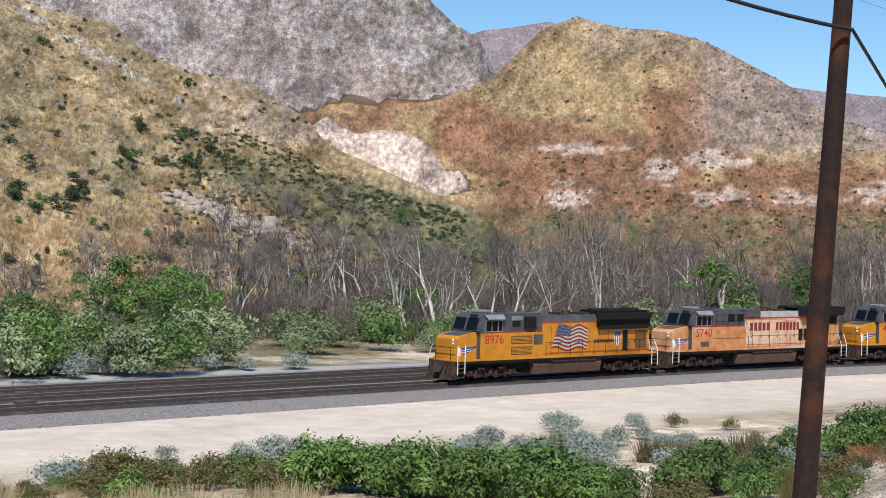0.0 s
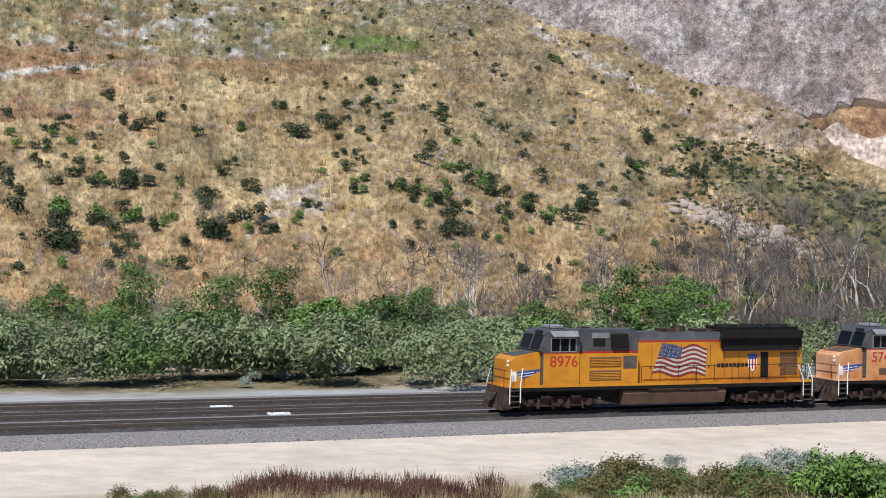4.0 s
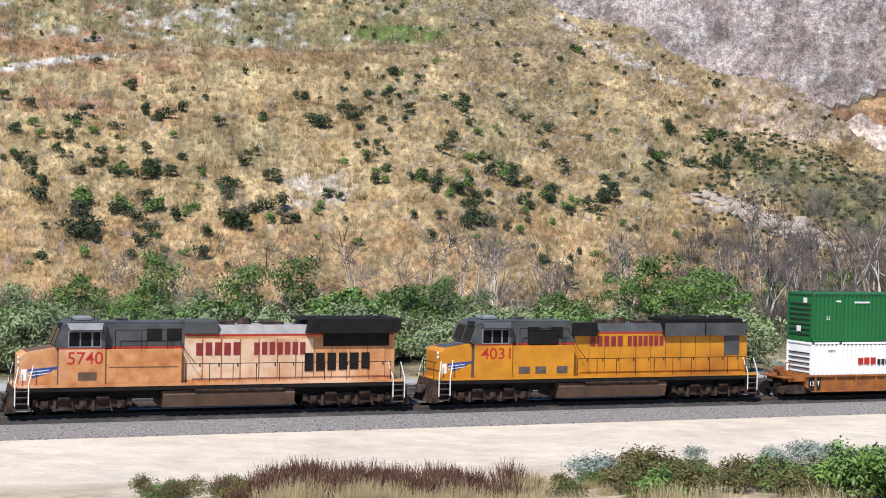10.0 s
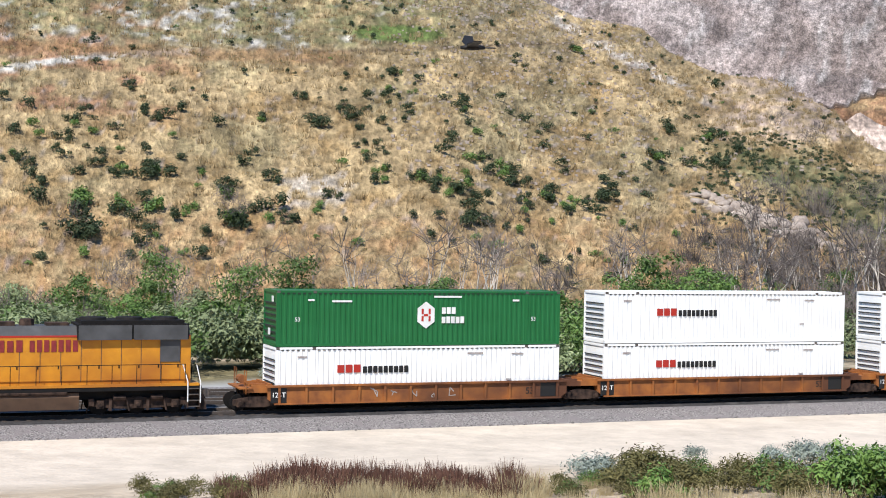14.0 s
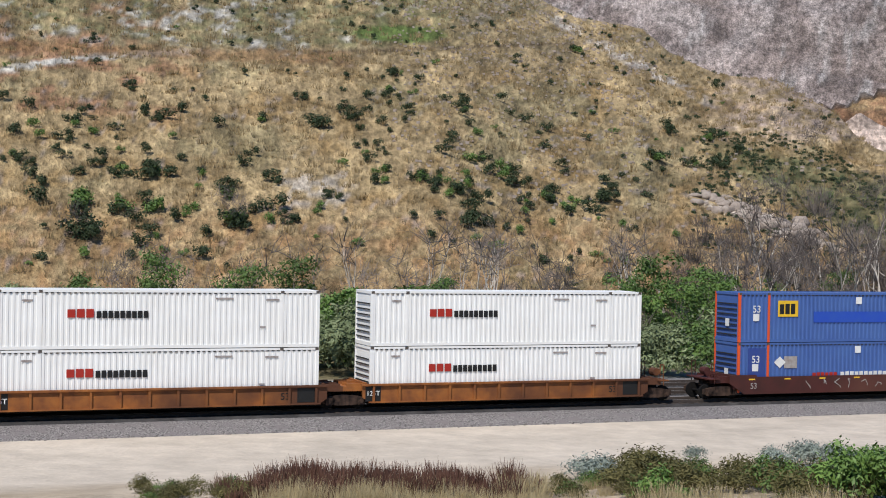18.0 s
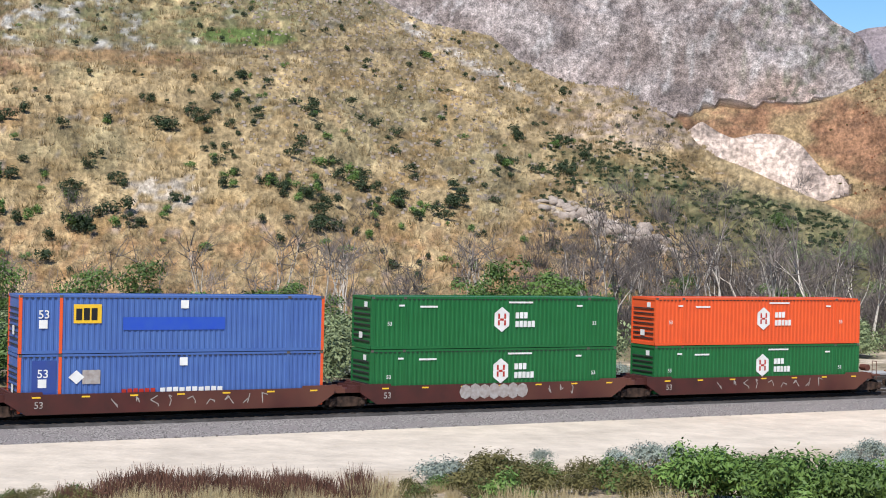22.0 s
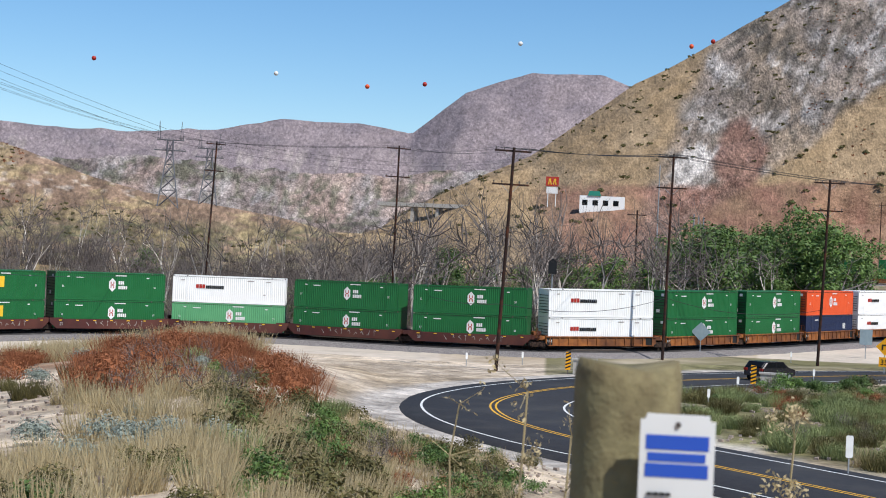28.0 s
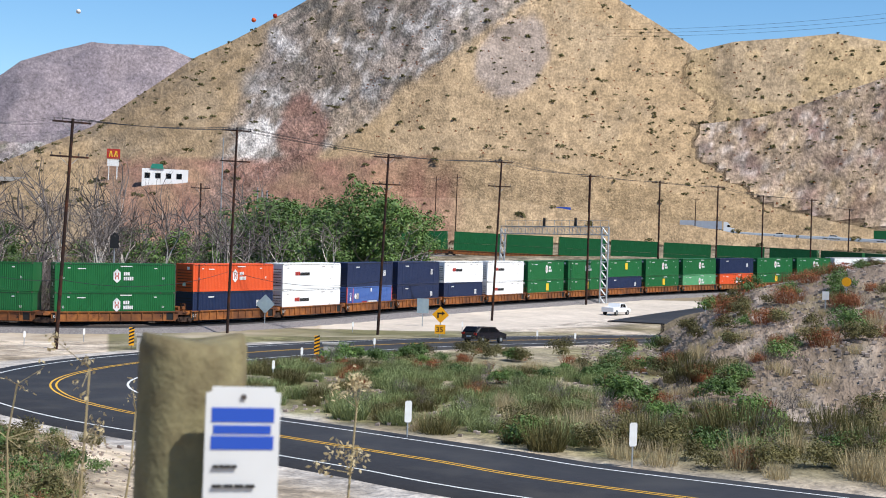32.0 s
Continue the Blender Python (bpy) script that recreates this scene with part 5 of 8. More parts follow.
def corrugated(bm, x0, x1, y, z0, z1, out, pitch=0.285, depth=0.028):
    """A ribbed sheet from x0 to x1; out is the side to which it faces."""
    n = int((x1 - x0) / pitch)
    p = (x1 - x0) / n
    xs, ys = [], []
    for k in range(n):
        for u, d in ((0, 0), (0.36, 0), (0.5, 1), (0.86, 1)):
            xs.append(x0 + (k + u) * p)
            ys.append(y - out * d * depth)
    xs.append(x1)
    ys.append(y)
    a = [bm.verts.new((u, w, z0)) for u, w in zip(xs, ys)]
    b = [bm.verts.new((u, w, z1)) for u, w in zip(xs, ys)]
    for k in range(len(xs) - 1):
        bm.faces.new((a[k], a[k + 1], b[k + 1], b[k]))


def box_meshes():
    """Meshes that all containers share: ribbed walls, roof, rails and posts, castings, end bars."""
    L, W, H = BOX_L / 2, BOX_W / 2, BOX_H
    bm = bmesh.new()
    for out in (-1, 1):
        corrugated(bm, -L + 0.15, L - 0.15, out * (W - 0.015), 0.16, H - 0.1, out)
    box(bm, -L + 0.05, L - 0.05, -W + 0.09, W - 0.09, 0.1, H - 0.03)
    body = mesh_of("wall", bm, "white_box")
    bm = bmesh.new()
    for sy in (-1, 1):
        box(bm, -L, L, sy * W - 0.06, sy * W + 0.06 * 0, 0.0, 0.16) if sy > 0 else box(bm, -L, L, -W, -W + 0.06, 0.0, 0.16)
        box(bm, -L, L, W - 0.06, W, H - 0.11, H) if sy > 0 else box(bm, -L, L, -W, -W + 0.06, H - 0.11, H)
        for x in (-L, -6.1, 6.0, L - 0.15):
            box(bm, x, x + 0.15, min(sy * W, sy * (W - 0.08)) - 0.004 * (sy < 0), max(sy * W, sy * (W - 0.08)) + 0.004 * (sy > 0), 0.0, H)
    for sx in (-1, 1):
        x0, x1 = sorted((sx * L, sx * (L - 0.08)))
        box(bm, x0, x1, -W + 0.06, W - 0.06, 0.0, 0.2)
        box(bm, x0, x1, -W + 0.06, W - 0.06, H - 0.14, H)
    frame_me = mesh_of("frame", bm, "white_box")
    bm = bmesh.new()
    box(bm, -0.09, 0.09, -0.012, 0.1, 0, 0.13)
    cast = mesh_of("corner_casting", bm, "steel")
    bm = bmesh.new()
    box(bm, -0.02, 0.02, -W + 0.22, W - 0.22, 0, 0.06)
    bars = mesh_of("end_louvre", bm, "box_gap")
    bm = bmesh.new()
    n = 56
    for k in range(n):
        x = -L + 0.3 + (BOX_L - 0.6) * k / n
        box(bm, x, x + 0.14, -W - 0.004, -W + 0.01, H - 0.165, H - 0.115)
    drip = mesh_of("top_slot_row", bm, "box_gap")
    return body, frame_me, cast, bars, drip


BOX_MESHES = box_meshes()
SHADES = {"green_box": "dark_green", "white_box": "white", "blue_box": "blue", "orange_box": "bright orange", "pale_green_box": "pale green", "navy_box": "navy blue", "red_box": "dark red", "pale_box": "pale blue-white"}


def container(mat, style=0):
    """A 53-foot container; its foot is at z 0, its length along x, its marked side to -y."""
    shade = SHADES[mat].replace("_", " ")
    ob = thing("shipping_container", f"{shade} ribbed steel shipping container stacked on a well car", "container", "containers on the train")
    body, frame_me, cast, bars, drip = BOX_MESHES
    for nm, me, m in (("wall", body, mat), ("frame", frame_me, mat)):
        key = nm + "_" + m
        if key not in BOX_CACHE:
            c = me.copy()
            c.materials.clear()
            c.materials.append(M[m])
            BOX_CACHE[key] = c
        part(nm, BOX_CACHE[key], None, ob)
    part("top_slot_row", drip, None, ob)
    L, W, H = BOX_L / 2, BOX_W / 2, BOX_H
    for x in (-L + 0.11, -6.02, 6.08, L - 0.11):
        for z in (H - 0.13,):
            part("corner_casting", cast, None, ob, "grey steel corner casting").location = (x, -W, z)
    for k in range(7):
        part("end_louvre", bars, None, ob, "dark louvre slot across the end").location = (-L, 0, 0.4 + 0.3 * k)
    if mat == "blue_box":
        for x in (-L - 0.006, L - 0.15, -6.1):
            bm = bmesh.new()
            box(bm, x, x + 0.16, -W - 0.01, -W + 0.09, 0.0, H)
            part("corner_post", bm, "orange_box", ob, "red-orange corner post")
        bm = bmesh.new()
        box(bm, -L - 0.006, -L + 0.16, W - 0.09, W + 0.01, 0.0, H)
        part("corner_post", bm, "orange_box", ob, "red-orange corner post")
    y = -W - 0.012
    if mat == "white_box" or mat == "pale_box":
        if mat == "white_box":
            plain_word(3, 0.42, 1.35, "red_paint", ob, -4.75, y, 1.55, 0.16)
            plain_word(9, 0.36, 2.6, "black_paint", ob, -3.35, y, 1.52, 0.2)
        for x, z, w in ((-6.9, 2.35, 0.5), (2.6, 2.45, 0.9), (5.2, 2.4, 0.7), (4.9, 1.0, 0.3)):
            bm = bmesh.new()
            box(bm, x, x + w, y, y + 0.006, z, z + 0.09)
            part("marking", bm, "chalk", ob)
    elif mat in ("green_box", "orange_box", "pale_green_box"):
        if style == 0:
            bm = bmesh.new()
            cx, cz, r = 0.15, 1.62, 0.72
            prism(bm, [(cx + r * 0.78 * math.sin(k * math.pi / 3), cz + r * math.cos(k * math.pi / 3)) for k in range(6)], y - 0.004, y + 0.006)
            badge = part("badge", bm, "white_paint", ob, "white six-sided badge")
            bm = bmesh.new()
            for dx, w in ((-0.26, 0.12), (0.14, 0.12)):
                for z0, z1 in ((1.28, 1.58), (1.66, 1.96)):
                    box(bm, cx + dx, cx + dx + w, y - 0.009, y - 0.005, z0, z1)
            box(bm, cx - 0.12, cx + 0.12, y - 0.009, y - 0.005, 1.55, 1.68)
            part("emblem", bm, "red_paint", badge)
            plain_word(3, 0.36, 0.85, "white_paint", ob, 1.05, y, 1.68, 0.2)
            plain_word(5, 0.36, 1.35, "white_paint", ob, 1.05, y, 1.18, 0.2)
        else:
            bm = bmesh.new()
            box(bm, 0.1, 1.2, y, y + 0.006, 1.2, 2.3)
            part("placard", bm, "yellow_paint", ob, "yellow square placard")
        for x, z, w in ((-5.1, 2.3, 1.1), (-6.4, 2.36, 0.35), (5.2, 2.36, 0.4), (0.6, 2.55, 1.6)):
            bm = bmesh.new()
            box(bm, x, x + w, y, y + 0.006, z, z + 0.1)
            part("marking", bm, "white_paint", ob)
        letters("53", 0.22, "white_paint", ob, -7.1, y, 1.3)
        letters("53", 0.22, "white_paint", ob, 6.3, y, 1.3)
        bm = bmesh.new()
        box(bm, -L - 0.03, -L - 0.005, -0.75, -0.4, 2.3, 2.6)
        part("end_mark", bm, "white_paint", ob)
        bm = bmesh.new()
        box(bm, -L - 0.03, -L - 0.022, -0.2, 0.25, 0.55, 0.9)
        part("end_mark", bm, "white_paint", ob)
    elif mat == "blue_box":
        if style == 0:
            bm = bmesh.new()
            box(bm, -5.4, -4.0, y, y + 0.006, 1.5, 2.45)
            pl = part("placard", bm, "yellow_paint", ob, "yellow rectangular placard")
            plain_word(3, 0.6, 1.15, "black_paint", ob, -5.28, y - 0.005, 1.66)
            bm = bmesh.new()
            box(bm, -2.9, 2.5, y, y + 0.006, 1.15, 1.8)
            part("paint_patch", bm, "bright_blue", ob, "brighter blue band over an old name")
        else:
            plain_word(6, 0.5, 1.8, "red_paint", ob, -2.9, y, 0.62)
            plain_word(10, 0.55, 3.4, "white_paint", ob, -0.9, y, 0.6)
            bm = bmesh.new()
            prism(bm, [(-5.6, 1.75), (-5.2, 2.1), (-4.8, 1.75), (-5.2, 1.4)], y - 0.004, y + 0.006)
            part("badge", bm, "white_paint", ob, "white diamond badge")
            bm = bmesh.new()
            box(bm, -4.9, -4.0, y, y + 0.006, 1.4, 2.1)
            part("marking", bm, "chalk", ob)
            bm = bmesh.new()
            box(bm, -7.4, -6.2, y, y + 0.006, 0.2, 2.6)
            part("dark_panel", bm, "blue_paint", ob, "dark blue replaced panel")
        letters("53", 0.42, "white_paint", ob, -7.15, y - 0.004, 1.75)
        for x, z in ((-7.1, 1.25), (0.1, 2.25)):
            bm = bmesh.new()
            box(bm, x, x + 0.42, y - 0.006, y - 0.002, z, z + 0.42)
            part("label_plate", bm, "white_paint", ob)
        bm = bmesh.new()
        box(bm, -L - 0.03, -L - 0.005, -0.3, 0.1, 0.9, 1.35)
        part("end_mark", bm, "white_paint", ob)
    else:
        plain_word(4, 0.7, 0.9, "white_paint", ob, 4.6, y, 1.2, 0.4)
        bm = bmesh.new()
        box(bm, -5.1, -4.0, y, y + 0.006, 2.3, 2.42)
        part("marking", bm, "white_paint", ob)
    return ob


BOX_CACHE = {}


# --- well cars ---
def bogie(parent, x, axles=2, base=1.75, r=0.42, mat="truck_grime", name="bogie"):
    """A truck: side frames with springs and journal boxes, wheels on axles."""
    ob = part(name, side_frames(axles, base, r), None, parent)
    ob.location = (x, 0, 0)
    for k in range(axles):
        ax = (k - (axles - 1) / 2) * base
        w = part("wheelset", wheel_pair(r), None, ob)
        w.location = (ax, 0, r)
    return ob


MADE = {}


def side_frames(axles, base, r):
    key = ("frames", axles, base, r)
    if key not in MADE:
        bm = bmesh.new()
        half = base * (axles - 1) / 2
        for sy in (-1, 1):
            y0, y1 = sorted((sy * 0.98, sy * 1.12))
            prism(bm, [(-half - 0.35, r - 0.1), (-half - 0.35, r + 0.18), (-half * 0.5, r + 0.32), (half * 0.5, r + 0.32), (half + 0.35, r + 0.18), (half + 0.35, r - 0.1), (half * 0.45, r - 0.22), (-half * 0.45, r - 0.22)], y0, y1)
            for k in range(axles):
                ax = (k - (axles - 1) / 2) * base
                y2, y3 = sorted((sy * 1.1, sy * 1.25))
                box(bm, ax - 0.17, ax + 0.17, y2, y3, r - 0.18, r + 0.22)
                tube(bm, (ax, sy * 1.2, r), (ax, sy * 1.3, r), 0.13, 0.11, 8)
            for k in range(axles - 1):
                cx = (k - (axles - 2) / 2) * base
                for dx in (-0.22, 0, 0.22):
                    tube(bm, (cx + dx, sy * 1.05, r - 0.2), (cx + dx, sy * 1.05, r + 0.25), 0.09, n=6)
            if axles == 3:      # brake cylinders, links and sand pipes of a locomotive truck
                for k in range(2):
                    cx = (k - 0.5) * base
                    tube(bm, (cx - 0.3, sy * 1.22, r + 0.34), (cx + 0.3, sy * 1.22, r + 0.34), 0.13, n=8)
                    tube(bm, (cx + 0.35, sy * 1.2, r + 0.3), (cx + 0.5, sy * 1.2, r - 0.32), 0.05, n=6)
                    box(bm, cx - 0.5, cx - 0.36, *sorted((sy * 1.1, sy * 1.24)), r - 0.3, r + 0.3)
                for e in (-1, 1):
                    tube(bm, (e * (half + 0.45), sy * 1.1, r + 0.3), (e * (half + 0.62), sy * 0.85, r - 0.42), 0.035, n=5)
                    box(bm, *sorted((e * (half + 0.3), e * (half + 0.55))), *sorted((sy * 1.0, sy * 1.2)), r - 0.05, r + 0.3)
        box(bm, -0.25, 0.25, -1.0, 1.0, r, r + 0.35)
        MADE[key] = mesh_of("bogie", bm, "truck_grime")
    return MADE[key]


def wheel_pair(r):
    key = ("wheels", r)
    if key not in MADE:
        bm = bmesh.new()
        for sy in (-1, 1):
            tube(bm, (0, sy * 0.66, 0), (0, sy * 0.79, 0), r, r, 18)
            tube(bm, (0, sy * 0.64, 0), (0, sy * 0.665, 0), r + 0.03, r + 0.03, 18)
            tube(bm, (0, sy * 0.79, 0), (0, sy * 0.83, 0), r * 0.35, r * 0.3, 10)
        tube(bm, (0, -0.7, 0), (0, 0.7, 0), 0.08, n=8)
        MADE[key] = mesh_of("wheelset", bm, "black")
    return MADE[key]


def well_car(kind, first, last, style=0):
    """A container well car along x: ribbed or smooth side sills, end decks, trucks shared with its neighbours."""
    rusty = kind == "yellow_car"
    ob = thing("well_car", "rusty orange-brown steel well car with ribbed sides" if rusty else "dark maroon steel well car with smooth graffiti-marked sides", "rail car", "well cars of the train")
    for sy in (-1, 1):
        bm = bmesh.new()
        y0, y1 = sorted((sy * 1.38, sy * 1.46))
        if rusty:
            prism(bm, [(-8.5, 0.62), (-8.1, 0.36), (8.1, 0.36), (8.5, 0.62), (8.5, 1.28), (-8.5, 1.28)], y0, y1)
            wall = part("side_sill", bm, kind, ob)
            bm = bmesh.new()
            ya, yb = sorted((sy * 1.40, sy * 1.58))
            box(bm, -8.6, 8.6, ya, yb, 1.24, 1.34)
            part("top_rail", bm, kind, wall)
            far_ribs = []
            for k in range(12):
                x = -7.9 + k * 15.8 / 11
                bm = bmesh.new()
                yc, yd = sorted((sy * 1.455, sy * 1.55))
                prism(bm, [(x - 0.06, 0.4), (x + 0.06, 0.4), (x + 0.06, 1.24), (x - 0.06, 1.24)], yc, yd)
                if sy > 0:
                    far_ribs.append((x, yc, yd))
                    bm.free()
                    continue
                part("rib", bm, kind, wall)
            if sy > 0:
                bm = bmesh.new()
                for x, yc, yd in far_ribs:
                    box(bm, x - 0.06, x + 0.06, yc, yd, 0.4, 1.24)
                part("rib_row", bm, kind, wall)
            bm = bmesh.new()
            box(bm, -8.15, 8.15, ya, yb, 0.34, 0.40)
            part("bottom_rail", bm, kind, wall)
        else:
            prism(bm, [(-8.7, 0.95), (-7.7, 0.30), (7.7, 0.30), (8.7, 0.95), (8.7, 1.42), (6.9, 1.42), (6.85, 1.30), (-6.85, 1.30), (-6.9, 1.42), (-8.7, 1.42)], y0, y1 if sy > 0 else y1)
            wall = part("side_sill", bm, kind, ob)
            for k in range(7):
                bm = bmesh.new()
                yc, yd = sorted((sy * 1.458, sy * 1.464))
                x = -7.4 + k * 2.45
                box(bm, x, x + 0.42, yc, yd, 1.12, 1.2)
                part("reflector", bm, "yellow_paint", wall, "yellow reflector strip")
    for sx in (-1, 1):
        bm = bmesh.new()
        x0, x1 = sorted((sx * 8.2, sx * 9.5))
        box(bm, x0, x1, -1.2, 1.2, 0.95, 1.2)
        x0, x1 = sorted((sx * 8.25, sx * 8.4))
        box(bm, x0, x1, -1.4, 1.4, 0.6, 1.4)
        for y in (-1.1, -0.4, 0.4, 1.1):
            a, b = sorted((sx * 8.4, sx * 9.3))
            box(bm, a, b, y - 0.07, y + 0.07, 1.2, 1.34)
        part("end_deck", bm, kind, ob)
        bm = bmesh.new()
        a, b = sorted((sx * 9.2, sx * 9.75))
        box(bm, a, b, -0.22, 0.22, 0.75, 1.05)
        part("coupling", bm, "truck_grime", ob)
    bm = bmesh.new()
    box(bm, -8.2, 8.2, -1.36, 1.36, 0.26, 0.34)
    part("floor", bm, "black", ob)
    bogie(ob, 9.575 if not last else 9.0)
    if first:
        bogie(ob, -9.0)
    for sx in ((-1,) if first else ()) + ((1,) if last else ()):
        bm = bmesh.new()
        for y in (-1.3, -0.9, 0.9, 1.3):
            tube(bm, (sx * 9.6, y, 0.9), (sx * 9.6, y, 2.1), 0.025, n=5)
        for z in (1.5, 2.08):
            tube(bm, (sx * 9.6, -1.3, z), (sx * 9.6, -0.9, z), 0.022, n=5)
            tube(bm, (sx * 9.6, 0.9, z), (sx * 9.6, 1.3, z), 0.022, n=5)
        tube(bm, (sx * 9.6, -0.5, 1.6), (sx * 9.6, 0.1, 1.6), 0.22, n=10)
        box(bm, sx * 9.6 - 0.35, sx * 9.6 + 0.35, -1.3, 1.3, 1.15, 1.22)
        part("brake_platform", bm, kind, ob, "end platform with brake wheel and grab rails")
    y = -1.47 if not rusty else -1.468
    if rusty:
        bm = bmesh.new()
        box(bm, -8.35, -7.5, y, y + 0.006, 0.42, 1.2)
        part("data_panel", bm, "black_paint", ob, "black data panel")
        bm = bmesh.new()
        box(bm, 6.9, 7.9, y, y + 0.006, 0.45, 1.2)
        part("data_panel", bm, "black_paint", ob, "black data panel")
        letters("125T", 0.26, "white_paint", ob, -8.3, y - 0.004, 0.72)
        letters("53", 0.36, "black_paint", ob, 6.0, y - 0.004, 0.62)
        if style == 1:
            scrawl(ob, -3.0, 2.6, y, 0.5, 1.15, "chalk", 5)
    else:
        letters("53", 0.34, "chalk", ob, -7.3, y, 0.62)
        if style == 2:
            bm = bmesh.new()
            for k in range(7):
                cx = -2.2 + k * 0.62
                prism(bm, [(cx + 0.38 * math.cos(t * 0.785), 0.86 + (0.42 + 0.05 * (k % 2)) * math.sin(t * 0.785)) for t in range(8)], y - 0.003 * (k % 2) - 0.004, y + 0.004)
            part("graffiti", bm, "chalk", ob, "silver bubble graffiti")
        scrawl(ob, -3.5 if style != 2 else 3.0, 5.5, y, 0.55, 1.15, "chalk", 9 if style != 2 else 3)
    return ob


def scrawl(parent, x0, x1, y, z0, z1, mat, n):
    """Thin painted scribbles."""
    r = random.Random(int(x0 * 10) + n)
    bm = bmesh.new()
    for k in range(n):
        x = x0 + (x1 - x0) * k / n
        pts = [(x + r.uniform(0, 0.5), r.uniform(z0, z1)) for _ in range(4)]
        for (xa, za), (xb, zb) in zip(pts, pts[1:]):
            d = Vector((xb - xa, zb - za))
            if d.length < 0.05:
                continue
            q = Vector((-d.y, d.x)).normalized() * 0.025
            prism(bm, [(xa - q.x, za - q.y), (xb - q.x, zb - q.y), (xb + q.x, zb + q.y), (xa + q.x, za + q.y)], y - 0.004 - 0.0005 * k, y)
    return part("graffiti", bm, mat, parent, "pale scribbled graffiti")


def ride(ob, s, span, rise=0.0):
    """Notes that ob runs on the track, its middle s metres behind the leading nose."""
    CARS.append((ob, s, span, rise))


def track_pose(s, span, rise):
    a, b = on_track(s - span / 2), on_track(s + span / 2)
    d = b - a
    m = (a + b) / 2
    return Matrix.Translation((m.x, m.y, m.z)) @ Matrix.Rotation(math.atan2(d.y, d.x), 4, "Z") @ Matrix.Rotation(-math.atan2(d.z, math.hypot(d.x, d.y)), 4, "Y") @ Matrix.Translation((0, 0, rise))


# the order of the stacks: upper and lower box; | parts one car set from the next
ORDER = "gw ww ww|bB gg og|ww|ww gg ww wc|gp GG gg|wp gg gg|ww gg gg|on ww nB|nn wn ww|gG gG Gn|gG gp no|gG gg wn|ww wo rg|gg gg gg|gg gg gg|gg gg gg|gg gg gg|gg gg"
HUES = dict(g="green_box", G="green_box", w="white_box", b="blue_box", B="blue_box", o="orange_box", p="pale_green_box", c="pale_box", n="navy_box", r="red_box")
stock = {}


def take(key, make):
    """The first of a kind is built, later ones are copies of it."""
    if key not in stock:
        stock[key] = make()
        return stock[key]
    return copy_thing(stock[key], Matrix())


SHORT = 0.755     # the stacks at the rear are forty-foot boxes
CUT = {}


def shorten(ob):
    """Cuts a car or box down to the shorter length; trucks keep their size."""
    for o in ob.children_recursive:
        if o.name.startswith("wheelset"):
            continue
        o.location.x *= SHORT
        if o.type != "MESH" or o.name.startswith("bogie"):
            continue
        if o.data.name not in CUT:
            me = o.data.copy()
            me.transform(Matrix.Diagonal((SHORT, 1, 1, 1)))
            CUT[o.data.name] = me
        o.data = CUT[o.data.name]
    return ob


s = 68.5
for gi, group in enumerate(ORDER.split("|")):
    pairs = group.split()
    short = gi > 3
    L = BOX_L * (SHORT if short else 1.0)
    for k, pair in enumerate(pairs):
        kind = "maroon_car" if gi in (1, 4, 5) else "yellow_car"
        first, last = k == 0, k == len(pairs) - 1
        style = 2 if (gi, k) == (1, 1) else (1 if (gi, k) in ((0, 0), (3, 0)) else 0)
        cut = shorten if short else (lambda ob: ob)
        car = take((kind, first, last, style, short), lambda: cut(well_car(kind, first, last, style)))
        ride(car, s + L / 2, 0.93 * L)
        for lvl, ch in ((0, pair[1]), (1, pair[0])):
            st = 1 if ch in "GB" else 0
            c = take((HUES[ch], st, short), lambda: cut(container(HUES[ch], st)))
            ride(c, s + L / 2, 0.93 * L, 0.37 + lvl * (BOX_H + 0.04))
        s += L + (1.6 if short else 2.8)
    s += 0.0 if gi > 3 else (0.4 if gi == 3 else 3.65)


# --- locomotives ---
def rail_run(bm, pts, r=0.022):
    for a, b in zip(pts, pts[1:]):
        tube(bm, a, b, r, n=5)


def flat_panel(bm, x0, x1, z0, z1, y, d=0.02):
    box(bm, x0, x1, y - d, y + 0.01, z0, z1)


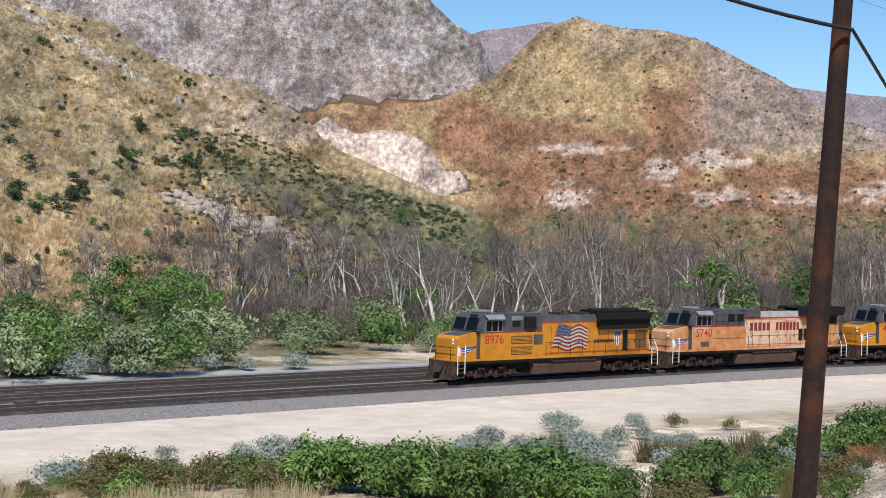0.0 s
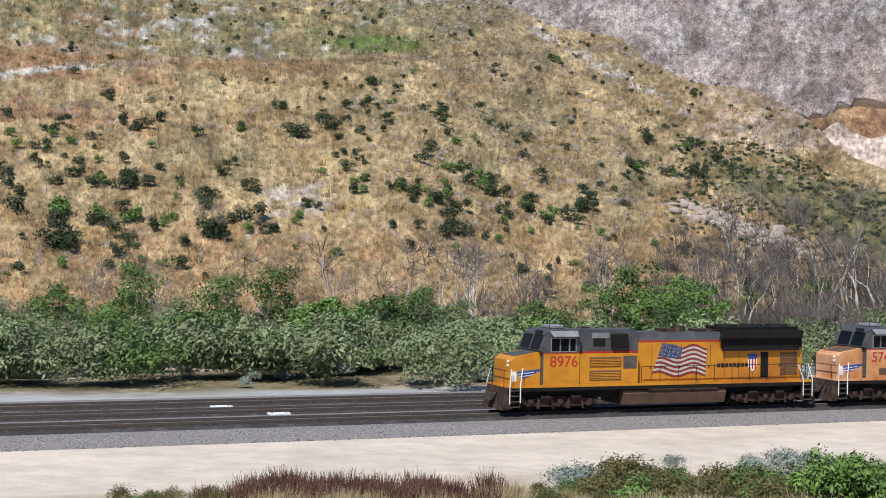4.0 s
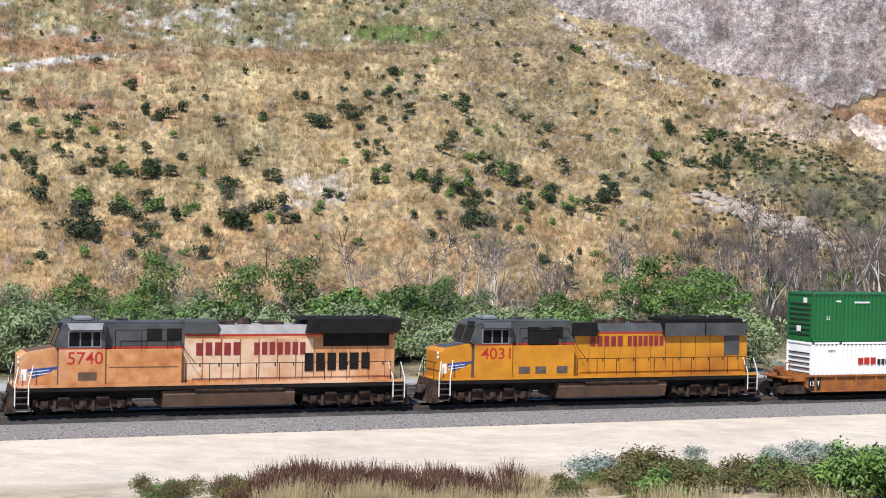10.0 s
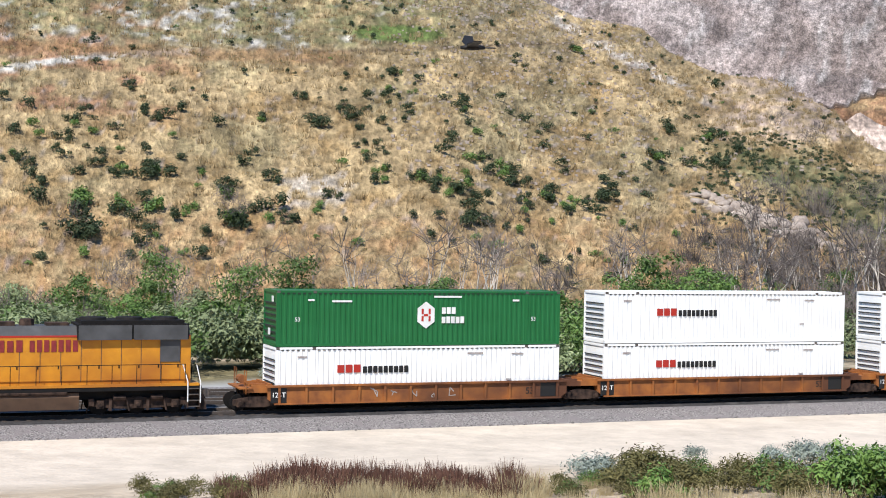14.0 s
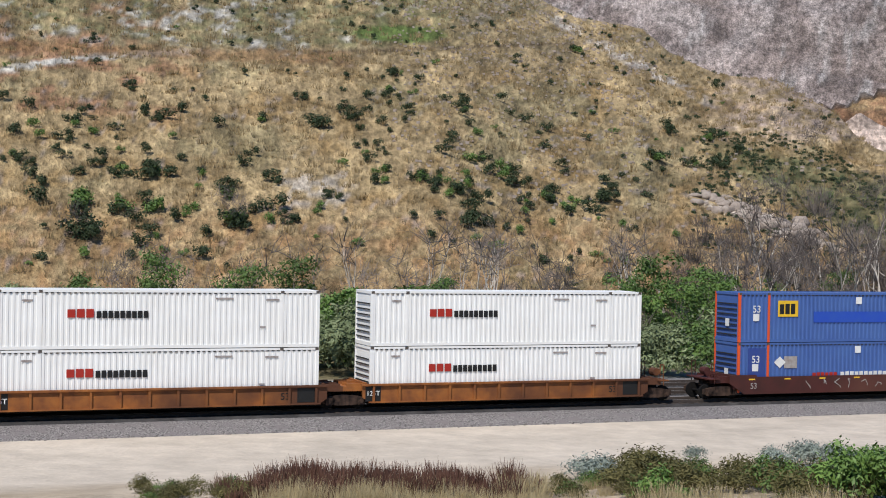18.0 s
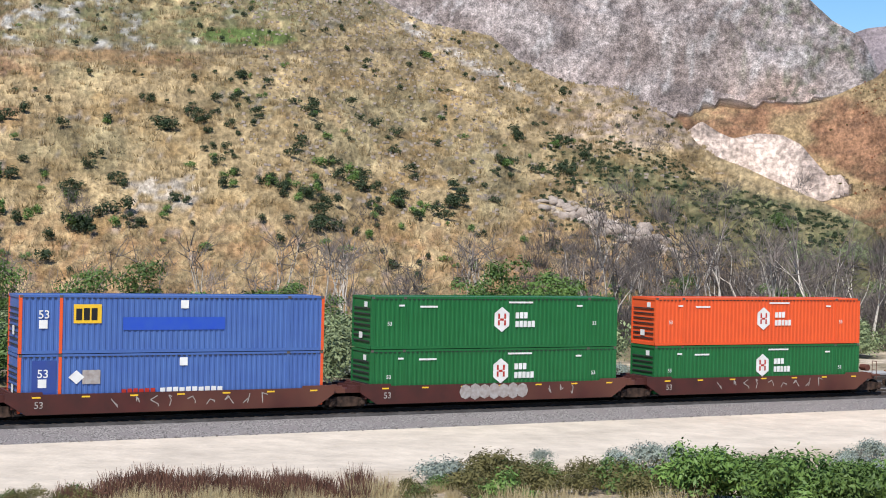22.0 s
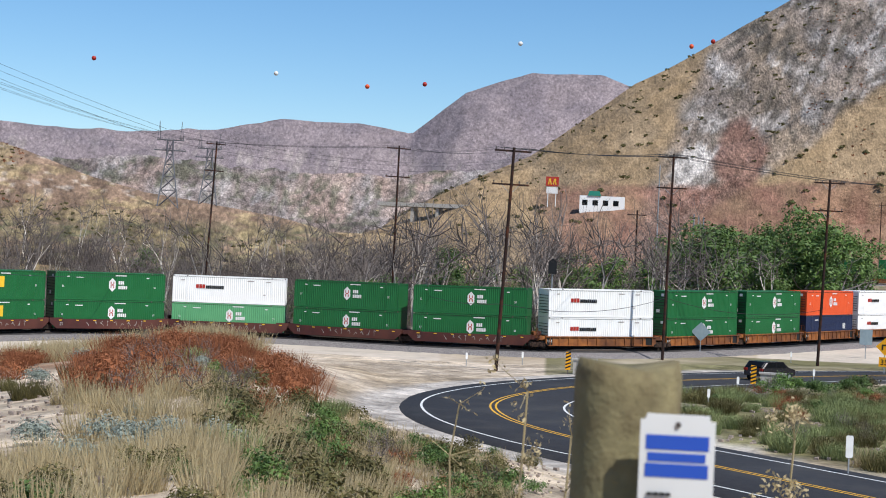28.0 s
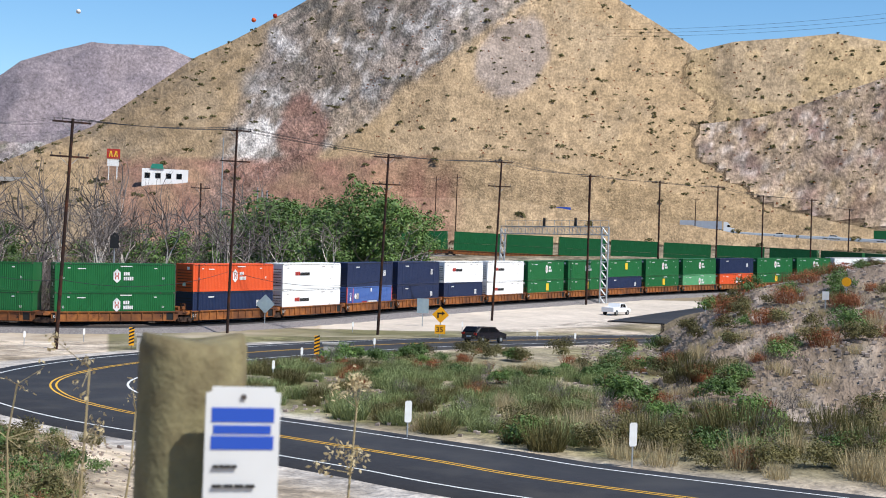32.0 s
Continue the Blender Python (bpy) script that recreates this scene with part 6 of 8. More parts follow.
def locomotive(kind):
    """A six-axle diesel, nose towards -x, its near side -y. kind: flag, faded or plain."""
    paint = "faded_yellow" if kind == "faded" else "armour_yellow"
    lab = {"flag": "bright yellow diesel locomotive with a painted flag on its side", "faded": "sun-faded orange-yellow diesel locomotive with grey roof", "plain": "yellow diesel locomotive with grey roof and red lettering"}[kind]
    ob = thing("locomotive", lab, "locomotive", "locomotives of the train")
    # frame and walkway
    bm = bmesh.new()
    box(bm, -10.0, 10.0, -1.5, 1.5, 1.22, 1.42)
    box(bm, -9.6, 9.6, -0.9, 0.9, 0.75, 1.22)
    part("underframe", bm, "black", ob)
    bm = bmesh.new()
    box(bm, -10.0, 10.0, -1.45, 1.45, 1.42, 1.5)
    part("walkway", bm, paint, ob)
    for y0, y1 in ((-1.52, -1.46), (1.46, 1.52)):
        bm = bmesh.new()
        box(bm, -9.6, 9.9, y0, y1, 1.42, 1.56)
        part("side_sill", bm, paint, ob)
    # nose
    bm = bmesh.new()
    prism(bm, [(-9.75, 1.5), (-9.72, 2.9), (-9.45, 3.12), (-7.9, 3.38), (-7.9, 1.5)], -1.12, 1.12)
    nose = part("nose", bm, paint, ob)
    bm = bmesh.new()
    prism(bm, [(-9.42, 3.125), (-7.95, 3.375), (-7.95, 3.40), (-9.42, 3.15)], -0.85, 0.85)
    part("glare_panel", bm, "tank" if kind == "faded" else "loco_grey", nose)
    bm = bmesh.new()
    for z in (2.62, 2.84):
        tube(bm, (-9.74, -0.75, z), (-9.80, -0.75, z), 0.085, n=10)
    part("headlight", bm, "lamp_glass", nose, "round paired headlight")
    bm = bmesh.new()
    for k, (dx, w) in enumerate(((0, 1.5), (0.1, 1.2), (0.2, 0.85))):
        prism(bm, [(-9.35 + dx, 2.3 - 0.16 * k), (-9.35 + w, 2.42 - 0.14 * k), (-9.35 + w - 0.15, 2.30 - 0.14 * k), (-9.35 + dx, 2.18 - 0.16 * k)], -1.135, -1.12)
    wing = part("wing_emblem", bm, "blue_paint", nose, "blue and white wing emblem")
    bm = bmesh.new()
    for k in range(2):
        prism(bm, [(-9.3, 2.17 - 0.16 * k), (-8.3, 2.27 - 0.14 * k), (-8.35, 2.23 - 0.14 * k), (-9.3, 2.13 - 0.16 * k)], -1.137, -1.12)
    box(bm, -9.66, -9.4, -1.134, -1.12, 1.75, 2.3)
    part("wing_stripe", bm, "white_paint", wing)
    # cab
    bm = bmesh.new()
    prism(bm, [(-7.95, 1.5), (-7.95, 3.35), (-8.12, 3.45), (-7.75, 4.42), (-7.3, 4.62), (-5.7, 4.62), (-5.7, 1.5)], -1.48, 1.48)
    bmesh.ops.bevel(bm, geom=[e for e in bm.edges if min(v.co.z for v in e.verts) > 4.4 and abs(e.verts[0].co.y - e.verts[1].co.y) < 0.01], offset=0.16, segments=2, affect="EDGES")
    cab = part("cab", bm, "loco_grey", ob)
    bm = bmesh.new()
    flat_panel(bm, -7.93, -5.7, 1.52, 3.28, -1.48, 0.012)
    part("cab_side", bm, paint, cab)
    bm = bmesh.new()
    flat_panel(bm, -7.93, -5.7, 1.52, 3.28, 1.492, 0.002)
    part("cab_side", bm, paint, cab)
    bm = bmesh.new()
    prism(bm, [(-8.13, 3.52), (-7.84, 4.3), (-7.80, 4.3), (-8.09, 3.52)], -1.2, -0.12)
    prism(bm, [(-8.13, 3.52), (-7.84, 4.3), (-7.80, 4.3), (-8.09, 3.52)], 0.12, 1.2)
    part("windscreen", bm, "glass", cab)
    bm = bmesh.new()
    for x0, x1 in ((-7.45, -6.95), (-6.88, -6.38), (-6.3, -5.95)):
        flat_panel(bm, x0, x1, 3.42, 4.12, -1.48, 0.014)
    part("side_window", bm, "glass", cab)
    for x0, x1 in ((-7.45, -6.95), (-6.88, -6.38), (-6.3, -5.95)):
        bm = bmesh.new()
        for u0, u1, w0, w1 in ((x0 - 0.05, x1 + 0.05, 4.12, 4.17), (x0 - 0.05, x1 + 0.05, 3.37, 3.42), (x0 - 0.05, x0, 3.42, 4.12), (x1, x1 + 0.05, 3.42, 4.12)):
            flat_panel(bm, u0, u1, w0, w1, -1.48, 0.03)
        part("window_frame", bm, "visor_grey", cab)
    bm = bmesh.new()
    a = [bm.verts.new(v) for v in ((-7.55, -1.46, 4.56), (-5.8, -1.46, 4.56), (-5.9, -1.76, 4.26), (-7.45, -1.76, 4.26))]
    b = [bm.verts.new(v.co + Vector((0, 0.0, -0.035))) for v in a]
    bm.faces.new(a)
    bm.faces.new(b[::-1])
    for k in range(4):
        bm.faces.new((a[k], b[k], b[(k + 1) % 4], a[(k + 1) % 4]))
    part("sun_visor", bm, "visor_grey" if kind != "plain" else "loco_grey", cab)
    bm = bmesh.new()
    flat_panel(bm, -7.93, -5.7, 3.285, 3.335, -1.48, 0.016)
    part("cab_stripe", bm, "red_paint", cab, "thin red stripe below the cab windows")
    bm = bmesh.new()
    box(bm, -7.1, -6.2, -0.55, 0.55, 4.62, 4.82)
    bmesh.ops.bevel(bm, geom=bm.edges[:], offset=0.05, segments=1, affect="EDGES")
    part("air_conditioner", bm, "visor_grey", cab, "pale grey roof air conditioner")
    bm = bmesh.new()
    for x, y in ((-7.25, -0.8), (-6.0, 0.2), (-6.0, -0.9)):
        tube(bm, (x, y, 4.6), (x, y, 5.0), 0.025, 0.015, 5)
    part("antenna", bm, "black_paint", cab)
    bm = bmesh.new()
    box(bm, -7.92, -7.72, -0.95, -0.35, 4.3, 4.56)
    part("number_board", bm, "black_paint", cab)
    number = {"flag": "8976", "faded": "5740", "plain": "4031"}[kind]
    letters(number, 0.62, "red_paint", cab, -7.55, -1.497, 2.55, "large red road number", 1.75)
    bm = bmesh.new()
    flat_panel(bm, -7.0, -6.1, 1.75, 2.15, -1.49, 0.012)
    part("battery_door", bm, "tank" if kind == "faded" else paint, cab)
    # electrical cabinet behind the cab
    bm = bmesh.new()
    prism(bm, [(-5.7, 1.5), (-5.7, 3.25), (-1.9, 3.25), (-1.9, 1.5)], -1.40, 1.40)
    cabi = part("cabinet", bm, paint, ob)
    bm = bmesh.new()
    box(bm, -5.7, -1.7, -1.05, 1.05, 3.25, 4.45)
    box(bm, -5.6, -1.8, -0.85, 0.85, 4.45, 4.58)
    eq = part("equipment_hood", bm, "loco_grey", ob)
    bm = bmesh.new()
    box(bm, -5.68, -1.72, -1.075, -1.055, 3.27, 3.36)
    part("hood_stripe", bm, "red_paint", eq, "thin red stripe along the foot of the grey hood")
    for x0, x1, w, z0, z1 in {"flag": ((-3.5, -2.5, 1.3, 3.55, 4.35),), "plain": ((-1.9, -0.4, 1.3, 3.75, 4.5), (-4.6, -2.9, 1.3, 3.3, 4.1)), "faded": ((-1.7, 0.0, 1.15, 3.97, 4.62),)}[kind]:
        bm = bmesh.new()
        box(bm, x0, x1, -w, 1.15 if kind == "faded" else -1.05, z0, z1)
        bmesh.ops.bevel(bm, geom=bm.edges[:], offset=0.03, segments=1, affect="EDGES")
        part("intake_box", bm, "loco_grey" if kind == "faded" else "black", eq)
    if kind == "flag":
        bm = bmesh.new()
        flat_panel(bm, -4.7, -3.6, 4.1, 4.4, -1.05, 0.03)
        part("access_panel", bm, "visor_grey", eq)
    bm = bmesh.new()
    if kind == "flag":
        for z in (1.75, 2.5):
            flat_panel(bm, -5.0, -3.0, z, z + 0.55, -1.40, 0.02)
        slat = part("grille", bm, "tank", cabi, "brown louvred grille")
        for z in (1.8, 2.55):
            for k in range(5):
                bm = bmesh.new()
                flat_panel(bm, -4.95, -3.05, z + 0.09 * k, z + 0.09 * k + 0.045, -1.42, 0.03)
                part("louvre", bm, paint, slat)
        bm = bmesh.new()
        flat_panel(bm, -2.85, -2.0, 2.4, 3.1, -1.40, 0.02)
    elif kind == "plain":
        for x in (-4.9, -3.9, -2.6):
            flat_panel(bm, x - 0.35, x + 0.3, 1.72, 2.1, -1.40, 0.02)
    else:
        flat_panel(bm, -5.5, -2.1, 2.35, 2.39, -1.40, 0.015)
    part("door_panel", bm, "steel" if kind != "faded" else "tank", cabi)
    bm = bmesh.new()
    for x in (-4.6, -3.2) if kind != "faded" else (-3.6, -2.6):
        box(bm, x, x + 0.75, -1.07, -1.04, 3.65, 4.25)
    part("roof_window", bm, "black", ob)
    # engine hood
    bm = bmesh.new()
    prism(bm, [(-1.02, 1.5), (-1.02, 3.95), (1.02, 3.95), (1.02, 1.5)], -1.9, 9.55, "x")
    hood = part("engine_hood", bm, paint, ob)
    bm = bmesh.new()
    prism(bm, [(-1.03, 3.95), (-0.8, 4.4), (0.8, 4.4), (1.03, 3.95)], -1.9, 9.5, "x")
    part("hood_roof", bm, "silver_roof" if kind == "faded" else "loco_grey", ob)
    bm = bmesh.new()
    box(bm, -1.9, 9.5, -1.036, -1.02, 3.86, 3.95)
    part("red_stripe", bm, "red_paint", hood, "thin red stripe under the roof")
    for k in range(11):
        bm = bmesh.new()
        x = -1.7 + k * 0.98
        if x < 8.3:
            flat_panel(bm, x, x + 0.9, 1.65, 3.15 if kind != "faded" else 3.7, -1.02, 0.012)
            d = part("hood_door", bm, "faded_pale" if kind == "faded" and 0 <= k < 7 else paint, hood)
            bm = bmesh.new()
            box(bm, x + 0.9, x + 0.935, -1.028, -1.0, 1.65, 3.7)
            part("door_gap", bm, "tank", d)
            bm = bmesh.new()
            box(bm, x + 0.78, x + 0.84, -1.05, -1.03, 2.3, 2.45)
            part("latch", bm, "black", d)
    # radiators at the rear
    bm = bmesh.new()
    if kind == "faded":
        prism(bm, [(4.6, 4.0), (4.9, 4.75), (9.75, 4.75), (9.75, 4.25), (9.5, 4.0)], -1.5, 1.5)
    else:
        box(bm, 3.9, 9.4, -1.22, 1.22, 3.75 if kind == "plain" else 3.45, 4.5)
        box(bm, 4.1, 9.2, -1.05, 1.05, 4.5, 4.68)
    rad = part("radiator_housing", bm, "black", ob)
    bm = bmesh.new()
    if kind == "flag":
        prism(bm, [(3.6, 3.9), (3.75, 4.5), (9.3, 4.5), (9.3, 4.05), (3.7, 4.05)], -1.5, -1.2)
        # black strip that mimics the overhang's shadow on the hood side
        box(bm, 3.8, 9.2, -1.26, -1.22, 3.3, 4.05)
    elif kind == "plain":
        flat_panel(bm, 3.95, 6.55, 3.72, 4.45, -1.22, 0.03)
        for x0, x1, z0, z1, yy in ((6.65, 9.35, 3.72, 4.45, -1.22), (8.0, 9.0, 2.6, 3.7, -1.04)):
            b2 = bmesh.new()
            flat_panel(b2, x0, x1, z0, z1, yy, 0.03)
            part("radiator_screen", b2, "loco_grey", rad)
    else:
        # black strip on the hood side below the overhang
        box(bm, 5.6, 9.2, -1.1, -1.02, 3.3, 4.0)
        for k in range(6):
            b2 = bmesh.new()
            flat_panel(b2, 4.6 + 0.62 * k, 5.05 + 0.62 * k, 2.0 + 0.02 * k, 2.95, -1.02, 0.05)
            part("vent_door", b2, "black", rad)
    part("radiator_screen", bm, "loco_grey" if kind == "plain" else "black", rad)
    bm = bmesh.new()
    for x in (4.8, 6.6, 8.4):
        tube(bm, (x, 0, 4.66), (x, 0, 4.80), 0.72, 0.66, 18)
    part("roof_fan", bm, "black", rad)
    bm = bmesh.new()
    tube(bm, (1.6, 0, 4.4), (1.6, 0, 4.72), 0.38, 0.34, 12)
    part("exhaust_pipe", bm, "truck_grime", ob)
    for x0, x1, h in ((0.3, 1.0, 4.58), (2.5, 3.6, 4.54)):
        bm = bmesh.new()
        box(bm, x0, x1, -0.48, 0.48, 4.4, h)
        part("roof_hatch", bm, "truck_grime", ob)
    bm = bmesh.new()
    for k in (-0.12, 0, 0.12):
        tube(bm, (-4.4, k, 4.66), (-4.85 - abs(k), k * 2, 4.70), 0.03, 0.07, 8)
    part("horn", bm, "steel", ob)
    # livery on the hood
    y = -1.045
    if kind == "flag":
        for k in range(13):
            bm = bmesh.new()
            n = 18
            top = []
            for i in range(n + 1):
                u = i / n
                x = -0.1 + 3.0 * u
                z = 3.66 - 0.13 * k + 0.13 * math.sin(9.5 * u + 1.2 - 0.06 * k) - 0.1 * u
                top.append((x - 0.055 * k * (1 - 0.85 * u), z))
            for i in range(n):
                (xa, za), (xb, zb) = top[i], top[i + 1]
                vs = [bm.verts.new(p) for p in ((xa, y - 0.002, za), (xb, y - 0.002, zb), (xb, y - 0.002, zb - 0.13), (xa, y - 0.002, za - 0.13))]
                bm.faces.new(vs)
            part("flag_stripe", bm, "flag_red" if k % 2 == 0 else "flag_white", hood)
        bm = bmesh.new()
        prism(bm, [(-0.1, 3.78), (0.6, 3.72), (1.25, 3.5), (1.1, 2.95), (0.5, 2.9), (-0.38, 3.05)], y - 0.01, y - 0.004)
        can = part("flag_canton", bm, "flag_blue", hood, "blue corner of the painted flag")
        for k in range(15):
            bm = bmesh.new()
            disc(bm, -0.08 + 0.25 * (k % 5) - 0.06 * (k // 5), y - 0.010, 3.6 - 0.21 * (k // 5) - 0.04 * (k % 5), 0.035, 5, 0.004)
            part("star", bm, "flag_white", can)
        bm = bmesh.new()
        prism(bm, [(5.72, 3.1), (6.36, 3.1), (6.36, 2.35), (6.04, 2.05), (5.72, 2.35)], y - 0.006, y)
        sh = part("shield", bm, "white_paint", hood, "red, white and blue shield")
        bm = bmesh.new()
        box(bm, 5.72, 6.36, y - 0.01, y - 0.007, 2.80, 3.1)
        part("shield_band", bm, "blue_paint", sh)
        for k in range(3):
            bm = bmesh.new()
            box(bm, 5.79 + 0.20 * k, 5.89 + 0.20 * k, y - 0.01, y - 0.007, 2.2, 2.8)
            part("shield_stripe", bm, "red_paint", sh)
        plain_word(8, 0.22, 2.2, "black_paint", hood, 3.6, y, 2.35)
        bm = bmesh.new()
        flat_panel(bm, 6.62, 7.15, 1.7, 3.2, -1.02, 0.03)
        part("dark_door", bm, "black", hood)
        bm = bmesh.new()
        for k in range(8):
            flat_panel(bm, 8.0, 9.2, 1.85 + 0.17 * k, 1.95 + 0.17 * k, -1.02, 0.05)
        part("rear_grille", bm, "tank", hood)
    else:
        x0, z0, h, wa, gap, wb = (-1.1, 2.88, 0.66, 2.4, 0.6, 2.85) if kind == "faded" else (-0.7, 3.15, 0.58, 2.15, 0.2, 2.4)
        plain_word(5, h, wa, "flag_red", hood, x0, y, z0, 0.3)
        plain_word(7, h, wb, "flag_red", hood, x0 + wa + gap, y, z0, 0.3)
    # tank
    bm = bmesh.new()
    prism(bm, [(-1.3, 1.15), (-1.42, 0.95), (-1.25, 0.32), (1.25, 0.32), (1.42, 0.95), (1.3, 1.15)], -2.8, 4.0, "x")
    part("fuel_tank", bm, "tank", ob, "brown dusty fuel tank")
    bm = bmesh.new()
    tube(bm, (-1.2, -1.38, 1.17), (3.4, -1.38, 1.17), 0.13, n=10)
    part("air_reservoir", bm, "truck_grime", ob)
    for x in (-6.7, 6.9):
        bogie(ob, x, 3, 1.85, 0.52)
    # ends: plough, steps, couplers, white grab rails
    for sx in (-1, 1):
        bm = bmesh.new()
        prism(bm, [(sx * 9.9, 0.2), (sx * 10.35, 0.2), (sx * 10.2, 0.75), (sx * 10.05, 1.42), (sx * 9.9, 1.42)], -1.35, 1.35)
        part("plough", bm, "truck_grime", ob)
        bm = bmesh.new()
        box(bm, *sorted((sx * 10.0, sx * 10.6)), -0.16, 0.16, 0.75, 1.05)
        box(bm, *sorted((sx * 10.45, sx * 10.68)), -0.24, 0.2, 0.68, 1.1)
        part("coupler", bm, "steel", ob)
        for sy in (-1, 1):
            bm = bmesh.new()
            box(bm, *sorted((sx * 9.33, sx * 9.36)), *sorted((sy * 1.2, sy * 1.53)), 0.3, 1.42)
            box(bm, *sorted((sx * 9.94, sx * 9.97)), *sorted((sy * 1.2, sy * 1.53)), 0.3, 1.42)
            box(bm, *sorted((sx * 9.33, sx * 9.97)), *sorted((sy * 1.18, sy * 1.2)), 0.3, 1.42)
            st = part("stepwell", bm, "truck_grime", ob)
            for k in range(4):
                bm = bmesh.new()
                box(bm, *sorted((sx * 9.36, sx * 9.94)), *sorted((sy * 1.2, sy * 1.55)), 0.35 + 0.3 * k, 0.39 + 0.3 * k)
                part("step", bm, "steel", st)
            bm = bmesh.new()
            rail_run(bm, [(sx * 9.97, sy * 1.54, 0.55), (sx * 9.97, sy * 1.54, 1.6), (sx * 9.8, sy * 1.35, 2.45)], 0.03)
            rail_run(bm, [(sx * 9.33, sy * 1.54, 0.6), (sx * 9.33, sy * 1.54, 1.6), (sx * 9.1, sy * 1.3, 2.5)], 0.03)
            part("grab_rail", bm, "white_paint", st, "white bent grab rail")
        bm = bmesh.new()
        for y in (-0.8, 0.8):
            rail_run(bm, [(sx * 10.0, y, 1.45), (sx * 10.0, y, 2.35)], 0.022)
        rail_run(bm, [(sx * 10.0, -1.3, 2.35), (sx * 10.0, 1.3, 2.35)], 0.022)
        part("end_rail", bm, "black", ob)
        for k in range(4):
            bm = bmesh.new()
            tube(bm, (sx * 10.15, -0.7 + 0.45 * k, 1.1), (sx * 10.42, -0.65 + 0.45 * k, 0.65), 0.03, n=5)
            part("air_hose", bm, "black", ob)
    # side hand rails
    for sy in (-1, 1):
        bm = bmesh.new()
        x0, x1 = (-1.7, 9.2)
        for k in range(10):
            x = x0 + (x1 - x0) * k / 9
            tube(bm, (x, sy * 1.47, 1.45), (x, sy * 1.47, 2.5), 0.02, n=5)
        rail_run(bm, [(x0, sy * 1.47, 2.5), (x1, sy * 1.47, 2.5)], 0.02)
        if kind != "flag":
            for x in (-5.2, -3.9, -2.6):
                tube(bm, (x, sy * 1.36, 3.25), (x, sy * 1.36, 4.2), 0.02, n=5)
            rail_run(bm, [(-5.2, sy * 1.36, 4.2), (-2.3, sy * 1.36, 4.2), (-1.6, sy * 1.42, 3.0), (-1.2, sy * 1.47, 2.5)], 0.02)
        part("hand_rail", bm, "black", ob)
    return ob


for k, kind in enumerate(("flag", "faded", "plain")):
    ride(locomotive(kind), 10.8 + 21.9 * k, 13.4)


# ---- things along the line and the road ----
M.update({
    "galvanised": material("galvanised", (0.45, 0.47, 0.48), 0.45, 0.6, other=(0.33, 0.35, 0.36), size=0.4),
    "tower_steel": material("tower_steel", (0.16, 0.16, 0.17), 0.6, 0.3, other=(0.11, 0.11, 0.12), size=0.8),
    "cable": material("cable", (0.02, 0.02, 0.022), 0.6),
    "cream_paint": material("cream_paint", (0.80, 0.74, 0.42), 0.5, other=(0.70, 0.63, 0.33), size=0.25, bump=0.002, third=(0.55, 0.46, 0.25)),
    "treated_post": material("treated_post", (0.24, 0.20, 0.10), 0.85, other=(0.13, 0.10, 0.05), size=0.06, bump=0.006, bump_size=0.02, third=(0.18, 0.17, 0.09), spread=0.35),
    "concrete": material("concrete", (0.45, 0.43, 0.39), 0.85, other=(0.33, 0.31, 0.28), size=0.5, bump=0.01),
    "sign_yellow": material("sign_yellow", (0.80, 0.36, 0.01), 0.45),
    "sign_back": material("sign_back", (0.38, 0.47, 0.50), 0.4, 0.5, other=(0.30, 0.38, 0.42), size=0.4),
    "tyre": material("tyre", (0.02, 0.02, 0.02), 0.85),
    "car_white": material("car_white", (0.78, 0.78, 0.77), 0.25, spec=0.5),
    "car_dark": material("car_dark", (0.012, 0.012, 0.018), 0.2, spec=0.6),
    "trailer_grey": material("trailer_grey", (0.42, 0.44, 0.47), 0.4, other=(0.34, 0.36, 0.4), size=1.0),
    "roof_green": material("roof_green", (0.03, 0.24, 0.17), 0.5, other=(0.03, 0.2, 0.14), size=1),
    "feather": material("feather", (0.012, 0.011, 0.011), 0.6),
})


def foot(bearing, dip, r0=3.0, r1=900.0):
    """Where the line of sight at that bearing and angle to the level first meets the ground."""
    r = np.geomspace(r0, r1, 1600)
    x, y = r * math.sin(radians(bearing)), r * math.cos(radians(bearing))
    gap = EYE[2] + r * math.tan(radians(dip)) - ground_height(x, y)
    k = int(np.argmax(gap < 0)) if (gap < 0).any() else len(r) - 1
    return Vector((x[k], y[k], EYE[2] + r[k] * math.tan(radians(dip)))), float(r[k])


def facing(p, lift=0.0):
    """A pose at p whose -y side looks at the tripod."""
    return Matrix.Translation((p.x, p.y, p.z + lift)) @ Matrix.Rotation(math.atan2(p.y, p.x) - math.pi / 2, 4, "Z")


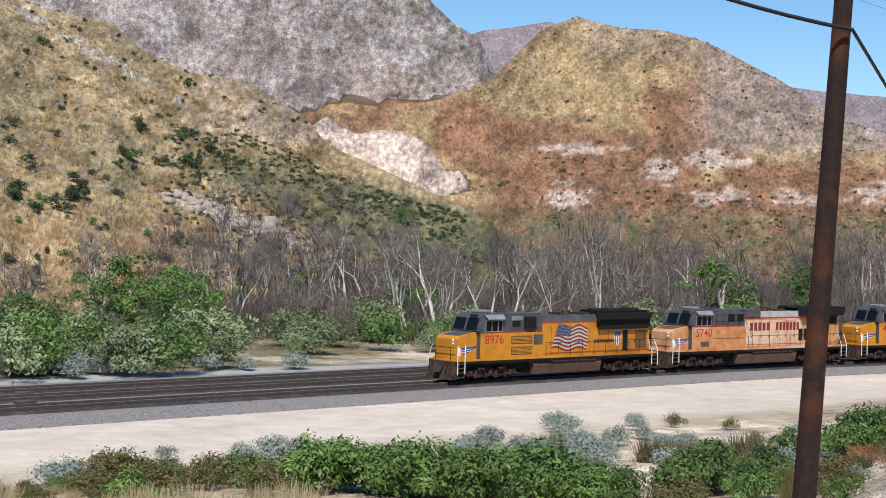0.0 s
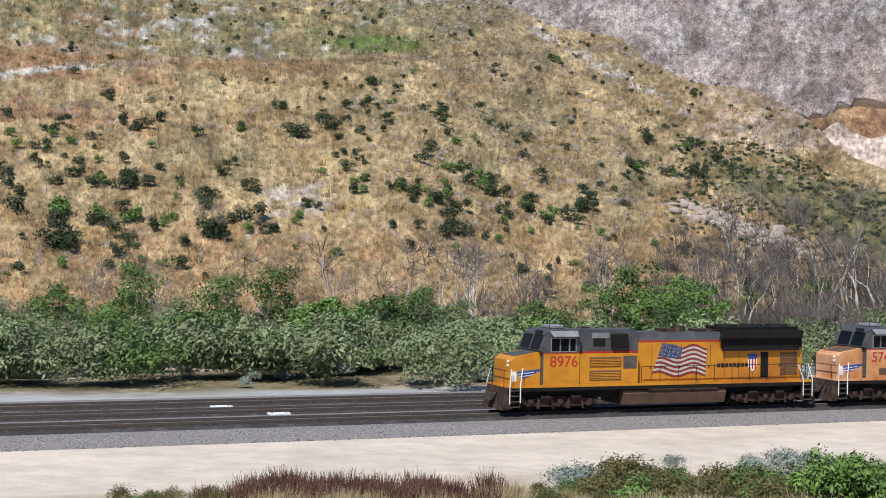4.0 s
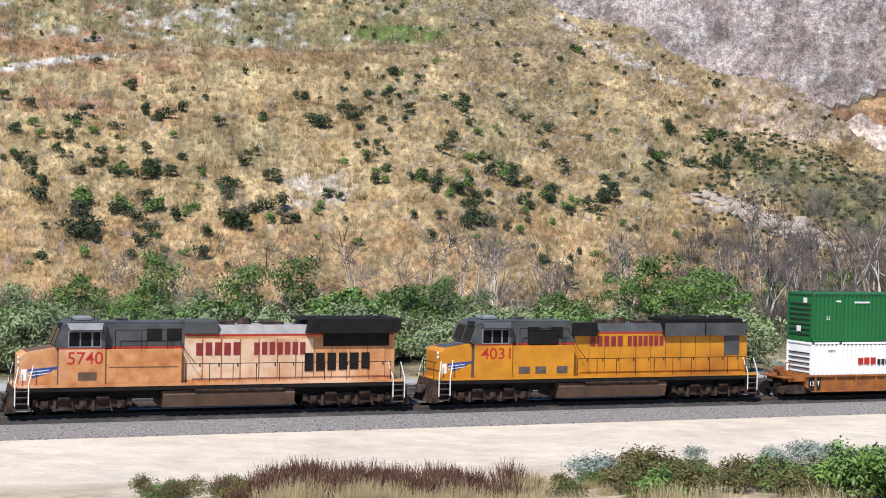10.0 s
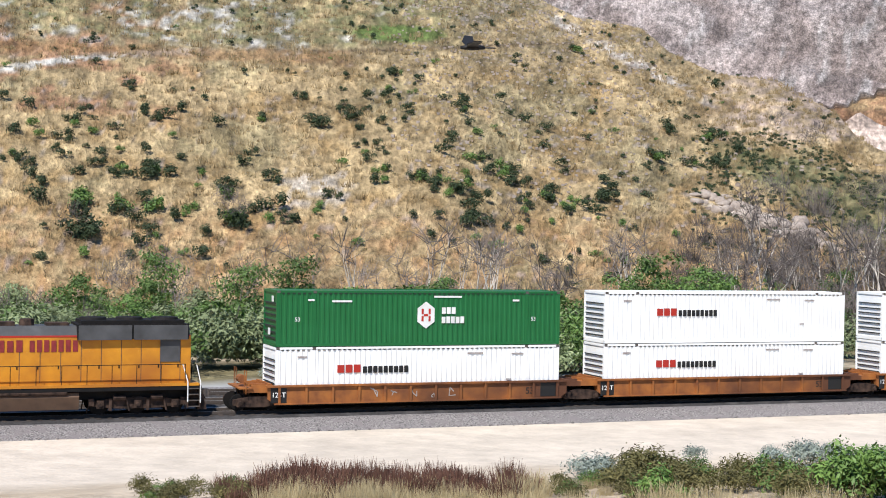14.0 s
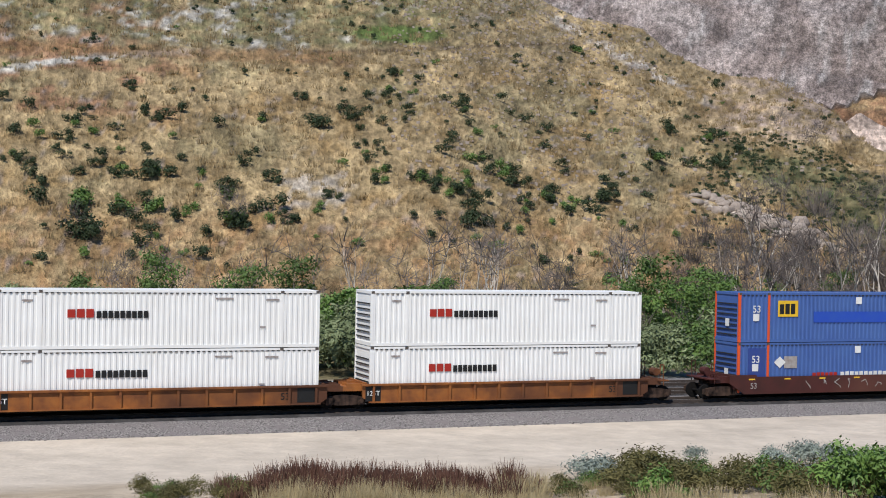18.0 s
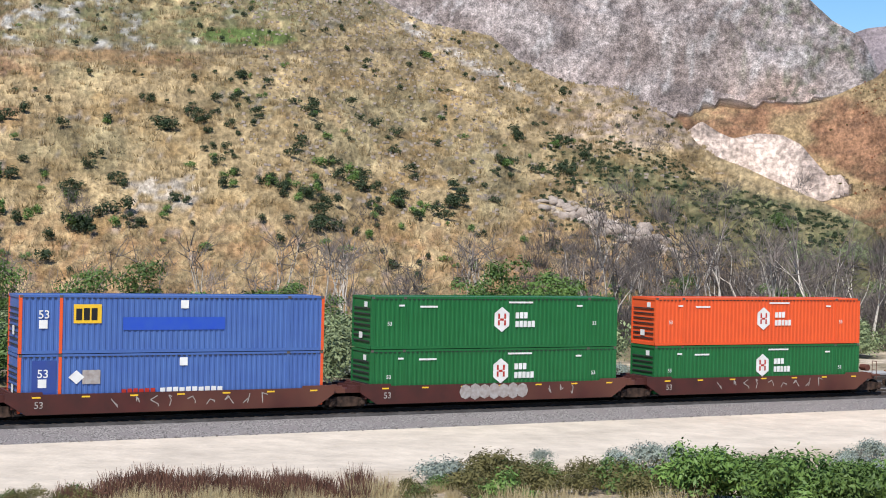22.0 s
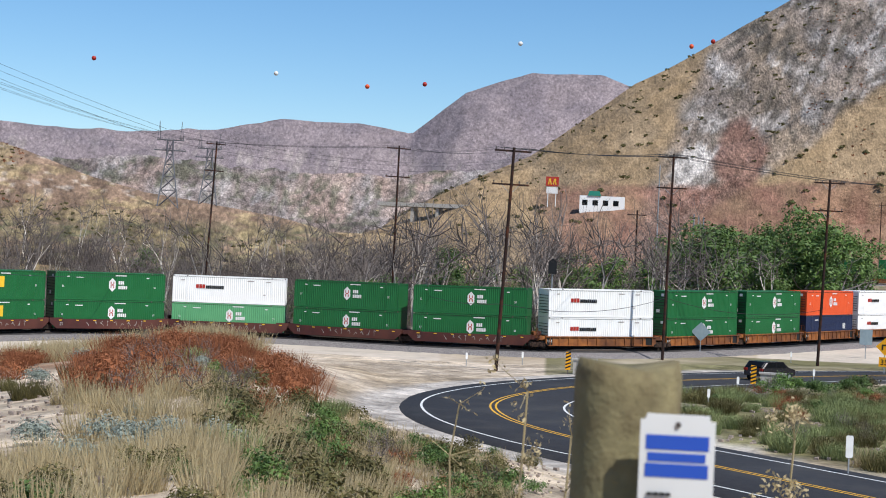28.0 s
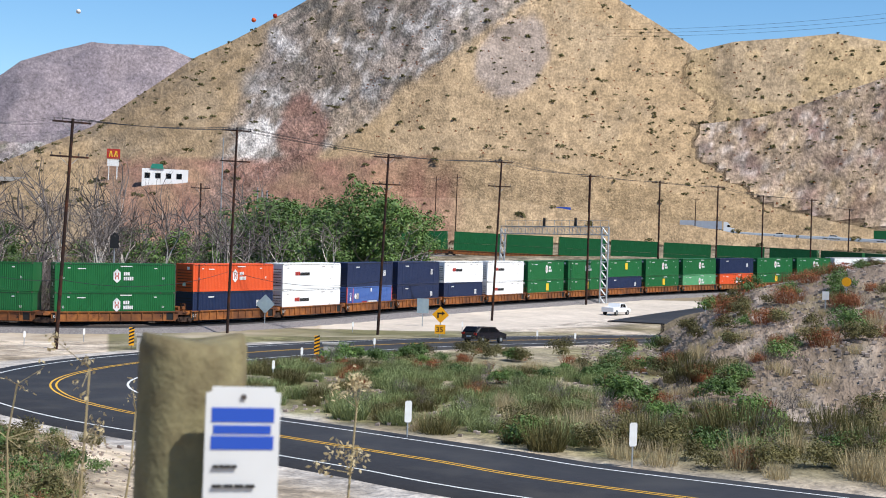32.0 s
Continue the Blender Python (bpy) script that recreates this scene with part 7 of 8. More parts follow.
# --- wooden line poles and their wires ---
def pole(base, top, arms, label, r=0.17, name="utility_pole"):
    ob = thing(name, label, "pole", "line poles", Matrix.Translation(base))
    d = top - base
    bm = bmesh.new()
    tube(bm, (0, 0, -0.8), d, r, r * 0.72, 14)
    part("shaft", bm, "pole_wood", ob)
    ends = []
    h = d.length
    for frac in arms:
        c = d * frac
        bm = bmesh.new()
        w = 1.55
        m = Matrix.Translation(c) @ Matrix.Rotation(ARM_TURN, 4, "Z")
        box(bm, -w, w, 0.12, 0.24, -0.07, 0.07, m)
        arm = part("crossarm", bm, "pole_wood", ob)
        bm = bmesh.new()
        for sx in (-1, 1):
            tube(bm, m @ Vector((sx * 0.75, 0.18, -0.06)), m @ Vector((0, 0.18, -0.75)), 0.02, n=5)
        part("brace", bm, "galvanised", arm)
        for x in (-1.42, -0.75, 0.75, 1.42):
            bm = bmesh.new()
            tube(bm, m @ Vector((x, 0.18, 0.06)), m @ Vector((x, 0.18, 0.2)), 0.03, 0.03, 6)
            tube(bm, m @ Vector((x, 0.18, 0.17)), m @ Vector((x, 0.18, 0.30)), 0.07, 0.05, 8)
            part("insulator", bm, "steel", arm)
            ends.append(base + m @ Vector((x, 0.18, 0.27)))
    return ob, ends


def wire(a, b, sag, r=0.012, name="overhead_wire", label="thin dark overhead wire sagging between poles"):
    cu = bmesh.new()
    n = 14
    pts = []
    for k in range(n + 1):
        u = k / n
        p = a.lerp(b, u)
        pts.append(p - Vector((0, 0, 4 * sag * u * (1 - u))))
    rings = []
    across = Vector((b.y - a.y, a.x - b.x, 0)).normalized()
    for p in pts:
        rings.append([cu.verts.new(p + across * (r * math.cos(1.2566 * k)) + Vector((0, 0, r * math.sin(1.2566 * k)))) for k in range(5)])
    for u, w in zip(rings, rings[1:]):
        for k in range(5):
            cu.faces.new((u[k], u[(k + 1) % 5], w[(k + 1) % 5], w[k]))
    cu.faces.new(rings[0][::-1])
    cu.faces.new(rings[-1])
    ob = part(name, cu, "cable")
    tagged(ob, label, "wire", "overhead wires")
    return ob


ARM_TURN = radians(-8)
POLES = [(43.14, -4.68, 43.69, 6.21), (52.85, -2.58, 53.10, 4.20), (60.02, -2.83, 60.04, 4.42), (64.13, -4.03, 64.45, 4.55), (70.44, -3.28, 70.53, 4.54), (76.16, -3.16, 76.33, 3.76),
         (80.52, -2.46, 80.68, 3.72), (84.10, -1.71, 84.09, 3.30), (86.78, -1.33, 86.73, 3.12), (88.93, -0.98, 88.91, 3.01), (90.62, -0.38, 90.59, 2.68), (92.39, -0.27, 92.37, 2.60), (93.74, 0.16, 93.74, 2.26)]
near_base = polar(33.75, 24.5)
near_base.z = ground_z(near_base.x, near_base.y)
near_top = polar(35.05, 24.5, EYE[2] + 24.5 * math.tan(radians(12.0)))
_, near_ends = pole(near_base, near_top, (0.985,), "dark weathered leaning wooden utility pole with rust-brown streaks", 0.20)
last_ends, last_top, last_base = near_ends, near_top, near_base
hook = polar(35.26, 24.3, EYE[2] + 24.3 * math.tan(radians(8.22)))
for k, (b0, e0, b1, e1) in enumerate(POLES):
    base, r = foot(b0, e0, 40 if k < 3 else 70, 420)
    base.z = ground_z(base.x, base.y)
    top = polar(b1, r, EYE[2] + r * math.tan(radians(e1)))
    if k == 4:
        ARM_TURN = radians(-60)
    elif k == 1:
        ARM_TURN = radians(-25)
    elif k == 2:
        ARM_TURN = radians(-45)
    _, ends = pole(base, top, (0.985, 0.835) if k < 7 else (0.98,), "tall brown wooden utility pole with crossarms beside the track", 0.16 if k < 7 else 0.2)
    for i, j in ((0, 0), (1, 1), (2, 2), (3, 3)):
        wire(last_ends[i], ends[j], 0.009 * (ends[j] - last_ends[i]).length, 0.012 if k < 4 else 0.02)
    if k == 0:
        low = base.lerp(top, 0.33)
        wire(hook, low, 2.2, 0.03, "communication_cable", "black sagging communication cable tied to wooden poles")
    elif k < 6:
        nxt = base.lerp(top, 0.3)
        wire(low, nxt, 1.0, 0.025, "communication_cable", "black sagging communication cable tied to wooden poles")
        low = nxt
    last_ends = ends
wire(polar(29.47, 24, EYE[2] + 24 * math.tan(radians(9.6))) + Vector((-6, -1, 1.6)), hook, 0.35, 0.035, "communication_cable", "black sagging communication cable tied to wooden poles")
for b0, e0, b1, e1, r in ((69.28, -0.4, 69.25, 2.36, 240), (84.06, 1.2, 84.05, 3.25, 525), (78.2, 1.5, 78.2, 3.0, 480), (79.0, 1.5, 79.0, 3.1, 480), (88.1, 1.3, 88.1, 2.5, 525)):
    base = polar(b0, r)
    base.z = ground_z(base.x, base.y)
    pole(base, polar(b1, r, EYE[2] + r * math.tan(radians(e1))), (0.96,), "distant wooden utility pole near the freeway", 0.18)


# --- steel transmission towers ---
def lattice_tower(p, h):
    ob = thing("transmission_tower", "grey steel lattice transmission tower on a brown ridge", "tower", "transmission towers", facing(p))
    bm = bmesh.new()
    w = lambda z: 3.4 * (1 - 0.72 * min(z / (0.62 * h), 1.0))
    lv = [h * f for f in (0, 0.2, 0.36, 0.5, 0.62, 0.78)]
    for a, b in zip(lv, lv[1:]):
        for sx, sy in ((-1, -1), (-1, 1), (1, 1), (1, -1)):
            tube(bm, (sx * w(a), sy * w(a), a), (sx * w(b), sy * w(b), b), 0.26, n=4)
        for sy in (-1, 1):
            tube(bm, (-w(a), sy * w(a), a), (w(b), sy * w(b), b), 0.15, n=4)
            tube(bm, (w(a), sy * w(a), a), (-w(b), sy * w(b), b), 0.08, n=4)
            tube(bm, (-w(b), sy * w(b), b), (w(b), sy * w(b), b), 0.08, n=4)
    part("body", bm, "tower_steel", ob)
    bm = bmesh.new()
    for z, L in ((0.66 * h, 5.2), (0.78 * h, 4.4)):
        for dz in (0, 0.9):
            tube(bm, (-L, 0, z + dz * 0.2), (L, 0, z + dz * 0.2), 0.1, n=4)
        for k in range(8):
            x = -L + 2 * L * k / 8
            tube(bm, (x, 0, z), (x + L / 8, 0, z + 0.9), 0.07, n=4)
            tube(bm, (x + L / 8, 0, z + 0.9), (x + L / 4, 0, z), 0.07, n=4)
    part("crossbeam", bm, "tower_steel", ob)
    for sx in (-1, 1):
        bm = bmesh.new()
        tube(bm, (sx * 3.2, 0, 0.78 * h), (sx * 3.6, 0, h), 0.14, 0.04, 4)
        tube(bm, (sx * 4.2, 0, 0.78 * h), (sx * 3.6, 0, h), 0.1, 0.04, 4)
        part("peak", bm, "tower_steel", ob)
    return ob


for b, r, top in ((51.36, 500, 4.85), (52.85, 560, 4.5), (26.4, 700, 7.0)):
    p = polar(b, r)
    p.z = ground_z(p.x, p.y)
    lattice_tower(p, EYE[2] + r * math.tan(radians(top)) - p.z)
for dz, b2 in ((0, 20), (2.5, 21), (4, 23)):
    wire(polar(b2, 420, EYE[2] + 420 * math.tan(radians(15))), polar(51.2, 500, EYE[2] + 500 * math.tan(radians(4.1)) + dz), 6, 0.05)
    wire(polar(51.3, 500, EYE[2] + 500 * math.tan(radians(4.1)) + dz), polar(66, 900, EYE[2] + 900 * math.tan(radians(4.2)) + dz), 9, 0.05)

# marker balls on the lines over the canyon
ball = None
for k, (b, e) in enumerate(((48.4, 7.0), (55.2, 6.9), (58.7, 6.6), (60.9, 6.8), (64.5, 8.5), (71.0, 8.6), (71.8, 8.8))):
    bm = bmesh.new()
    bmesh.ops.create_uvsphere(bm, u_segments=14, v_segments=8, radius=0.75)
    o = part("marker_ball", bm, ("red_paint", "white_paint", "orange_box")[k % 3], None, "", True)
    o.location = polar(b, 480, EYE[2] + 480 * math.tan(radians(e)))
    tagged(o, ("red", "white", "orange")[k % 3] + " aerial marker ball hung on a power line", "marker ball", "aerial marker balls")


# pale boulders that crop out low on the hillside
for k in range(46):
    b = rng.uniform(9.6, 14.8)
    p, _ = foot(b, 0.62 - 0.34 * (b - 12.4) + rng.normal(0, 0.16), 170, 420)
    bm = bmesh.new()
    bmesh.ops.create_icosphere(bm, subdivisions=2, radius=1.0)
    q = rng.uniform(0, 6, 3)
    for v in bm.verts:
        v.co *= 1 + 0.22 * math.sin(3 * v.co.x + q[0]) * math.sin(3 * v.co.y + q[1]) + 0.1 * math.sin(5 * v.co.z + q[2])
    o = part("boulder", bm, "pale_rock", None, "", True)
    o.location, o.rotation_euler = p, (0, 0, q[0])
    o.scale = (rng.uniform(0.7, 1.9), rng.uniform(0.7, 1.5), rng.uniform(0.5, 1.1))
    tagged(o, "pale weathered boulder half sunk in the hillside", "boulder", "hillside boulders")


# lines that cross the sky over the ridge, and a relay cabinet by the track
for k in range(3):
    wire(polar(84.5, 640, EYE[2] + 640 * math.tan(radians(8.75 - 0.12 * k))), polar(104, 600, EYE[2] + 600 * math.tan(radians(10.6 - 0.2 * k))), 5, 0.05)
p, _ = foot(57.4, -2.2, 90, 300)
rc = thing("relay_cabinet", "small silver-grey steel relay cabinet beside the railway", "cabinet", "", facing(p))
bm = bmesh.new()
box(bm, -0.75, 0.75, -0.45, 0.45, -0.1, 1.75)
part("body", bm, "galvanised", rc)
bm = bmesh.new()
prism(bm, [(-0.85, 1.75), (0.85, 1.75), (0.75, 1.92), (-0.75, 1.92)], -0.55, 0.55)
part("roof", bm, "galvanised", rc)
for sx in (-1, 1):
    bm = bmesh.new()
    box(bm, *sorted((sx * 0.03, sx * 0.68)), -0.475, -0.455, 0.1, 1.65)
    dr = part("door", bm, "galvanised", rc)
    bm = bmesh.new()
    box(bm, *sorted((sx * 0.08, sx * 0.14)), -0.51, -0.478, 0.8, 1.0)
    part("handle", bm, "black_paint", dr)


# --- near posts ---
p = polar(69.2, 3.25)
p.z = ground_z(p.x, p.y)
top_z = EYE[2] + 3.25 * math.tan(radians(-3.5))
post = thing("wooden_post", "thick weathered greenish wooden post with split top", "post", "", facing(p))
bm = bmesh.new()
n = 28
rings = []
for z, rr in ((-0.4, 0.118), (0.4, 0.118), (top_z - p.z - 0.03, 0.115), (top_z - p.z, 0.108)):
    rings.append([bm.verts.new((rr * (1 + 0.02 * math.sin(5 * a) + 0.012 * math.sin(11 * a)) * math.cos(a), rr * (1 + 0.02 * math.sin(5 * a)) * math.sin(a), z + (0.012 * math.sin(2 * a + 1) if z > 1 else 0))) for a in (2 * math.pi * k / n for k in range(n))])
for a, b in zip(rings, rings[1:]):
    for k in range(n):
        bm.faces.new((a[k], a[(k + 1) % n], b[(k + 1) % n], b[k]))
bm.faces.new(rings[-1])
part("shaft", bm, "treated_post", post, "", True)
bm = bmesh.new()
for a, h0, h1 in ((-2.0, 0.4, 1.1), (-1.2, 0.2, 1.35), (-1.7, 0.7, 1.4)):
    tube(bm, (0.117 * math.cos(a), 0.117 * math.sin(a), h0), (0.114 * math.cos(a + 0.03), 0.114 * math.sin(a + 0.03), h1), 0.003, 0.002, 4)
part("crack", bm, "black_paint", post)
q = polar(71.15, 3.085)
sign_top = EYE[2] + 3.085 * math.tan(radians(-5.3))
q.z = sign_top
board = thing("notice_board", "white enamel notice plate with blue heading fixed to a wooden post", "sign", "", facing(q) @ Matrix.Rotation(radians(6), 4, "Z"))
bm = bmesh.new()
box(bm, -0.076, 0.076, -0.004, 0.004, -0.62, 0.0)
bmesh.ops.bevel(bm, geom=[e for e in bm.edges if abs(e.verts[0].co.y - e.verts[1].co.y) > 0.005], offset=0.012, segments=3, affect="EDGES")
part("plate", bm, "white_paint", board)
for z0, z1 in ((-0.072, -0.042), (-0.128, -0.100)):
    bm = bmesh.new()
    box(bm, -0.064, 0.064, -0.0052, -0.0041, z0, z1)
    part("heading_band", bm, "bright_blue", board, "blue heading band")
bm = bmesh.new()
box(bm, -0.06, 0.058, -0.0052, -0.0041, -0.096, -0.078)
part("heading_bar", bm, "bright_blue", board)
for k in range(11):
    plain_word(4, 0.006, 0.05 + 0.04 * (k % 3), "black_paint", board, -0.058, -0.0041, -0.165 - 0.04 * k, 0.15, "text_bar")
bm = bmesh.new()
tube(bm, (0, -0.004, -0.02), (0, -0.008, -0.02), 0.006, n=8)
part("screw", bm, "steel", board)
bm = bmesh.new()
box(bm, -0.05, 0.012, 0.005, 0.10, -0.45, -0.40)
part("bracket", bm, "galvanised", board)

p = polar(38.33, 4.25)
p.z = ground_z(p.x, p.y)
boll = thing("bollard", "cream-yellow painted steel pipe bollard with a flat cap", "bollard", "", facing(p))
hb = EYE[2] + 4.25 * math.tan(radians(-6.75)) - p.z
bm = bmesh.new()
tube(bm, (0, 0, -0.3), (0, 0, hb - 0.012), 0.103, n=40)
part("pipe", bm, "cream_paint", boll, "", True)
bm = bmesh.new()
tube(bm, (0, 0, hb - 0.016), (0, 0, hb), 0.106, 0.104, 40)
part("cap", bm, "cream_paint", boll)
bm = bmesh.new()
tube(bm, (0.055, -0.1, hb - 0.2), (0.057, -0.108, hb - 0.2), 0.006, n=8)
part("screw", bm, "black_paint", boll)


# --- road furniture ---
def painted(line, side, width, mat, name, label, lo=0, hi=None, dash=None):
    p = line[lo:hi]
    co, nu, nv = ribbon(p, [(side - width / 2, 0.036), (side + width / 2, 0.036)], 0.0, 1)
    tagged(new(name, grid_mesh(name, co, nu, nv, mat)), label, "road marking", "road markings", "structure")


for sd, w, mt in ((4.1, 0.14, "white_line"), (-4.1, 0.14, "white_line"), (0.16, 0.12, "yellow_line"), (-0.16, 0.12, "yellow_line")):
    painted(ROAD, sd, w, mt, "edge_line" if mt == "white_line" else "centre_line", "white painted edge line on the road" if mt == "white_line" else "yellow painted double centre line on the road")


def delineator(b, e, h, plate=(0.12, 0.5)):
    p, r = foot(b, e, 45, 300)
    ob = thing("road_marker", "white plastic roadside marker plate on a thin steel post", "road marker", "roadside markers", facing(p) @ Matrix.Rotation(radians(28), 4, "Z"))
    w, ph = plate
    bm = bmesh.new()
    box(bm, -0.03, 0.03, -0.02, 0.02, -0.2, h - ph * 0.5)
    part("post", bm, "galvanised", ob)
    bm = bmesh.new()
    box(bm, -w, w, -0.03, -0.021, h - ph, h)
    bmesh.ops.bevel(bm, geom=[ed for ed in bm.edges if abs(ed.verts[0].co.y - ed.verts[1].co.y) > 0.005], offset=0.04, segments=2, affect="EDGES")
    part("plate", bm, "white_paint", ob)
    return ob


delineator(77.44, -7.14, 1.75, (0.17, 0.95))
delineator(86.06, -7.78, 1.8, (0.17, 0.95))
for b, e in ((72.23, -4.95), (73.29, -4.34), (76.05, -3.82), (82.28, -3.21), (83.73, -3.26), (65.14, -3.74), (63.0, -3.9), (79.4, -2.95), (75.2, -3.1), (88.6, -1.9)):
    delineator(b, e, 1.15, (0.1, 0.55))


def road_sign(b, e, h, shape, size, mat, label, back=False):
    p, r = foot(b, e, 60, 320)
    ob = thing("road_sign", label, "road sign", "road signs", facing(p))
    bm = bmesh.new()
    box(bm, -0.05, 0.05, 0.0, 0.08, -0.3, h)
    part("post", bm, "galvanised", ob)
    bm = bmesh.new()
    s = size / 2
    pts = {"diamond": [(0, h + s), (s, h), (0, h - s), (-s, h)], "square": [(-s * 0.8, h - s), (s * 0.8, h - s), (s * 0.8, h + s), (-s * 0.8, h + s)],
           "round": [(s * math.cos(k * 0.5236), h + s * math.sin(k * 0.5236)) for k in range(12)]}[shape]
    prism(bm, pts, -0.03, -0.005)
    part("panel", bm, mat, ob)
    return ob, h


road_sign(71.84, -3.03, 2.6, "diamond", 2.1, "sign_back", "grey-blue unpainted back of a diamond road sign on a post")
road_sign(77.86, -2.78, 2.4, "square", 1.7, "sign_back", "grey-blue unpainted back of a square road sign on a post")
ws, h = road_sign(78.55, -3.34, 2.55, "diamond", 1.6, "sign_yellow", "yellow diamond turn warning sign with a speed plate")
bm = bmesh.new()
box(bm, -0.3, -0.16, -0.04, -0.031, 2.25, 2.75)
box(bm, -0.3, 0.15, -0.04, -0.031, 2.62, 2.76)
prism(bm, [(0.12, 2.9), (0.42, 2.69), (0.12, 2.48)], -0.04, -0.031)
part("arrow", bm, "black_paint", ws)
bm = bmesh.new()
box(bm, -0.5, 0.5, -0.03, -0.005, 0.75, 1.6)
part("speed_plate", bm, "sign_yellow", ws)
letters("35", 0.5, "black_paint", ws, -0.38, -0.036, 0.92)
road_sign(93.72, -1.10, 1.3, "round", 0.7, "sign_yellow", "round yellow sign on the bank beside the road")
road_sign(92.99, -1.61, 1.2, "square", 0.6, "white_paint", "small white sign on the bank beside the road")


def hazard(b, e, wall):
    p, r = foot(b, e, 60, 200)
    ob = thing("hazard_board", "black and orange striped hazard board beside a concrete headwall", "road sign", "hazard boards", facing(p))
    bm = bmesh.new()
    box(bm, -0.2, 0.2, -0.02, 0.02, 0.35, 1.75)
    part("panel", bm, "sign_yellow", ob)
    for k in range(5):
        bm = bmesh.new()
        z = 0.42 + 0.27 * k
        prism(bm, [(-0.2, z), (0.2, z + 0.16), (0.2, z + 0.29), (-0.2, z + 0.13)], -0.026, -0.021)
        part("stripe", bm, "black_paint", ob)
    bm = bmesh.new()
    box(bm, -0.04, 0.04, 0.0, 0.06, -0.3, 1.6)
    part("post", bm, "steel", ob)
    c = thing("headwall", "low weathered concrete culvert headwall at the roadside", "wall", "culvert headwalls", facing(p) @ Matrix.Translation((wall, 0.4, 0)))
    bm = bmesh.new()
    box(bm, -0.9, 0.9, -0.25, 0.25, -0.4, 1.1)
    part("wall", bm, "concrete", c)
    bm = bmesh.new()
    box(bm, -1.0, 1.0, -0.33, 0.33, 1.1, 1.24)
    part("coping", bm, "concrete", c)


hazard(66.89, -4.01, 1.3)
hazard(73.86, -4.15, 1.4)


# --- vehicles ---
def vehicle(name, label, profile, glass, width, wheels, r, mat, m=None):
    """A car or pickup: nose towards -x, wheels on the ground at z 0."""
    ob = thing(name, label, "car", "", m)
    w = width / 2
    bm = bmesh.new()
    prism(bm, profile, -w, w)
    bmesh.ops.bevel(bm, geom=[e for e in bm.edges if abs(e.verts[0].co.y - e.verts[1].co.y) < 0.01], offset=0.07, segments=2, affect="EDGES")
    part("body", bm, mat, ob)
    for k, pts in enumerate(glass):
        for sy in (-1, 1):
            bm = bmesh.new()
            prism(bm, pts, *sorted((sy * (w - 0.02), sy * (w + 0.006))))
            part("side_window", bm, "glass", ob)
    for x in wheels:
        for sy in (-1, 1):
            bm = bmesh.new()
            tube(bm, (x, sy * (w - 0.2), r), (x, sy * (w + 0.02), r), r, r, 16)
            wh = part("wheel", bm, "tyre", ob)
            bm = bmesh.new()
            tube(bm, (x, sy * (w - 0.1), r), (x, sy * (w + 0.035), r), r * 0.55, r * 0.5, 12)
            part("rim", bm, "galvanised", wh)
    return ob


SUV = [(-2.2, 0.4), (-2.25, 0.85), (-1.2, 1.0), (-0.6, 1.5), (1.6, 1.52), (2.1, 1.05), (2.2, 0.4)]
suv = vehicle("passenger_car", "black passenger car driving away on the road", SUV, [[(-0.95, 1.02), (-0.5, 1.42), (0.4, 1.45), (0.4, 1.02)], [(0.48, 1.02), (0.48, 1.45), (1.5, 1.45), (1.85, 1.05)]], 1.85, (-1.35, 1.35), 0.34, "car_dark")
bm = bmesh.new()
prism(bm, [(1.68, 1.45), (2.08, 1.1), (2.11, 1.12), (1.72, 1.48)], -0.7, 0.7)
part("rear_window", bm, "glass", suv)
for sy in (-1, 1):
    bm = bmesh.new()
    box(bm, 2.12, 2.2, *sorted((sy * 0.6, sy * 0.9)), 0.8, 1.0)
    part("tail_lamp", bm, "red_paint", suv)
bm = bmesh.new()
box(bm, 2.19, 2.215, -0.26, 0.26, 0.6, 0.74)
part("number_plate", bm, "white_paint", suv)

PICK = [(-2.7, 0.45), (-2.75, 0.95), (-1.5, 1.08), (-0.95, 1.72), (0.55, 1.75), (0.8, 1.15), (2.75, 1.15), (2.75, 0.5)]
pk, _ = foot(85.25, -2.06, 100, 320)
pickup = vehicle("pickup_truck", "white pickup truck parked on the sandy turnout", PICK, [[(-1.2, 1.15), (-0.85, 1.62), (-0.2, 1.65), (-0.2, 1.15)], [(-0.1, 1.15), (-0.1, 1.65), (0.45, 1.65), (0.6, 1.15)]], 1.95, (-1.75, 1.7), 0.4, "car_white", Matrix.Translation(pk) @ Matrix.Rotation(radians(158), 4, "Z"))
bm = bmesh.new()
box(bm, -2.78, -2.72, -0.7, 0.7, 0.65, 0.85)
part("grille", bm, "black_paint", pickup)
for sy in (-1, 1):
    bm = bmesh.new()
    box(bm, -2.78, -2.7, *sorted((sy * 0.72, sy * 0.94)), 0.68, 0.88)
    part("headlamp", bm, "lamp_glass", pickup)


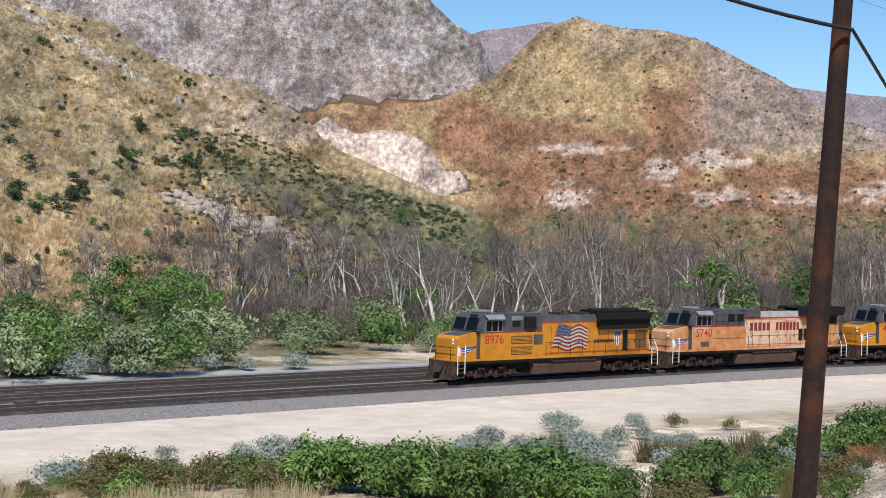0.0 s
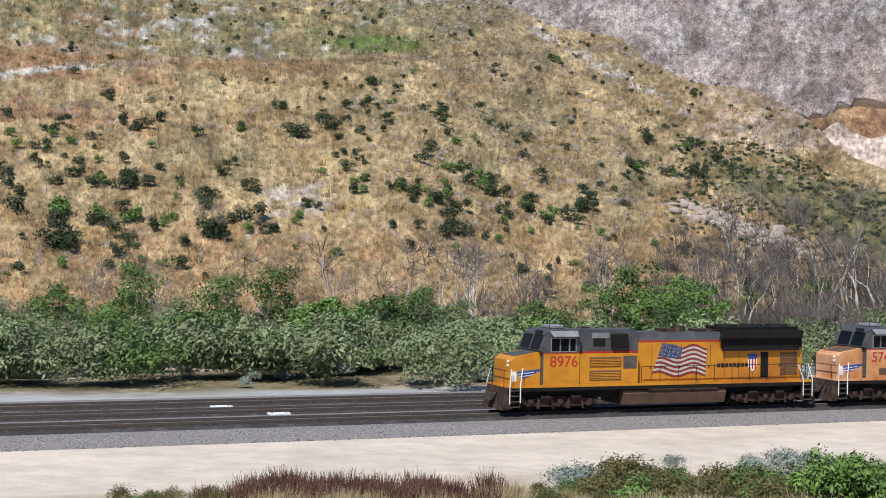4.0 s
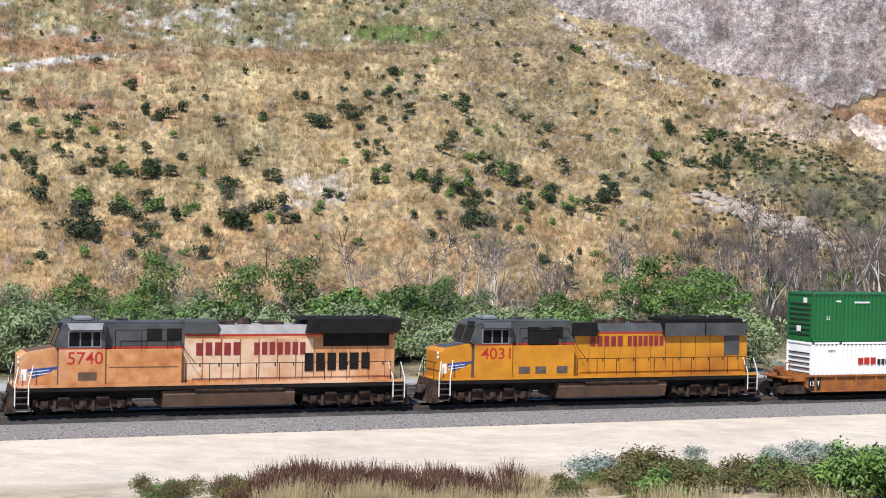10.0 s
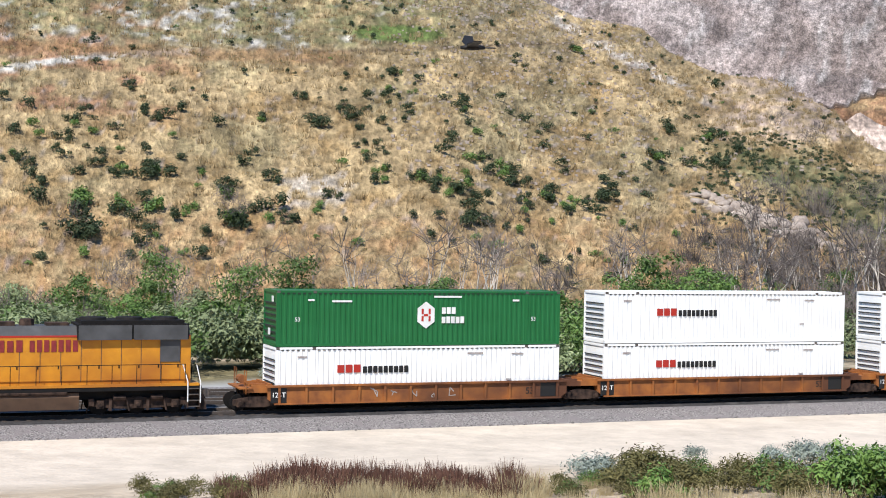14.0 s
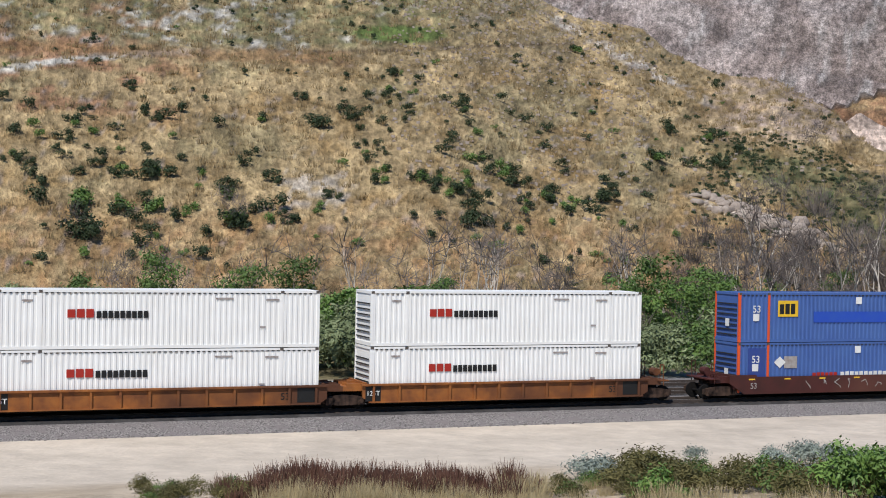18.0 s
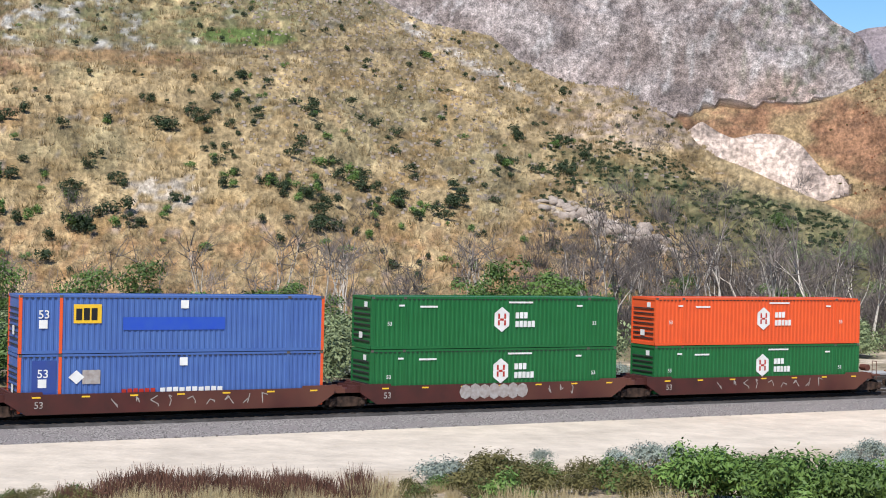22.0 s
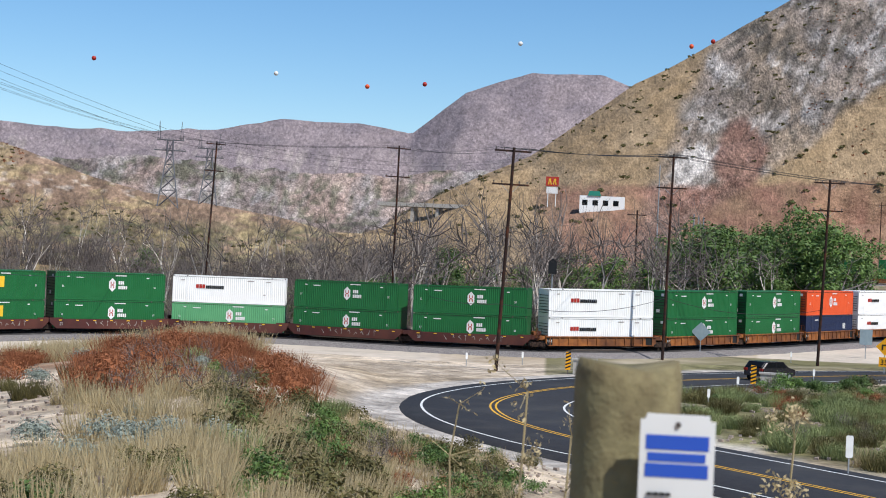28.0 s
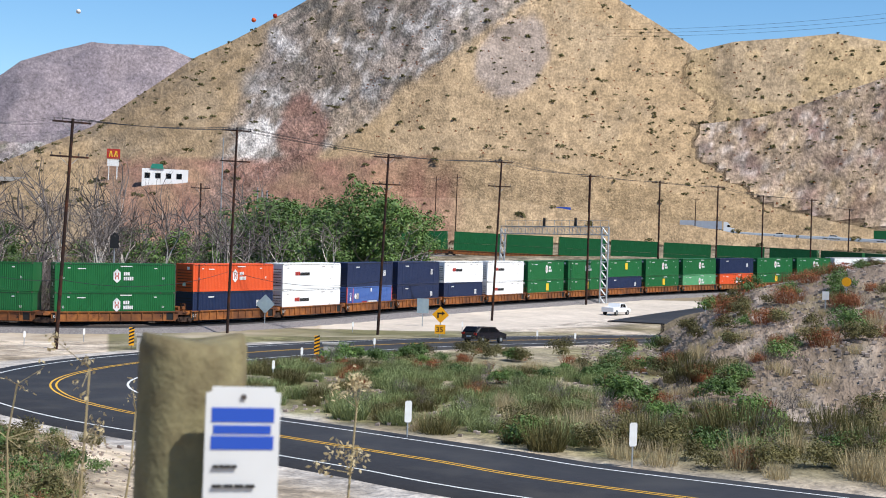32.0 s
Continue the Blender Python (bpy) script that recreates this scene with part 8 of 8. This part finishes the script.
def semi(label, trailer, cab):
    """A tractor and box trailer, cab towards -x."""
    ob = thing("semi_truck", label, "truck", "trucks on the freeway")
    bm = bmesh.new()
    box(bm, -5.4, 9.4, -1.28, 1.28, 1.2, 4.05)
    part("trailer", bm, trailer, ob)
    bm = bmesh.new()
    prism(bm, [(-9.6, 0.6), (-9.7, 1.7), (-8.4, 1.9), (-8.0, 3.0), (-7.2, 3.9), (-5.9, 3.9), (-5.9, 0.6)], -1.2, 1.2)
    tr = part("cab", bm, cab, ob)
    bm = bmesh.new()
    prism(bm, [(-8.3, 2.05), (-7.95, 2.85), (-7.2, 2.85), (-7.2, 2.05)], -1.21, 1.21)
    part("side_window", bm, "glass", tr)
    bm = bmesh.new()
    box(bm, -9.0, 9.2, -0.5, 0.5, 0.7, 1.15)
    part("chassis", bm, "black", ob)
    for x in (-8.7, -5.3, -4.1, 6.6, 7.8):
        for sy in (-1, 1):
            bm = bmesh.new()
            tube(bm, (x, sy * 0.75, 0.5), (x, sy * 1.25, 0.5), 0.5, 0.5, 14)
            part("wheel", bm, "tyre", ob)
    return ob


RUNNERS = []
for label, tm, cm, at, side, sp in (("white semi truck with a pale grey box trailer on the freeway", "trailer_grey", "car_white", 88.6, -3.0, 12.0), ("semi truck with a dark green box trailer on the freeway", "green_box", "car_dark", 95.5, -3.0, 10.0),
                                    ("semi truck with a pale box trailer on the freeway", "trailer_grey", "bright_blue", 81.4, 3.0, -9.0), ("white semi truck with a white box trailer on the freeway", "white_box", "car_white", 79.0, 3.0, -9.0)):
    RUNNERS.append((semi(label, tm, cm), at, side, sp))
for label, mt, at, side, sp in (("dark car driving on the freeway", "car_dark", 85.2, -3, 12.0), ("white car driving on the freeway", "car_white", 91.3, 3.0, -12.0), ("dark car driving on the freeway", "car_dark", 83.9, 3, -11.0), ("white car driving on the freeway", "car_white", 93.4, -6.5, 12.0)):
    RUNNERS.append((vehicle("passenger_car", label, SUV, [[(-0.95, 1.02), (-0.5, 1.42), (1.5, 1.45), (1.85, 1.05)]], 1.85, (-1.35, 1.35), 0.34, mt), at, side, sp))
co, nu, nv = ribbon(FREEWAY, [(-9.5, -0.4), (-9.2, 0.0), (9.2, 0.0), (9.5, -0.4)], 0.04, 1)
tagged(new("freeway", grid_mesh("freeway", co, nu, nv, "pale_asphalt")), "grey asphalt freeway running along the foot of the hills", "road", kind="structure")
co, nu, nv = ribbon(FREEWAY, [(8.6, 0.35), (8.6, 0.75), (8.75, 0.75), (8.75, 0.35)], 0.04, 1)
tagged(new("guard_rail", grid_mesh("guard_rail", co, nu, nv, "galvanised")), "long steel guard rail along the freeway", "guard rail", kind="structure")
co, nu, nv = ribbon(FREEWAY, [(-9.0, 0.3), (-9.0, 0.8), (-9.15, 0.8), (-9.15, 0.3)], 0.04, 1)
tagged(new("guard_rail", grid_mesh("guard_rail", co, nu, nv, "galvanised")), "long steel guard rail along the freeway", "guard rail", kind="structure")


# --- signal gantry over the tracks ---
def truss(bm, a, b, w, h, n, r=0.06):
    a, b = Vector(a), Vector(b)
    d = (b - a) / n
    side = Vector((-d.y, d.x, 0)).normalized() * w if abs(d.z) < d.length * 0.9 else Vector((w, 0, 0))
    up = Vector((0, 0, h)) if abs(d.z) < d.length * 0.9 else Vector((0, w, 0))
    for o in (Vector(), side, up, side + up):
        tube(bm, a + o, b + o, r, n=4)
    for k in range(n):
        p, q = a + d * k, a + d * (k + 1)
        for o in (Vector(), side):
            tube(bm, p + o, q + o + up, r * 0.7, n=4)
            tube(bm, p + o, p + o + up, r * 0.7, n=4)
        tube(bm, p, q + side, r * 0.7, n=4)
        tube(bm, p + up, q + side + up, r * 0.7, n=4)


gb, gr = foot(84.85, -1.64, 150, 320)
gz = EYE[2] + gr * math.tan(radians(1.2))
gl = polar(80.9, gr + 24, gz)
gan = thing("signal_gantry", "galvanised steel lattice signal gantry spanning the tracks", "gantry")
bm = bmesh.new()
truss(bm, (gb.x, gb.y, gb.z - 0.3), (gb.x, gb.y, gz + 0.4), 1.1, 1.1, 9, 0.09)
part("mast", bm, "galvanised", gan)
bm = bmesh.new()
truss(bm, (gb.x + 1.0, gb.y, gz - 0.9), (gl.x, gl.y, gz - 0.9), 1.0, 1.3, 14, 0.07)
part("beam", bm, "galvanised", gan)
bm = bmesh.new()
for k in range(15):
    p = Vector((gb.x, gb.y, gz + 0.4)).lerp(Vector((gl.x, gl.y, gz + 0.4)), k / 14)
    tube(bm, p, p + Vector((0, 0, 1.1)), 0.03, n=4)
rail_run(bm, [(gb.x, gb.y, gz + 1.5), (gl.x, gl.y, gz + 1.5)], 0.035)
part("walkway_rail", bm, "galvanised", gan)
bm = bmesh.new()
truss(bm, (gl.x, gl.y, ground_z(gl.x, gl.y)), (gl.x, gl.y, gz), 0.8, 0.8, 8, 0.07)
part("mast", bm, "galvanised", gan)
for u in (0.3, 0.6):
    p = Vector((gb.x, gb.y, gz)).lerp(gl, u)
    bm = bmesh.new()
    box(bm, p.x - 0.35, p.x + 0.35, p.y - 0.2, p.y + 0.2, gz + 0.4, gz + 1.9)
    part("signal_head", bm, "black_paint", gan)

# --- trackside ---
sig = polar(66.13, 178)
sig.z = ground_z(sig.x, sig.y)
sg = thing("railway_signal", "black railway signal head on a slim grey mast", "signal", "", facing(sig))
hs = EYE[2] + 178 * math.tan(radians(0.3)) - sig.z
bm = bmesh.new()
tube(bm, (0, 0, -0.2), (0, 0, hs), 0.09, n=8)
part("mast", bm, "galvanised", sg)
bm = bmesh.new()
prism(bm, [(-0.5, hs - 1.6), (0.5, hs - 1.6), (0.5, hs - 0.2), (0, hs + 0.3), (-0.5, hs - 0.2)], -0.25, 0.15)
part("signal_head", bm, "black_paint", sg)
for b, r, e in ((71.39, 265, 2.3), (71.56, 262, 2.25), (71.75, 262, 2.2), (70.03, 330, 4.1)):
    p = polar(b, r)
    p.z = ground_z(p.x, p.y)
    h = EYE[2] + r * math.tan(radians(e)) - p.z
    ob = thing("radio_mast", "slim pale steel mast rising among the trees", "mast", "slim masts", facing(p))
    bm = bmesh.new()
    tube(bm, (0, 0, -0.3), (0, 0, h), 0.16, 0.1, 8)
    part("shaft", bm, "galvanised", ob)
for q, sd in ((8.5, 2.6), (10.5, 6.9), (-7.2, 2.4), (-9.4, 6.4)):
    base = on_track(q, sd)
    ob = thing("switch_plate", "white painted plate on the sleepers between the rails", "track plate", "track plates", Matrix.Translation((base.x, base.y, base.z - 0.16)) @ Matrix.Rotation(radians(21.5), 4, "Z"))
    bm = bmesh.new()
    box(bm, -0.6, 0.6, -0.3, 0.3, 0.0, 0.12)
    bmesh.ops.bevel(bm, geom=bm.edges[:], offset=0.02, segments=1, affect="EDGES")
    part("plate", bm, "white_paint" if q < 0 else "steel", ob)
    bm = bmesh.new()
    tube(bm, (-0.4, 0, 0.12), (-0.4, 0, 0.16), 0.05, n=8)
    tube(bm, (0.4, 0, 0.12), (0.4, 0, 0.16), 0.05, n=8)
    part("bolt", bm, "steel", ob)

# --- rail bridge and buildings up the valley ---
b0, b1 = polar(72.1, 268), polar(77.6, 300)
br = thing("rail_bridge", "dark steel girder rail bridge on pale concrete abutments", "bridge")
za, zb = EYE[2] + 268 * math.tan(radians(0.45)), EYE[2] + 300 * math.tan(radians(0.05))
d = (b1 - b0)
ang = math.atan2(d.y, d.x)
m0 = Matrix.Translation((b0.x, b0.y, za)) @ Matrix.Rotation(ang, 4, "Z")
bm = bmesh.new()
box(bm, -3, 10, -2.2, 2.2, -1.0, 0.0, m0)
box(bm, -3, 10, -2.6, -2.4, -0.3, 0.7, m0)
part("girder", bm, "black", br)
bm = bmesh.new()
prism(bm, [(9, -9), (9, -0.9), (d.length, -0.9 + (zb - za)), (d.length + 6, -9)], -2.6, 2.6)
bmesh.ops.transform(bm, matrix=m0, verts=bm.verts)
part("abutment", bm, "concrete", br)
bm = bmesh.new()
box(bm, 9, d.length, -2.0, 2.0, -0.9, -0.55, m0)
part("deck", bm, "truck_grime", br)

p, _ = foot(67.95, 2.4, 400, 900)
shop = thing("roadside_building", "low white commercial building with a green roof beside the freeway exit", "building", "", facing(p))
bm = bmesh.new()
box(bm, -9, 8, -4, 6, -6, 4.2)
part("wall", bm, "white_box", shop)
bm = bmesh.new()
prism(bm, [(-6, 4.2), (-1, 4.2), (-1.6, 6.0), (-5.4, 6.0)], -4.4, 5)
part("roof", bm, "roof_green", shop)
for k in range(4):
    bm = bmesh.new()
    box(bm, -8 + 3.9 * k, -6 + 3.9 * k, -4.06, -4.0, 0.6, 2.6)
    part("window", bm, "glass", shop)
p, far = foot(65.97, 2.35, 400, 900)
pz = EYE[2] + far * math.tan(radians(3.5)) - 9.4
pyl = thing("sign_pylon", "tall roadside sign with a red panel over a white panel", "sign", "", facing(p))
for sx in (-1.6, 1.6):
    bm = bmesh.new()
    box(bm, sx - 0.2, sx + 0.2, -0.2, 0.2, -0.5, pz - p.z + 5)
    part("post", bm, "white_paint", pyl)
bm = bmesh.new()
box(bm, -2.6, 2.6, -0.4, 0.4, pz - p.z + 5.6, pz - p.z + 9.4)
red = part("panel", bm, "red_paint", pyl)
bm = bmesh.new()
for sx in (-1, 1):
    prism(bm, [(sx * 0.2, pz - p.z + 6.2), (sx * 0.2 + sx * 0.5, pz - p.z + 8.6), (sx * 1.4, pz - p.z + 8.6), (sx * 1.7, pz - p.z + 6.2), (sx * 1.3, pz - p.z + 6.2), (sx * 1.05, pz - p.z + 8.0), (sx * 0.6, pz - p.z + 6.2)], -0.46, -0.41)
part("emblem", bm, "yellow_paint", red)
bm = bmesh.new()
box(bm, -2.3, 2.3, -0.35, 0.35, pz - p.z + 2.6, pz - p.z + 5.2)
part("panel", bm, "white_paint", pyl)
bs = thing("exit_sign", "blue freeway information sign with white panels", "sign", "", facing(polar(83.1, 528, 21.5)))
bm = bmesh.new()
box(bm, -2.6, 2.6, -0.1, 0.1, 2.4, 7.0)
bp = part("panel", bm, "bright_blue", bs)
for sx in (-1.2, 1.2):
    bm = bmesh.new()
    box(bm, sx - 0.8, sx + 0.8, -0.14, -0.105, 3.0, 5.6)
    part("label_plate", bm, "white_paint", bp)
    bm = bmesh.new()
    box(bm, sx - 0.12, sx + 0.12, -0.08, 0.08, -1.0, 2.4)
    part("post", bm, "galvanised", bs)
pa, pb = polar(60.2, 700), polar(63.4, 690)
ov = thing("overpass", "grey concrete road overpass far up the valley", "bridge")
m1 = Matrix.Translation((pa.x, pa.y, ground_z(pa.x, pa.y) + 9.0)) @ Matrix.Rotation(math.atan2(pb.y - pa.y, pb.x - pa.x), 4, "Z")
bm = bmesh.new()
box(bm, -10, (pb - pa).length, -5, 5, -1.2, 0.6, m1)
part("deck", bm, "concrete", ov)
for k in range(3):
    bm = bmesh.new()
    box(bm, 6 + 12 * k, 7.4 + 12 * k, -4, 4, -16, -1.2, m1)
    part("pier", bm, "concrete", ov)


# --- dry stalks close to the tripod ---
def seed_stalk(b, r, e_top, pods, label):
    p = polar(b, r)
    p.z = ground_z(p.x, p.y)
    h = EYE[2] + r * math.tan(radians(e_top)) - p.z
    ob = thing("dry_stalk", label, "plant", "dry stalks", facing(p))
    w = Wood()
    tips = []
    a = Vector((0, 0, -0.05))
    for k in range(6):
        q = a + Vector((rng.normal(0.015, 0.012), rng.normal(0, 0.012), h / 6))
        w.limb(a, q, 0.012 - 0.0012 * k, 0.011 - 0.0012 * k, 5)
        if k > 2:
            for _ in range(4):
                t = q + Vector(rng.normal(0, 0.07, 3)) + Vector((0, 0, 0.08))
                w.limb(q, t, 0.003, 0.0015, 3)
                tips.append(t)
        a = q
    part("stem", w.mesh("stem", "straw"), None, ob)
    pts = np.array([tuple(t) for t in tips])
    n = pods
    pp = pts[rng.integers(len(pts), size=n)] + rng.normal(0, 0.025, (n, 3))
    part("seed_head", quads_mesh("seed_head", leaves(pp, rng.normal(0, 1, (n, 3)), 0.011, 1.3), "straw"), None, ob)
    return ob


seed_stalk(64.75, 7.0, -4.3, 160, "tall dry yucca stalk with straw-coloured pods")
seed_stalk(74.6, 7.5, -5.6, 420, "dry seed-head stalk with clustered pale pods")
seed_stalk(62.0, 9.0, -5.0, 60, "thin bent stalk of dry grass")
seed_stalk(66.6, 8.0, -6.0, 60, "thin bent stalk of dry grass")

# --- the bird that crosses the hillside ---
bird = thing("bird", "black bird in level flight with spread wings", "bird")
bm = bmesh.new()
tube(bm, (-0.24, 0, 0), (0.0, 0, 0.02), 0.03, 0.075, 8)
tube(bm, (0.0, 0, 0.02), (0.26, 0, 0.0), 0.075, 0.03, 8)
part("body", bm, "feather", bird, "", True)
bm = bmesh.new()
prism(bm, [(0.24, -0.03), (0.46, -0.09), (0.48, 0.09), (0.24, 0.03)], -0.008, 0.008, "z")
part("tail", bm, "feather", bird)
for sy in (-1, 1):
    bm = bmesh.new()
    prism(bm, [(-0.12, 0.0), (-0.16, sy * 0.3), (-0.06, sy * 0.66), (0.1, sy * 0.6), (0.08, sy * 0.3), (0.12, 0.0)], -0.008, 0.008, "z")
    wg = part("wing", bm, "feather", bird)
    wg.matrix_basis = Matrix.Translation((0, sy * 0.04, 0.03)) @ Matrix.Rotation(radians(14 * sy), 4, "X")


# ---- motions ----
def line_pose(line, s, side, turn=0.0):
    """A pose on a line, s metres along it, with -x looking ahead."""
    acc = np.concatenate([[0], np.cumsum(np.linalg.norm(np.diff(line, axis=0), axis=1))])
    s = min(max(s, 1.0), acc[-1] - 1.0)
    at = [np.interp(s, acc, line[:, i]) for i in range(3)]
    t = np.array([np.interp(s + 1, acc, line[:, i]) - np.interp(s - 1, acc, line[:, i]) for i in range(2)])
    t /= np.linalg.norm(t)
    return Matrix.Translation((at[0] - side * t[1], at[1] + side * t[0], at[2] + 0.05)) @ Matrix.Rotation(math.atan2(t[1], t[0]) + turn, 4, "Z")


def along(line, bearing, far=0.0):
    """How far along a line it crosses a bearing."""
    acc = np.concatenate([[0], np.cumsum(np.linalg.norm(np.diff(line, axis=0), axis=1))])
    b = np.degrees(np.arctan2(line[:, 0], line[:, 1]))
    b = np.where(np.hypot(line[:, 0], line[:, 1]) > far, b, 999)
    return float(acc[np.argmin(np.abs(b - bearing))])


def motions():
    for ob, s, span, rise in CARS:
        walk(ob, [(1.6 * i, track_pose(NOSE - SPEED * 1.6 * i + s, span, rise)) for i in range(21)])
    end = along(ROAD, 79.7, 100)
    walk(suv, [(t, line_pose(ROAD, end - 5.6 * (32 - t), -2.0, math.pi)) for t in range(33)])
    for ob, at, side, sp in RUNNERS:
        end = along(FREEWAY, at)
        walk(ob, [(2 * t, line_pose(FREEWAY, end - sp * (32 - 2 * t), side, math.pi if sp > 0 else 0.0)) for t in range(17)])
    wing = [(0, polar(40, 60, 30)), (12, polar(20, 40, 22)), (14.0, polar(1.0, 30, EYE[2] + 30 * 0.124)), (14.2, polar(-3.6, 28, EYE[2] + 28 * 0.1195)), (14.5, polar(-9.6, 26, EYE[2] + 26 * 0.1205)), (16, polar(-40, 26, 16)), (32, polar(-120, 80, 40))]
    walk(bird, [(t, Matrix.Translation(p) @ Matrix.Rotation(radians(12), 4, "X") @ Matrix.Rotation(radians(8), 4, "Z")) for t, p in wing])


motions()
